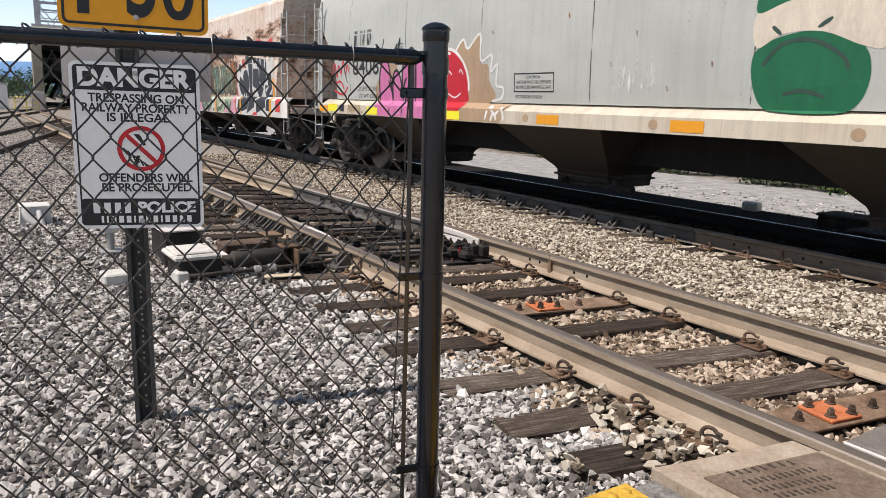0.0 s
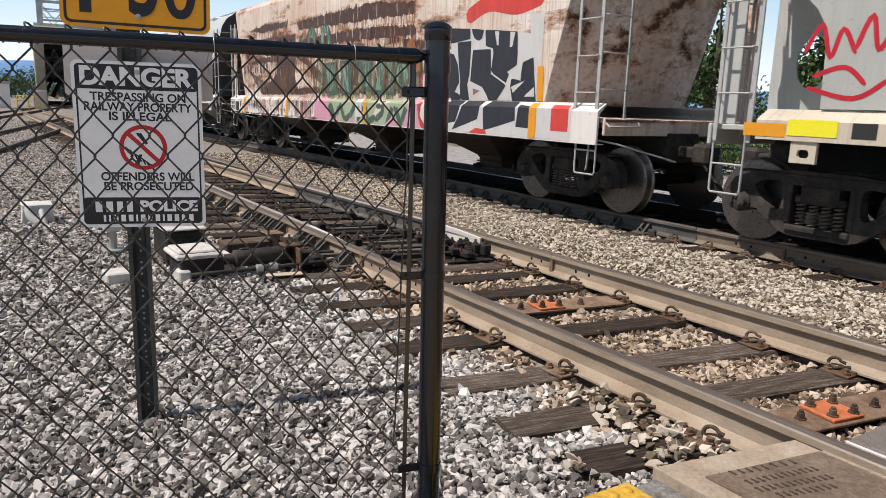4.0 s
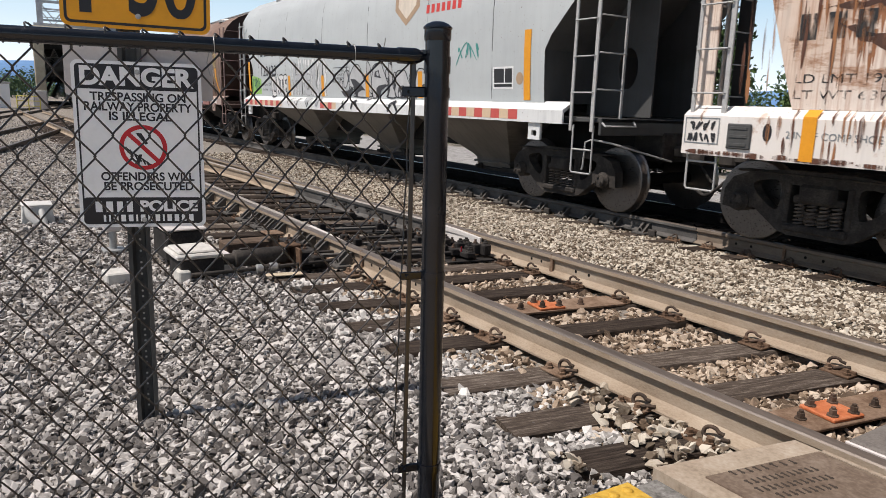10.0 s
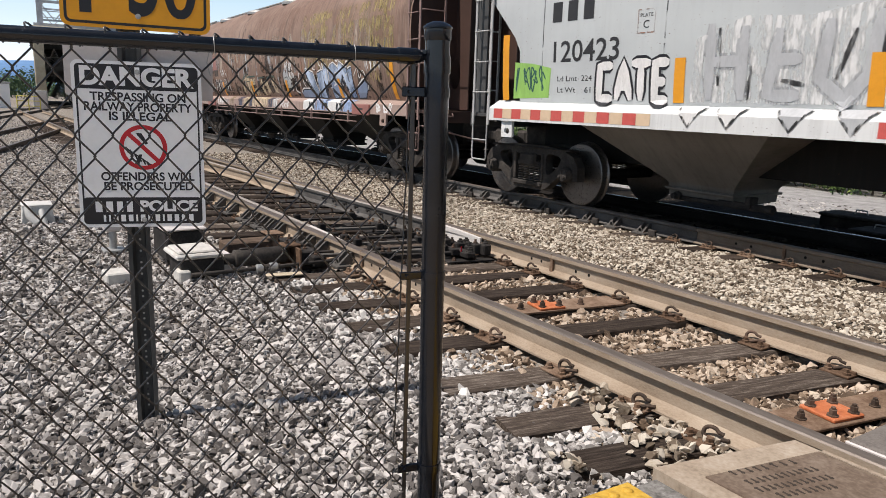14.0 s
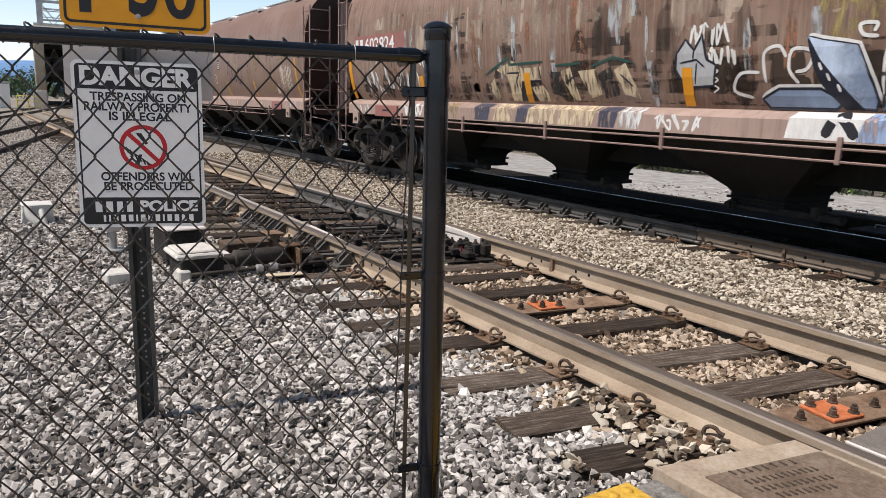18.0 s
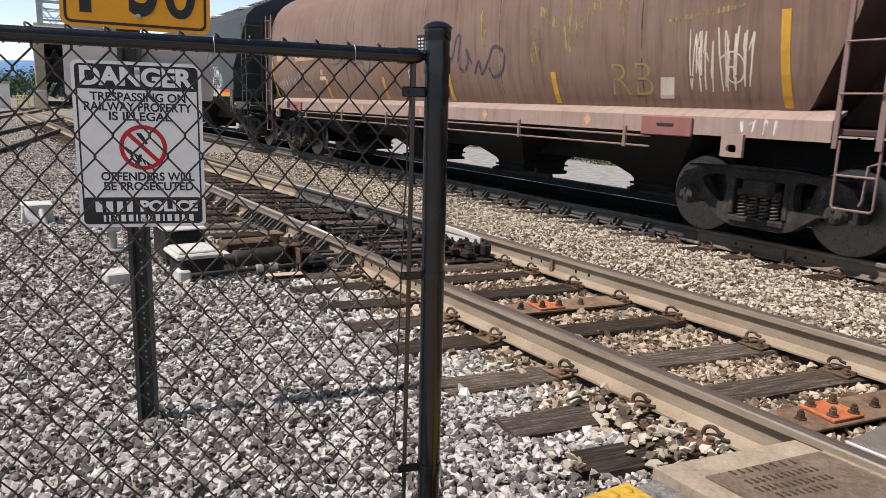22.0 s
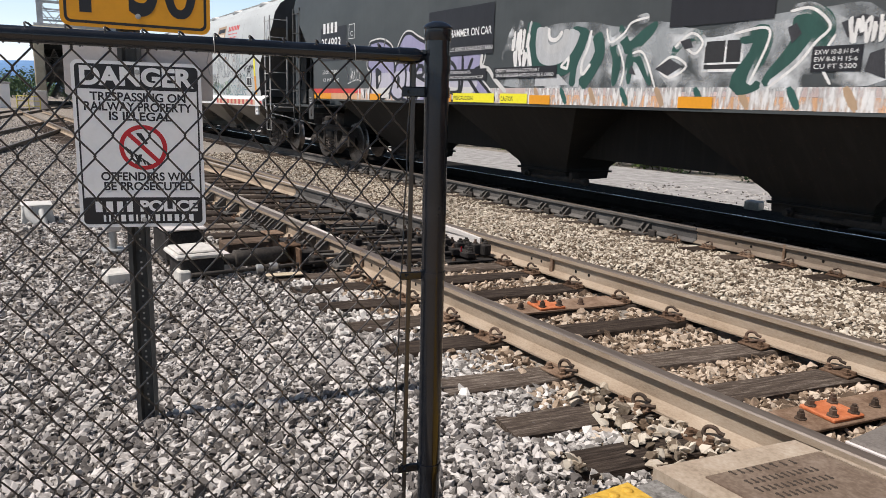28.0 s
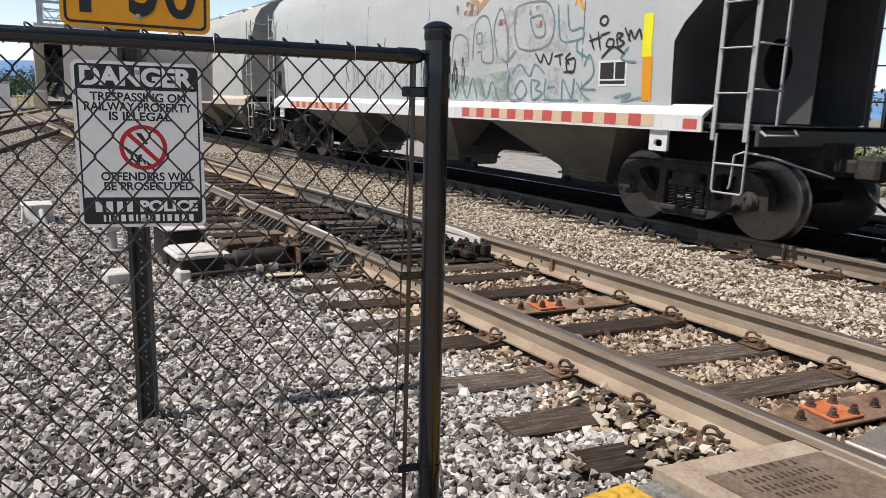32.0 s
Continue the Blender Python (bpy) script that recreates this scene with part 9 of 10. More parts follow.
    stroke(c, [(-92.23, 1.71), (-91.96, 1.94), (-91.85, 2.17), (-91.96, 2.34)], 0.12, "p_dull_green", 0.00468, taper=True)
    stroke(c, [(-91.93, 2.34), (-91.73, 2.32), (-91.65, 2.19), (-91.74, 1.99)], 0.1, "p_dull_green", 0.00474, taper=True)
    stroke(c, [(-94.45, 2.4), (-94.38, 2.23), (-94.16, 2.32), (-94.04, 2.44), (-93.78, 2.48)], 0.055, "pale_mist", 0.0055)
    stroke(c, [(-94.24, 2.19), (-94.12, 1.92), (-94.16, 1.7)], 0.055, "pale_mist", 0.00555)
    stroke(c, [(-94.0, 2.08), (-93.82, 2.07), (-93.61, 1.68)], 0.055, "pale_mist", 0.0056)
    stroke(c, [(-93.59, 1.91), (-93.4, 2.02), (-93.19, 1.91), (-93.41, 1.79), (-93.59, 1.89)], 0.055, "pale_mist", 0.00565)
    stroke(c, [(-93.37, 2.12), (-93.16, 2.26), (-93.0, 2.16), (-93.09, 2.04), (-93.26, 2.14)], 0.055, "pale_mist", 0.0057)
    stroke(c, [(-92.62, 2.22), (-92.27, 2.26), (-92.22, 2.12), (-92.39, 1.71)], 0.055, "pale_mist", 0.00575)
    stroke(c, [(-92.16, 1.68), (-91.89, 1.89), (-91.73, 2.09), (-91.61, 2.23), (-91.8, 2.4), (-92.02, 2.39)], 0.055, "pale_mist", 0.0058)
    stroke(c, [(-91.54, 1.7), (-91.65, 1.91), (-91.55, 2.15)], 0.055, "pale_mist", 0.00585)
    stroke(c, [(-94.45, 2.4), (-94.38, 2.23), (-94.16, 2.32), (-94.04, 2.44), (-93.78, 2.48)], 0.014, "p_white", 0.0065)
    stroke(c, [(-94.24, 2.19), (-94.12, 1.92), (-94.16, 1.7)], 0.014, "p_white", 0.00655)
    stroke(c, [(-94.0, 2.08), (-93.82, 2.07), (-93.61, 1.68)], 0.014, "p_white", 0.0066)
    stroke(c, [(-93.59, 1.91), (-93.4, 2.02), (-93.19, 1.91), (-93.41, 1.79), (-93.59, 1.89)], 0.014, "p_white", 0.00665)
    stroke(c, [(-93.37, 2.12), (-93.16, 2.26), (-93.0, 2.16), (-93.09, 2.04), (-93.26, 2.14)], 0.014, "p_white", 0.0067)
    stroke(c, [(-92.62, 2.22), (-92.27, 2.26), (-92.22, 2.12), (-92.39, 1.71)], 0.014, "p_white", 0.00675)
    stroke(c, [(-92.16, 1.68), (-91.89, 1.89), (-91.73, 2.09), (-91.61, 2.23), (-91.8, 2.4), (-92.02, 2.39)], 0.014, "p_white", 0.0068)
    stroke(c, [(-91.54, 1.7), (-91.65, 1.91), (-91.55, 2.15)], 0.014, "p_white", 0.00685)
    poly(c, [(-93.63, 1.89), (-93.43, 2.0), (-93.24, 1.91), (-93.44, 1.81)], "p_soot", 0.0074)
    poly(c, [(-94.04, 1.85), (-94.0, 1.95), (-93.92, 1.83)], "p_soot", 0.0075)
    poly(c, [(-93.3, 2.18), (-93.17, 2.21), (-93.12, 2.11), (-93.23, 2.09)], "p_soot", 0.00755)
    poly(c, [(-92.03, 2.24), (-91.94, 2.28), (-91.88, 2.18), (-91.97, 2.09)], "p_soot", 0.0076)
    poly(c, [(-91.22, 1.97), (-91.1, 2.01), (-91.06, 1.75), (-91.25, 1.82)], "p_soot", 0.00765)
    poly(c, [(-91.51, 2.25), (-91.32, 2.31), (-91.13, 2.25), (-91.25, 2.14), (-91.44, 2.12)], "p_soot", 0.0077)
    scribble(c, -91.45, -91.1, 2.05, 2.3, "p_white", 71, 5, 0.014, 0.0084)
    rect(c, -93.47, -92.18, 2.34, 3.05, "p_black", 0.009, "notice", "dark patched panel")
    info_board(c, -92.99, -92.49, 1.84, 2.19)
    rect(c, -91.75, -91.28, 1.82, 2.05, "p_black", 0.009, "notice", "black data panel")
    for z, tx in ((1.975, "EXW 10-8 H 8-4"), (1.91, "EW 8-8 H 15-6"), (1.845, "CU FT 5200")):
        stencil(c, tx, -91.72, -91.32, z, 0.045, "ink_white", 0.0102)
    # stripe at the bottom edge
    rect(c, -103.95, -101.4, 1.585, 1.68, "p_scarlet", 0.0024, "stripe", "red upper stripe")
    rect(c, -101.4, -91.0, 1.585, 1.68, "pale_pink_haze", 0.0024, "stripe", "grey sprayed stripe")
    rect(c, -91.0, -89.9, 1.585, 1.68, "p_scarlet", 0.0024, "stripe", "red upper stripe")
    rect(c, -103.95, -89.9, 1.455, 1.583, "p_peach", 0.0024, "stripe", "orange lower stripe")
    for u0, u1 in ((-101.6, -96.6), (-96.0, -91.0)):
        rect(c, u0, u1, 1.455, 1.68, "s_white", 0.0034, "stripe")
    for i in range(9):
        u = -95.8 + 0.55 * i
        stroke(c, [(u, 1.68), (u + 0.12, 1.47)], 0.04, "p_deep_green" if i % 2 else "p_tan", 0.0042, False)
    for u in (-101.2, -100.1, -99.5, -98.8):
        stroke(c, [(u, 1.69), (u - 0.05, 1.48)], 0.025, "p_black", 0.0046, False)
    for u0, u1 in ((-103.89, -102.92), (-100.98, -100.5), (-98.45, -97.95), (-95.9, -95.45), (-93.26, -92.8), (-90.87, -89.9)):
        rect(c, u0, u1, 1.455, 1.58, "tape_orange", 0.0116, label="yellow-orange reflector")
    for u0, u1, tx in ((-97.9, -96.75, "PRECAUCION"), (-96.6, -95.95, "CAUTION")):
        rect(c, u0, u1, 1.46, 1.6, "tape_yellow", 0.0116, "notice", "yellow notice strip")
        stencil(c, tx, u0 + 0.03, u0 + (u1 - u0) * 0.5, 1.49, 0.07, "ink", 0.013)
    # end plates with short white lettering
    for u in (-89.73, -104.05):
        x = u - c.c
        pl = part("lift_plate", fixed(Geo().slab([round_rect(x - 0.15, x + 0.15, 0.97, 1.68, 0.04), round_rect(x - 0.035, x + 0.035, 1.03, 1.2, 0.034)], lambda a, b, d: (a, d, b), -1.585, -1.565).mesh("lift_plate", M["ladder_dark"], 30)), c.ob, "dark lifting plate with a slot")
        for z, tx in ((1.45, "LIFT &"), (1.39, "PULL"), (1.33, "HERE")):
            v, f = text_geo(tx, 0.05, 0.14)
            part("stencil", Geo().add([(x - 0.07 + a, -1.588, z + b) for a, b in v], f).mesh("stencil", M["ink_white"]), pl, "white lettering")
    x = -89.36 - c.c
    bp = part("jack_beam", fixed(Geo().box(x - 0.2, x + 1.1, -1.56, -1.5, 1.08, 1.27, 0.01).mesh("jack_beam", M["ladder_dark"], 30)), c.ob, "dark end beam")
    for z, tx in ((1.19, "JACK"), (1.11, "HERE")):
        v, f = text_geo(tx, 0.08, 0.16)
        part("stencil", Geo().add([(x - 0.12 + a, -1.563, z + b) for a, b in v], f).mesh("stencil", M["ink_white"]), bp, "white lettering")


def paint_c7():
    c = c7
    seams(c, (-120.5, -118.2, -115.9, -113.5, -111.2, -109.6))
    rect(c, -108.57, -108.42, 2.04, 2.53, "tape_yellow", 0.006, label="bright yellow upright reflector")
    rect(c, -108.55, -108.4, 1.53, 2.04, "tape_orange", 0.006, label="orange upright reflector")
    info_board(c, -109.28, -108.8, 1.7, 2.02)
    poly(c, [(-112.87, 1.9), (-112.0, 1.86), (-111.18, 1.92), (-111.14, 1.52), (-112.88, 1.52)], "green_haze", 0.0022, smooth=True)
    poly(c, [(-111.2, 1.95), (-110.6, 2.0), (-109.9, 1.95), (-109.4, 1.8), (-109.3, 1.52), (-111.1, 1.52)], "grey_haze", 0.0024, smooth=True)
    poly(c, [(-112.8, 2.5), (-111.4, 2.8), (-110.2, 2.75), (-109.6, 2.2), (-110.4, 2.1), (-112.7, 2.05)], "grey_haze", 0.0026, smooth=True)
    for k, pts in enumerate(([(-112.71, 2.11), (-112.64, 2.51), (-112.29, 2.46), (-112.24, 2.09)],
                             [(-112.11, 2.12), (-112.05, 2.68), (-111.72, 2.73), (-111.56, 2.12), (-111.84, 2.09), (-111.88, 2.23), (-112.0, 2.23)],
                             [(-112.02, 2.51), (-111.89, 2.52), (-111.87, 2.38), (-111.99, 2.37), (-112.02, 2.51)],
                             [(-111.43, 2.12), (-111.56, 2.56), (-111.39, 2.85), (-111.23, 2.51), (-111.17, 2.09)],
                             [(-111.01, 2.85), (-111.05, 2.55), (-110.9, 2.24), (-110.31, 2.25), (-110.17, 2.54), (-110.32, 2.82), (-110.7, 2.87), (-111.01, 2.83)],
                             [(-110.7, 2.65), (-110.44, 2.66), (-110.36, 2.41), (-110.57, 2.4), (-110.7, 2.65)],
                             [(-111.0, 2.22), (-111.21, 2.06), (-111.33, 2.12)])):
        stroke(c, pts, 0.014, "s_charcoal", 0.004 + 0.00005 * k)
    for k, pts in enumerate(([(-110.11, 2.78), (-110.03, 2.33), (-109.76, 2.29)],
                             [(-109.92, 2.77), (-109.85, 2.44), (-109.63, 2.45), (-109.58, 2.33), (-109.76, 2.29)],
                             [(-109.69, 2.31), (-109.69, 2.16), (-109.45, 2.05)],
                             [(-111.09, 1.89), (-110.89, 2.02), (-110.68, 1.85), (-110.55, 2.01), (-110.33, 1.87)],
                             [(-110.92, 1.77), (-111.01, 1.63), (-110.89, 1.52), (-110.74, 1.63), (-110.83, 1.78), (-110.92, 1.77)],
                             [(-110.63, 1.8), (-110.61, 1.52), (-110.39, 1.61), (-110.54, 1.67), (-110.44, 1.76), (-110.63, 1.8)],
                             [(-110.31, 1.82), (-110.33, 1.55), (-110.08, 1.52)],
                             [(-110.28, 1.69), (-110.12, 1.7)],
                             [(-109.98, 1.53), (-109.95, 1.79), (-109.79, 1.56), (-109.73, 1.81)],
                             [(-111.14, 1.94), (-111.17, 1.54), (-110.81, 1.52)],
                             [(-109.69, 1.76), (-109.54, 1.58), (-109.43, 1.52)],
                             [(-110.39, 1.52), (-110.04, 1.52), (-109.65, 1.52)],
                             [(-109.01, 1.56), (-108.72, 1.61), (-108.88, 1.52), (-108.53, 1.57)],
                             [(-112.75, 1.85), (-112.64, 1.52), (-112.45, 1.82), (-112.29, 1.52), (-112.11, 1.84), (-112.01, 1.52)],
                             [(-109.55, 1.96), (-109.45, 2.1), (-109.37, 1.86), (-109.58, 1.68), (-109.32, 1.66)],
                             [(-108.78, 2.17), (-108.9, 2.03), (-108.65, 1.98)],
                             [(-111.89, 1.81), (-111.74, 1.52), (-111.58, 1.78), (-111.44, 1.52)],
                             [(-112.87, 1.69), (-112.82, 1.52)])):
        stroke(c, pts, 0.014, "p_sea_grey", 0.005 + 0.00005 * k)
    for k, pts in enumerate(([(-110.55, 2.17), (-110.42, 2.03), (-110.37, 2.14), (-110.25, 2.0), (-110.18, 2.16)],
                             [(-110.14, 2.1), (-109.96, 2.13)],
                             [(-110.04, 2.13), (-110.01, 1.98)],
                             [(-109.81, 2.14), (-109.91, 2.07), (-109.83, 1.99)],
                             [(-109.95, 1.89), (-109.75, 1.9)],
                             [(-109.9, 2.04), (-109.73, 2.06), (-109.75, 1.89), (-109.87, 1.91), (-109.9, 2.04)],
                             [(-109.47, 2.36), (-109.37, 2.15)],
                             [(-109.48, 2.27), (-109.26, 2.31)],
                             [(-109.32, 2.38), (-109.26, 2.15)],
                             [(-109.27, 2.33), (-109.11, 2.36)],
                             [(-109.13, 2.28), (-109.16, 2.2), (-109.06, 2.18), (-109.04, 2.26), (-109.13, 2.28)],
                             [(-108.99, 2.34), (-108.96, 2.18), (-108.86, 2.22), (-108.95, 2.27), (-108.89, 2.32), (-108.99, 2.34)],
                             [(-108.87, 2.4), (-108.76, 2.23)],
                             [(-108.79, 2.24), (-108.77, 2.36), (-108.7, 2.26), (-108.63, 2.36), (-108.58, 2.24)],
                             [(-109.28, 2.55), (-109.21, 2.56), (-109.16, 2.51), (-109.2, 2.45), (-109.29, 2.48), (-109.28, 2.55)],
                             [(-109.24, 2.05), (-109.04, 2.18), (-108.84, 2.08)])):
        stroke(c, pts, 0.014, "ink", 0.0064 + 0.00005 * k)
    for k, pts in enumerate(([(-112.63, 3.0), (-112.46, 2.77)],
                             [(-112.35, 3.01), (-112.0, 2.85), (-112.4, 2.86)],
                             [(-111.51, 2.64), (-111.27, 2.65)],
                             [(-110.58, 2.55), (-110.4, 2.56)],
                             [(-110.73, 2.72), (-110.52, 2.78)])):
        stroke(c, pts, 0.045, "s_rust", 0.0072 + 0.00005 * k)
    scribble(c, -113.8, -112.3, 1.6, 2.2, "s_black", 88, 7, 0.014, 0.005)
    scribble(c, -117.0, -114.2, 1.6, 2.2, "s_grey", 89, 9, 0.02, 0.004)
    tape_row(c, -112.2, -108.2, 1.235, 1.375, 0.2)
    tape_row(c, -120.0, -116.4, 1.235, 1.375, 0.2)
    rect(c, -107.79, -107.6, 1.23, 1.34, "tape_red", 0.003)
    shield(c, -112.4, -111.5, 2.85, 3.65)
    for i, z in enumerate((3.45, 3.23, 3.01)):
        marks(c, -111.2, -110.1 - 0.15 * (i == 1), z, 0.14, "p_scarlet", (1,) * 7, "red lettering bars")
    scribble(c, -109.9, -109.6, 2.65, 2.85, "tape_orange", 90, 1, 0.02)


for work in (paint_c1, paint_c2, paint_c3, paint_c4, paint_c5, paint_c6, paint_c7):
    work()
seams(c8, (-136, -133.5, -131, -128.5, -126))

# ---- beyond the train ----
M["road"] = surf("packed_gravel_road", [(0.14, 0.135, 0.13), (0.32, 0.31, 0.3), (0.5, 0.49, 0.475)], 3, 0.95, bump=0.25, fine=60)
# dark soil, blackened further to hold the train's shadow in the colour
M["bed_shade"] = surf("train_shaded_soil", [(0.006, 0.005, 0.005), (0.016, 0.014, 0.012), (0.04, 0.034, 0.03)], 5, 0.95, bump=0.8, fine=40)
M["leaf"] = surf("green_leaves", [(0.04, 0.07, 0.015), (0.11, 0.16, 0.035), (0.2, 0.26, 0.07)], 3, 0.6, bump=0.0, island=0.6)
M["leaf_dark"] = surf("dark_green_leaves", [(0.018, 0.04, 0.012), (0.045, 0.09, 0.022), (0.1, 0.16, 0.045)], 3, 0.65, bump=0.0, island=0.6)
M["bark"] = surf("grey_brown_bark", [(0.05, 0.04, 0.03), (0.1, 0.08, 0.062), (0.16, 0.135, 0.11)], 6, 0.9, bump=0.7, stretch=(4, 4, 0.8))
M["hill"] = surf("hazy_blue_mountain", [(0.1, 0.2, 0.4), (0.14, 0.26, 0.46), (0.18, 0.3, 0.5)], 0.004, 1.0, bump=0.0, fine=0.03)
M["wood_far"] = surf("far_woods", [(0.05, 0.085, 0.05), (0.085, 0.13, 0.07), (0.13, 0.18, 0.095)], 0.3, 1.0, bump=0.0, fine=2.0)
M["bridge_steel"] = surf("pale_grey_bridge_steel", [(0.34, 0.35, 0.37), (0.5, 0.515, 0.535), (0.62, 0.635, 0.65)], 2, 0.7, bump=0.1)
M["bridge_rust"] = surf("rust_brown_bridge_steel", [(0.1, 0.085, 0.075), (0.19, 0.165, 0.145), (0.3, 0.265, 0.235)], 2, 0.8, bump=0.1)
M["bridge_dark"] = surf("dark_bridge_steel", [(0.02, 0.02, 0.02), (0.045, 0.043, 0.04), (0.08, 0.075, 0.07)], 2, 0.8, bump=0.1)
M["pier"] = surf("tan_concrete_pier", [(0.3, 0.26, 0.19), (0.42, 0.37, 0.28), (0.52, 0.47, 0.37)], 1.2, 0.9, bump=0.2)


def leaf_cloud(rng, blobs, n, size, squash=1.0):
    """Leaves set in loose clumps round the centres of blobs (x, y, z, r)."""
    g = Geo()
    for x, y, z, r in blobs:
        for _ in range(n):
            p = rng.normal(size=3)
            p /= np.linalg.norm(p)
            p *= r * rng.uniform(0.45, 1.08)
            q = rng.normal(size=3)
            q /= np.linalg.norm(q)
            w = np.cross(q, rng.normal(size=3))
            w /= np.linalg.norm(w)
            s = size * rng.uniform(0.6, 1.4)
            c = np.array((x, y, z)) + p * (1, 1, squash)
            g.add([c - q * s, c + w * s * 0.55, c + q * s, c - w * s * 0.55], [(0, 1, 2, 3)])
    return g


def bush_mesh(seed, mat):
    rng = np.random.default_rng(seed)
    blobs = [(rng.uniform(-0.9, 0.9), rng.uniform(-0.6, 0.6), rng.uniform(0.2, 0.85), rng.uniform(0.3, 0.55)) for _ in range(11)]
    return leaf_cloud(rng, blobs, 160, 0.052).mesh("leaves", M[mat])


BUSHES = [bush_mesh(i, "leaf" if i % 2 else "leaf_dark") for i in range(4)]
STEMS = fixed(Geo().tube([(0, 0, -0.2), (0.05, 0, 0.7)], [0.03, 0.012], 6).tube([(0.1, 0.1, -0.2), (0.45, 0.2, 0.6)], [0.025, 0.01], 6).tube([(-0.1, 0, -0.2), (-0.5, -0.1, 0.6)], [0.025, 0.01], 6).mesh("stem", M["bark"], 60))


def build_bushes():
    rng = random.Random(17)
    for i in range(52):
        x = -38 + 1.1 * i + rng.uniform(-0.4, 0.4)
        y = 17.6 + rng.uniform(-0.5, 0.8) + 0.03 * abs(x + 10)
        s = rng.uniform(0.8, 1.25)
        b = thing("bush", "leafy green bush at the edge of the gravel road", "bush", pose(x, y, -0.33, 0, 0, rng.uniform(0, 360)) @ Matrix.Diagonal((s, s, s, 1)), "roadside bushes")
        part("leaves", BUSHES[i % 4], b)
        part("stem", STEMS, b)


def tree_mesh(seed, height):
    """Trunk with limbs, and the clumps of leaves that they carry."""
    rng = np.random.default_rng(seed)
    g, blobs = Geo(), []
    g.tube([(0, 0, -0.4), (0.05, 0.02, height * 0.3), (0.0, 0.1, height * 0.6), (0.1, 0.1, height * 0.92)], [0.2, 0.16, 0.1, 0.03], 8)
    for i in range(13):
        z = height * rng.uniform(0.22, 0.85)
        a = rng.uniform(0, 6.28)
        r = height * 0.28 * (1.1 - z / height)
        e = (r * math.cos(a), r * math.sin(a), z + 0.35 * r)
        g.tube([(0, 0, z), (e[0] * 0.5, e[1] * 0.5, z + 0.1 * r), e], [0.07, 0.045, 0.015], 6)
        for k in range(3):
            blobs.append((e[0] * rng.uniform(0.55, 1.15), e[1] * rng.uniform(0.55, 1.15), e[2] + rng.uniform(-0.4, 0.5), rng.uniform(0.45, 0.85)))
    blobs.append((0.1, 0.1, height * 0.92, 0.6))
    return fixed(g.mesh("trunk", M["bark"], 60)), leaf_cloud(rng, blobs, 90, 0.13).mesh("crown", M["leaf" if seed % 2 else "leaf_dark"])


def build_trees():
    kinds = [tree_mesh(40 + i, h) for i, h in enumerate((6.5, 8.0, 7.2))]
    rng = random.Random(23)
    for i in range(22):
        x = -62 + 3.9 * i + rng.uniform(-1.2, 1.2)
        y = 24 + rng.uniform(0, 9)
        s = rng.uniform(0.75, 1.15)
        t = thing("tree", "broadleaf tree behind the gravel road", "tree", pose(x, y, -0.3, 0, 0, rng.uniform(0, 360)) @ Matrix.Diagonal((s, s, s, 1)), "trees behind the road")
        part("trunk", kinds[i % 3][0], t)
        part("crown", kinds[i % 3][1], t)


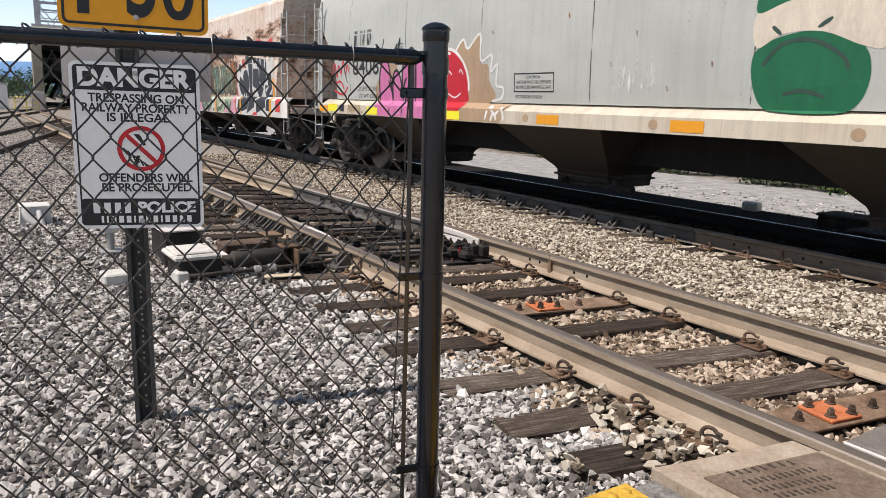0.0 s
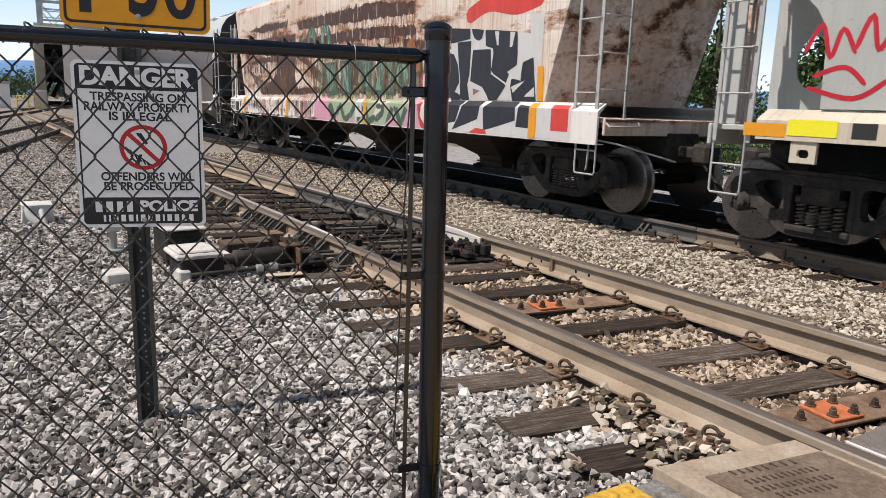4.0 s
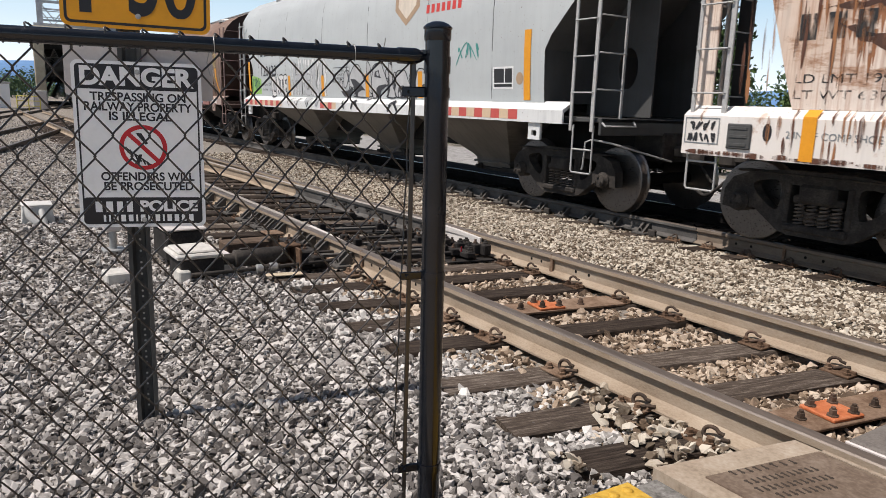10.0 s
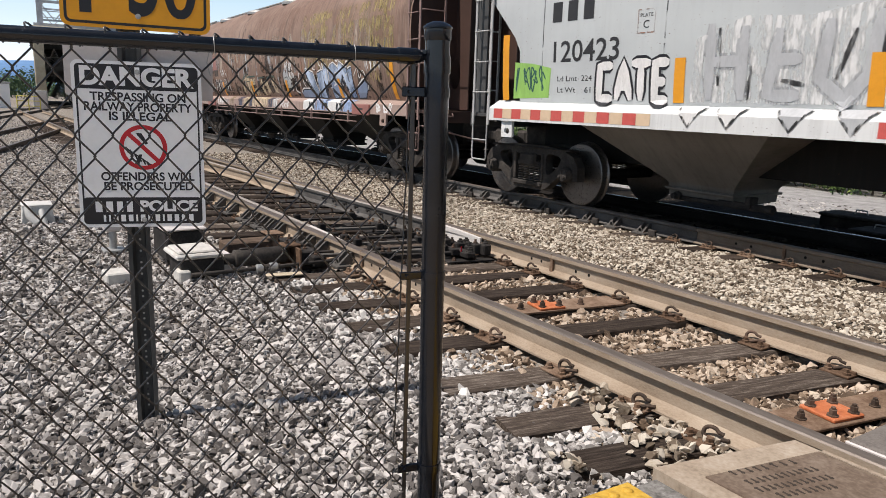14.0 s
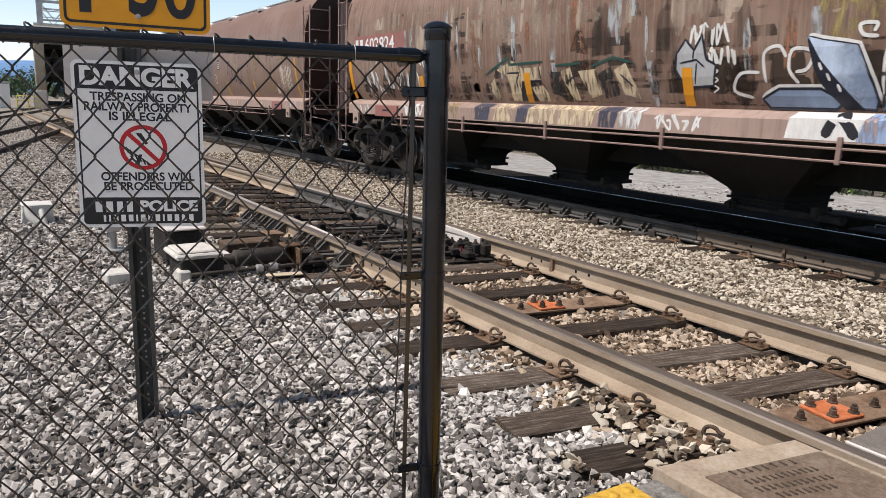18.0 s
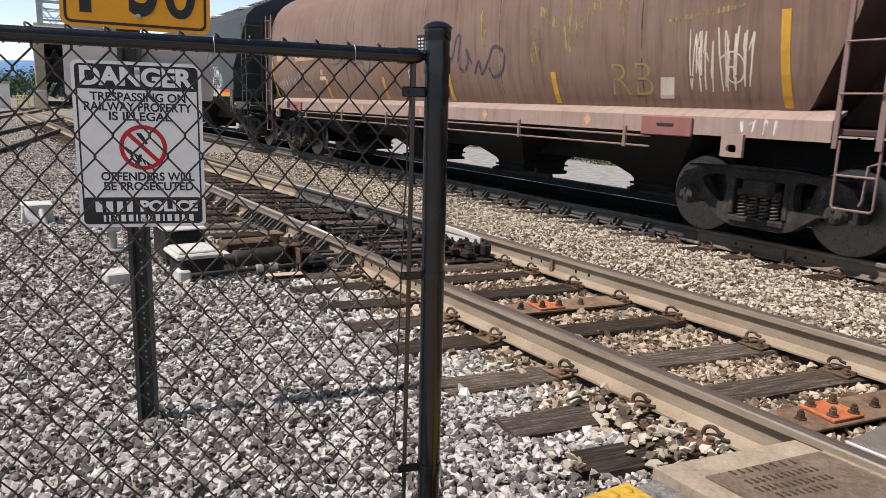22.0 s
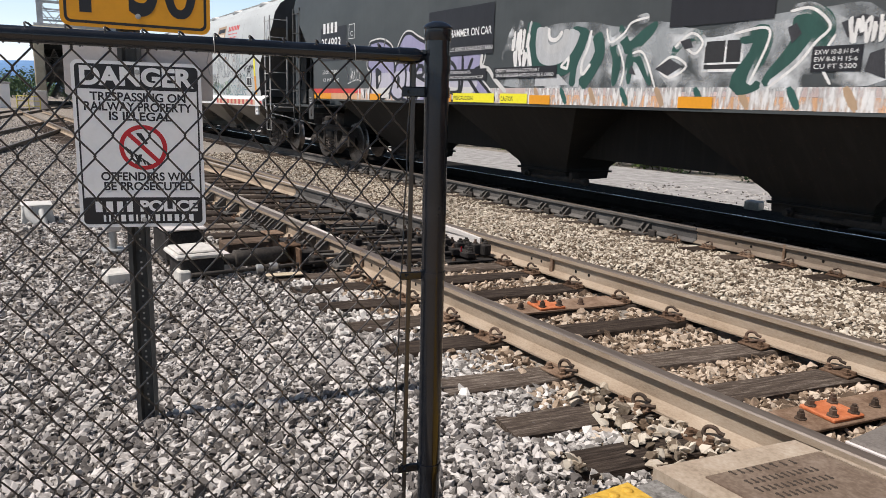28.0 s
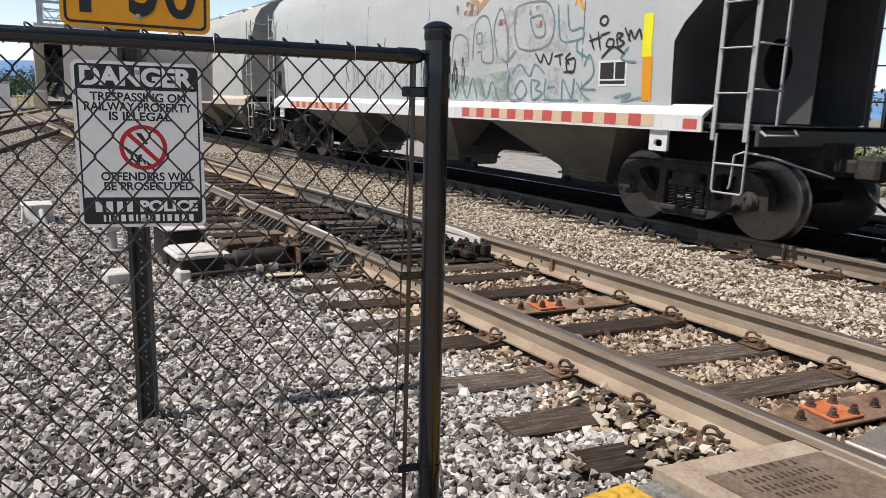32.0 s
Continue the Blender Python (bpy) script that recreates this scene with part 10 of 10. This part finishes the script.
def build_far():
    thing("service_road", "packed grey gravel service road behind the train", "road", kind="structure",
          me=Geo().add([(-120, 12.15, -0.315), (40, 12.15, -0.315), (40, 16.9, -0.325), (-120, 16.9, -0.325)], [(0, 1, 2, 3)]).mesh("service_road", M["road"]))
    n = 150
    rim = [(-120 + 160 * i / n, 12.0 + 0.22 * noise.noise((i * 0.9, 0, 0))) for i in range(n + 1)]
    # dark strip reaching as far as the train's shadow, which its colour paints in
    thing("shaded_bed", "dark soil bed beside the far track, train shade in its colour", "ground", kind="structure",
          me=Geo().add([(x, 9.4, -0.262) for x, _ in rim] + [(x, 10.2, -0.308) for x, _ in rim] + [(x, y, -0.3) for x, y in rim], [(j * (n + 1) + i, j * (n + 1) + i + 1, (j + 1) * (n + 1) + i + 1, (j + 1) * (n + 1) + i) for j in (0, 1) for i in range(n)]).mesh("shaded_bed", M["bed_shade"]))
    # bright sky low over the horizon, all round
    m = bpy.data.materials.new("bright_low_sky")
    m.use_nodes = True
    t = m.node_tree
    t.nodes.remove(t.nodes["Principled BSDF"])
    em, co, sep = t.nodes.new("ShaderNodeEmission"), t.nodes.new("ShaderNodeTexCoord"), t.nodes.new("ShaderNodeSeparateXYZ")
    mr, ramp = t.nodes.new("ShaderNodeMapRange"), t.nodes.new("ShaderNodeValToRGB")
    mr.inputs[2].default_value = 560
    ramp.color_ramp.elements[0].color, ramp.color_ramp.elements[1].color = (1.15, 1.2, 1.25, 1), (0.4, 0.64, 0.86, 1)
    ramp.color_ramp.elements.new(0.5).color = (0.72, 0.88, 1.0, 1)
    for a, b in ((co.outputs["Object"], sep.inputs[0]), (sep.outputs[2], mr.inputs[0]), (mr.outputs[0], ramp.inputs[0]), (ramp.outputs[0], em.inputs[0]), (em.outputs[0], t.nodes["Material Output"].inputs[0])):
        t.links.new(a, b)
    v, f = [], []
    for i in range(96):
        a = 2 * math.pi * i / 96
        for z in (-40, 560):
            v.append((3050 * math.cos(a), 3050 * math.sin(a), z))
    for i in range(96):
        j = (i + 1) % 96
        f.append((2 * i, 2 * i + 1, 2 * j + 1, 2 * j))
    thing("backdrop", "bright hazy sky low over the horizon", "sky", kind="structure", me=Geo().add(v, f).mesh("backdrop", m, 80))
    # mountains round the horizon
    v, f = [], []
    n = 220
    for i in range(n + 1):
        a = 2 * math.pi * i / n
        x, y = 2600 * math.cos(a), 2600 * math.sin(a)
        hgt = 95 + 55 * noise.noise((x * 0.0011, y * 0.0011, 3)) + 22 * noise.noise((x * 0.005, y * 0.005, 5))
        v += [(x, y, -20), (x * 1.02, y * 1.02, max(25, hgt) * 0.6), (x * 1.1, y * 1.1, max(25, hgt) * 1.1)]
    for i in range(n):
        for j in (0, 1):
            f.append((3 * i + j, 3 * i + 3 + j, 3 * i + 4 + j, 3 * i + 1 + j))
    thing("mountains", "hazy blue mountains on the horizon", "mountains", kind="structure", me=Geo().add(v, f).mesh("mountains", M["hill"], 80))
    rng = np.random.default_rng(77)
    blobs = []
    for i in range(150):
        x, y = rng.uniform(-330, -170), rng.uniform(-60, 120)
        blobs.append((x, y, rng.uniform(1, 5), rng.uniform(2.0, 4.0)))
    for i in range(110):
        blobs.append((rng.uniform(-150, 120), rng.uniform(70, 110), rng.uniform(1, 5), rng.uniform(2.0, 4.0)))
    thing("far_woods", "distant green woods below the mountains", "woods", kind="stuff", me=leaf_cloud(rng, blobs, 230, 0.34).mesh("far_woods", M["wood_far"]))


def build_bridge():
    br = thing("railway_bridge", "steel railway bridge with a pale lattice tower and tan portal", "bridge", pose(-96, 0, 0, 0, 0, -3.3))
    y0, y1 = 5.75, 15.5
    for y in (y0, y1):
        part("portal_column", fixed(Geo().box(-0.7, 0.7, y - 0.55, y + 0.55, -0.6, 7.6, 0.1).mesh("portal_column", M["pier"], 30)), br, "tan concrete portal column")
    part("portal_beam", fixed(Geo().box(-0.7, 0.7, y0 - 0.6, y1 + 0.6, 7.6, 8.7, 0.1).mesh("portal_beam", M["pier"], 30)), br, "tan portal beam")
    # solid plates added only to block the sun from the cars inside the bridge
    part("shade_roof", Geo().box(-68, -0.8, y0, y1, 7.52, 7.7).mesh("shade_roof", M["bridge_dark"]), br, "added roof plate that keeps the sun off the far cars")
    part("shade_wall", Geo().box(-68, -1, y0 + 0.35, y0 + 0.5, 0.31, 6.88).mesh("shade_wall", M["bridge_dark"]), br, "added side plate that keeps the sun off the far cars")
    bay = 7.0
    for i in range(9):
        x = -4 - bay * i
        for y in (y0 + 0.2, y1 - 0.2):
            part("truss_post", Geo().box(x - 0.2, x + 0.2, y - 0.2, y + 0.2, -0.4, 7.0).mesh("truss_post", M["bridge_dark"]), br)
            part("truss_brace", Geo().tube([(x, y, 0.2), (x - bay, y, 6.8)], 0.14, 4).mesh("truss_brace", M["bridge_dark"]), br)
        part("cross_beam", Geo().box(x - 0.25, x + 0.25, y0, y1, 6.4, 7.2).mesh("cross_beam", M["bridge_dark"]), br)
        part("sway_brace", Geo().tube([(x, y0, 6.4), (x, y0 + 1.6, 5.2)], 0.1, 4).tube([(x, y0 + 0.2, 5.4), (x, y1, 5.6)], 0.1, 4).mesh("sway_brace", M["bridge_dark"]), br)
        part("deck_brace", Geo().tube([(x, y0, 6.8), (x - bay, y1, 6.8)], 0.12, 4).mesh("deck_brace", M["bridge_dark"]), br)
    thin = Geo()
    for k in range(7):
        a = y0 + 0.3 + (y1 - y0 - 0.6) * k / 7
        b = a + (y1 - y0 - 0.6) / 7
        thin.tube([(0, a, 3.3), (0, b, 6.4)], 0.05, 4).tube([(0, b, 3.3), (0, a, 6.4)], 0.05, 4).tube([(0, a, 0.6), (0, b, 3.3)], 0.035, 4)
    for z in (3.3, 4.3, 5.4):
        thin.tube([(0, y0, z), (0, y1, z)], 0.06, 4)
    lace = thin.mesh("lattice_frame", M["bridge_rust"])
    for i in range(18):
        part("lattice_frame", lace, br, "rust-brown lattice frame inside the bridge", pose(-2.5 - 3.5 * i, 0, 0))
    stake = Geo().box(-0.05, 0.05, -0.05, 0.05, 0.0, 2.3).mesh("deck_post", M["sign_back"])
    for i in range(26):
        part("deck_post", stake, br, "pale upright deck post", pose(-1.5 - 2.4 * i, y0 - 0.1, -0.5))
    for y in (y0, y1):
        part("bottom_chord", Geo().box(-68, 0, y - 0.3, y + 0.3, -0.5, 0.3).mesh("bottom_chord", M["bridge_dark"]), br)
        part("top_chord", Geo().box(-68, -0.8, y - 0.3, y + 0.3, 6.9, 7.5).mesh("top_chord", M["bridge_dark"]), br)
    tw = part("lattice_tower", Geo().box(-9.3, -0.4, y0 - 0.3, y1 + 0.3, 8.72, 9.1).mesh("lattice_tower", M["bridge_steel"]), br, "pale grey lattice tower")
    for x in (-1.0, -9.0):
        for y in (y0 + 0.4, y1 - 0.4):
            part("tower_leg", Geo().box(x - 0.3, x + 0.3, y - 0.3, y + 0.3, 9.1, 34).mesh("tower_leg", M["bridge_steel"]), tw)
    for k in range(12):
        z = 9.5 + 2.0 * k
        for x in (-1.0, -9.0):
            part("lattice_bar", Geo().box(x - 0.1, x + 0.1, y0 + 0.4, y1 - 0.4, z - 0.1, z + 0.1).mesh("lattice_bar", M["bridge_steel"]), tw)
            ya, yb = (y0 + 0.4, y1 - 0.4)
            part("lattice_bar", Geo().box(x - 0.05, x + 0.05, ya, yb, z + 0.95, z + 1.05).mesh("lattice_bar", M["bridge_steel"]), tw)
            for q in range(6):
                a, b = ya + (yb - ya) * q / 6, ya + (yb - ya) * (q + 1) / 6
                part("lattice_bar", Geo().tube([(x, a, z), (x, b, z + 2.0)] if (q + k) % 2 else [(x, b, z), (x, a, z + 2.0)], 0.07, 4).mesh("lattice_bar", M["bridge_steel"]), tw)
        for y in (y0 + 0.4, y1 - 0.4):
            part("lattice_bar", Geo().tube([(-1, y, z), (-9, y, z + 2.0)] if k % 2 else [(-9, y, z), (-1, y, z + 2.0)], 0.07, 4).mesh("lattice_bar", M["bridge_steel"]), tw)


def build_yard():
    hut = thing("site_hut", "white flat-roofed cabin beside the far tracks", "cabin", pose(-76, -1.2, 0))
    part("wall", fixed(Geo().box(-2, 2, -3.2, 3.2, -0.3, 2.0, 0.03).mesh("wall", M["sign_white"], 30)), hut)
    part("roof", fixed(Geo().box(-2.1, 2.1, -3.3, 3.3, 2.0, 2.15, 0.03).mesh("roof", M["galv"], 30)), hut)
    part("door", fixed(Geo().box(2.0, 2.04, 1.0, 1.9, -0.2, 1.75, 0.01).mesh("door", M["galv"], 30)), hut, "grey metal door")
    rail = thing("guard_rail", "yellow tubular guard rail beside the cabin", "railing", pose(-66, 2.2, -0.1))
    yel = plain("yellow_rail_paint", (0.7, 0.6, 0.12), 0.5)
    for y in (0.0, 0.8, 1.6):
        part("post", Geo().tube([(0, y, -0.1), (0, y, 1.15)], 0.04, 6).mesh("post", yel, 50), rail)
    for z in (0.35, 0.75, 1.12):
        part("bar", Geo().tube([(0, 0, z), (0, 1.6, z)], 0.035, 6).mesh("bar", yel, 50), rail)
    cab = thing("signal_cabinet", "pale grey trackside signal cabinet", "cabinet", pose(-74, 4.3, -0.2))
    part("body", fixed(Geo().box(-0.5, 0.5, -0.55, 0.55, 0, 1.7, 0.03).mesh("body", M["galv"], 30)), cab)
    part("door", fixed(Geo().box(0.5, 0.53, -0.45, 0.45, 0.1, 1.6, 0.01).mesh("door", M["sign_back"], 30)), cab)
    # trackside cases beyond the train
    for x, y, w, d, h, lab in ((-5.8, 11.6, 0.5, 0.3, 0.2, "dark steel trackside junction case"), (-5.0, 10.6, 0.3, 0.28, 0.15, "low dark steel trackside case with bolts"), (-3.7, 10.6, 0.4, 0.28, 0.18, "dark trackside machine case")):
        b = thing("trackside_case", lab, "junction case", pose(x, y, -0.34))
        part("body", fixed(Geo().box(-w, w, -d, d, 0, h, 0.02).mesh("body", M["black_steel"], 30)), b)
        part("lid", fixed(Geo().box(-w - 0.02, w + 0.02, -d - 0.02, d + 0.02, h, h + 0.05, 0.015).mesh("lid", M["truck"], 30)), b, "dull steel lid")
        part("handle", Geo().tube([(-0.1, 0, h + 0.05), (-0.08, 0, h + 0.12), (0.08, 0, h + 0.12), (0.1, 0, h + 0.05)], 0.012, 6).mesh("handle", M["galv"], 50), b)
    thing("cable_box", "small grey concrete cable box on the gravel", "box", pose(-7.85, 11.85, -0.34, 0, 0, 5), me=fixed(Geo().box(-0.14, 0.14, -0.12, 0.12, -0.05, 0.2, 0.025).mesh("cable_box", M["galv"], 30)))
    for x, y in ((-21, 20.6), (-4, 20.9), (12, 21.0)):
        p = thing("utility_pole", "weathered wooden utility pole behind the road", "pole", pose(x, y, -0.4))
        part("shaft", fixed(Geo().tube([(0, 0, -0.5), (0, 0, 9.5)], [0.16, 0.11], 12).mesh("shaft", M["bark"], 50)), p)
        part("crossarm", fixed(Geo().box(-1.1, 1.1, -0.06, 0.06, 8.7, 8.85, 0.01).mesh("crossarm", M["bark"], 30)), p)
        for q in (-0.9, 0.9):
            part("insulator", fixed(Geo().lathe([(0.05, 8.85), (0.06, 8.9), (0.04, 8.98), (0.01, 9.0)], "z", (q, 0, 0), 10).mesh("insulator", M["galv"], 50)), p)


build_bushes()
build_trees()
build_far()
build_bridge()
build_yard()

# ---- loose ballast ----


def on_tie(x, y, x0, step, lo, hi, yc):
    """Whether a spot lies on one of the skewed sleepers."""
    d = (x - (y - yc) * TS - x0) / step
    return abs(d - round(d)) * step < 0.12 and lo < y - yc < hi


TIE_NUMBERS = np.array(TIES_A)


def on_tie_a(x, y):
    """Whether a spot lies on a sleeper of the near track."""
    v = y - YA - TURN_A * x
    return -1.6 < v < 1.25 and float(np.abs(TIE_NUMBERS - (x + TURN_A * v - v * TS)).min()) < 0.12


LUCK = random.Random(6)


def skip_a(x, y):
    if x > -1.67 + 0.18 * (y - 2.03) and 1.5 < y < 2.85 or x > -1.45 and y < 4.3:
        return True
    for s in (-1, 1):
        if abs(y - YA - TURN_A * x - s * (GAUGE / 2 + 0.0365)) < 0.08:
            return True
    return on_tie_a(x, y) and LUCK.random() < 0.97


def skip_b(x, y):
    return abs(y - YB + GAUGE / 2 + 0.0365) < 0.085 or on_tie(x, y, TIE_B0, STEP_B, -1.3, 1.3, YB) and LUCK.random() < 0.98


def skip_near(x, y):
    if x > -1.64 and y > 1.1 or x > -1.5 and y < 1.2:
        return True
    return on_tie_a(x, y) and LUCK.random() < 0.96


scatter("gravel", "grey crushed stone around the fence and sign post", M["stone_grey"],
        [(-4.4, 0.0, -0.6, 2.35, 2700), (-6.4, -4.4, -1.2, 2.3, 1500), (-10, -6.4, -1.8, 2.0, 750), (-15, -10, -2.8, 2.0, 300), (-24, -15, -5, 4.8, 200), (-45, -24, -9, 6, 45)], 0.022, 11, skip_near)
scatter("gravel", "clean white stones beside the sleeper ends", M["stone_white"],
        [(-5.7, -1.9, 2.0, 2.55, 750), (-5.7, -3.2, 1.75, 2.3, 300)], 0.027, 15, skip_near, 0.006)
scatter("gravel", "stones lying over a half-buried sleeper", M["stone_cream"], [(-2.1, -1.6, 2.3, 2.74, 560), (-2.6, -2.1, 2.45, 2.72, 420), (-2.15, -1.8, 1.95, 2.02, 500)], 0.03, 19, None, 0.048)
scatter("ballast", "brown-grey ballast between the sleepers of the near track", M["stone_tan"],
        [(-5.7, 0.0, 2.3, 5.0, 1500)], 0.027, 12, skip_a, -0.004)
scatter("ballast", "dark greasy ballast round the switch", M["stone_dark"],
        [(-9.5, -5.6, 2.0, 4.6, 700), (-14, -9.5, 2.0, 4.8, 300)], 0.027, 16, skip_a, -0.02)
scatter("ballast", "cream-coloured ballast shoulder between the tracks", M["stone_cream"],
        [(-8, 0.5, 4.9, 7.4, 2000), (-12, -8, 4.75, 7.4, 950), (-20, -12, 4.9, 7.4, 380)], 0.0215, 13, lambda x, y: skip_b(x, y) or skip_a(x, y))
# oily ballast, its black also standing in for shade below the cars
M["stone_black"] = surf("oily_shaded_ballast", [(0.01, 0.008, 0.007), (0.032, 0.026, 0.022), (0.09, 0.075, 0.062)], 9, 0.9, bump=0.5, island=0.8)
scatter("ballast", "dark ballast with the train's shade in its colour", M["stone_black"], [(-16, 2, 7.4, 10.3, 600), (-12, 0, 10.3, 12.0, 160)], 0.03, 14, skip_b)
scatter("gravel", "loose grey stones on the service road", M["stone_grey"], [(-12, 2, 12.1, 14.5, 90)], 0.03, 18)

# ---- what moves ----
TRAIN = [(0, 0.0), (2, 5.49), (4, 11.02), (6, 16.7), (8, 22.55), (10, 28.55), (12, 34.7), (14, 40.95), (16, 47.29), (18, 53.72),
         (20, 60.24), (22, 66.88), (24, 73.66), (26, 80.63), (28, 87.78), (30, 95.08), (32, 102.45)]


def travelled(t):
    """How far the train has gone, in metres, smoothly between the rows above."""
    i = min(int(t / 2), 15)
    p = [TRAIN[max(0, min(16, i + j))][1] for j in (-1, 0, 1, 2)]
    if i == 0:
        p[0] = 2 * p[1] - p[2]
    if i == 15:
        p[3] = 2 * p[2] - p[1]
    s = t / 2 - i
    a, b, c, d = p
    return 0.5 * (2 * b + (c - a) * s + (2 * a - 5 * b + 4 * c - d) * s * s + (3 * b - a - 3 * c + d) * s ** 3)


def motions():
    times = [0.5 * i for i in range(65)]
    for c in CARS:
        spots = [(t, c.c + travelled(t)) for t in times]
        walk(c.ob, [(t, pose(x, YB + far_bend(x), 0, 0, 0, far_turn(x))) for t, x in spots])
    # wheels roll with the train
    turns = [i / 6 for i in range(193)]
    for w in rolling:
        p = w.matrix_basis.translation.copy()
        walk(w, [(t, pose(p.x, p.y, p.z, 0, math.degrees(travelled(t) / R_WHEEL) % 360, 0)) for t in turns])


motions()
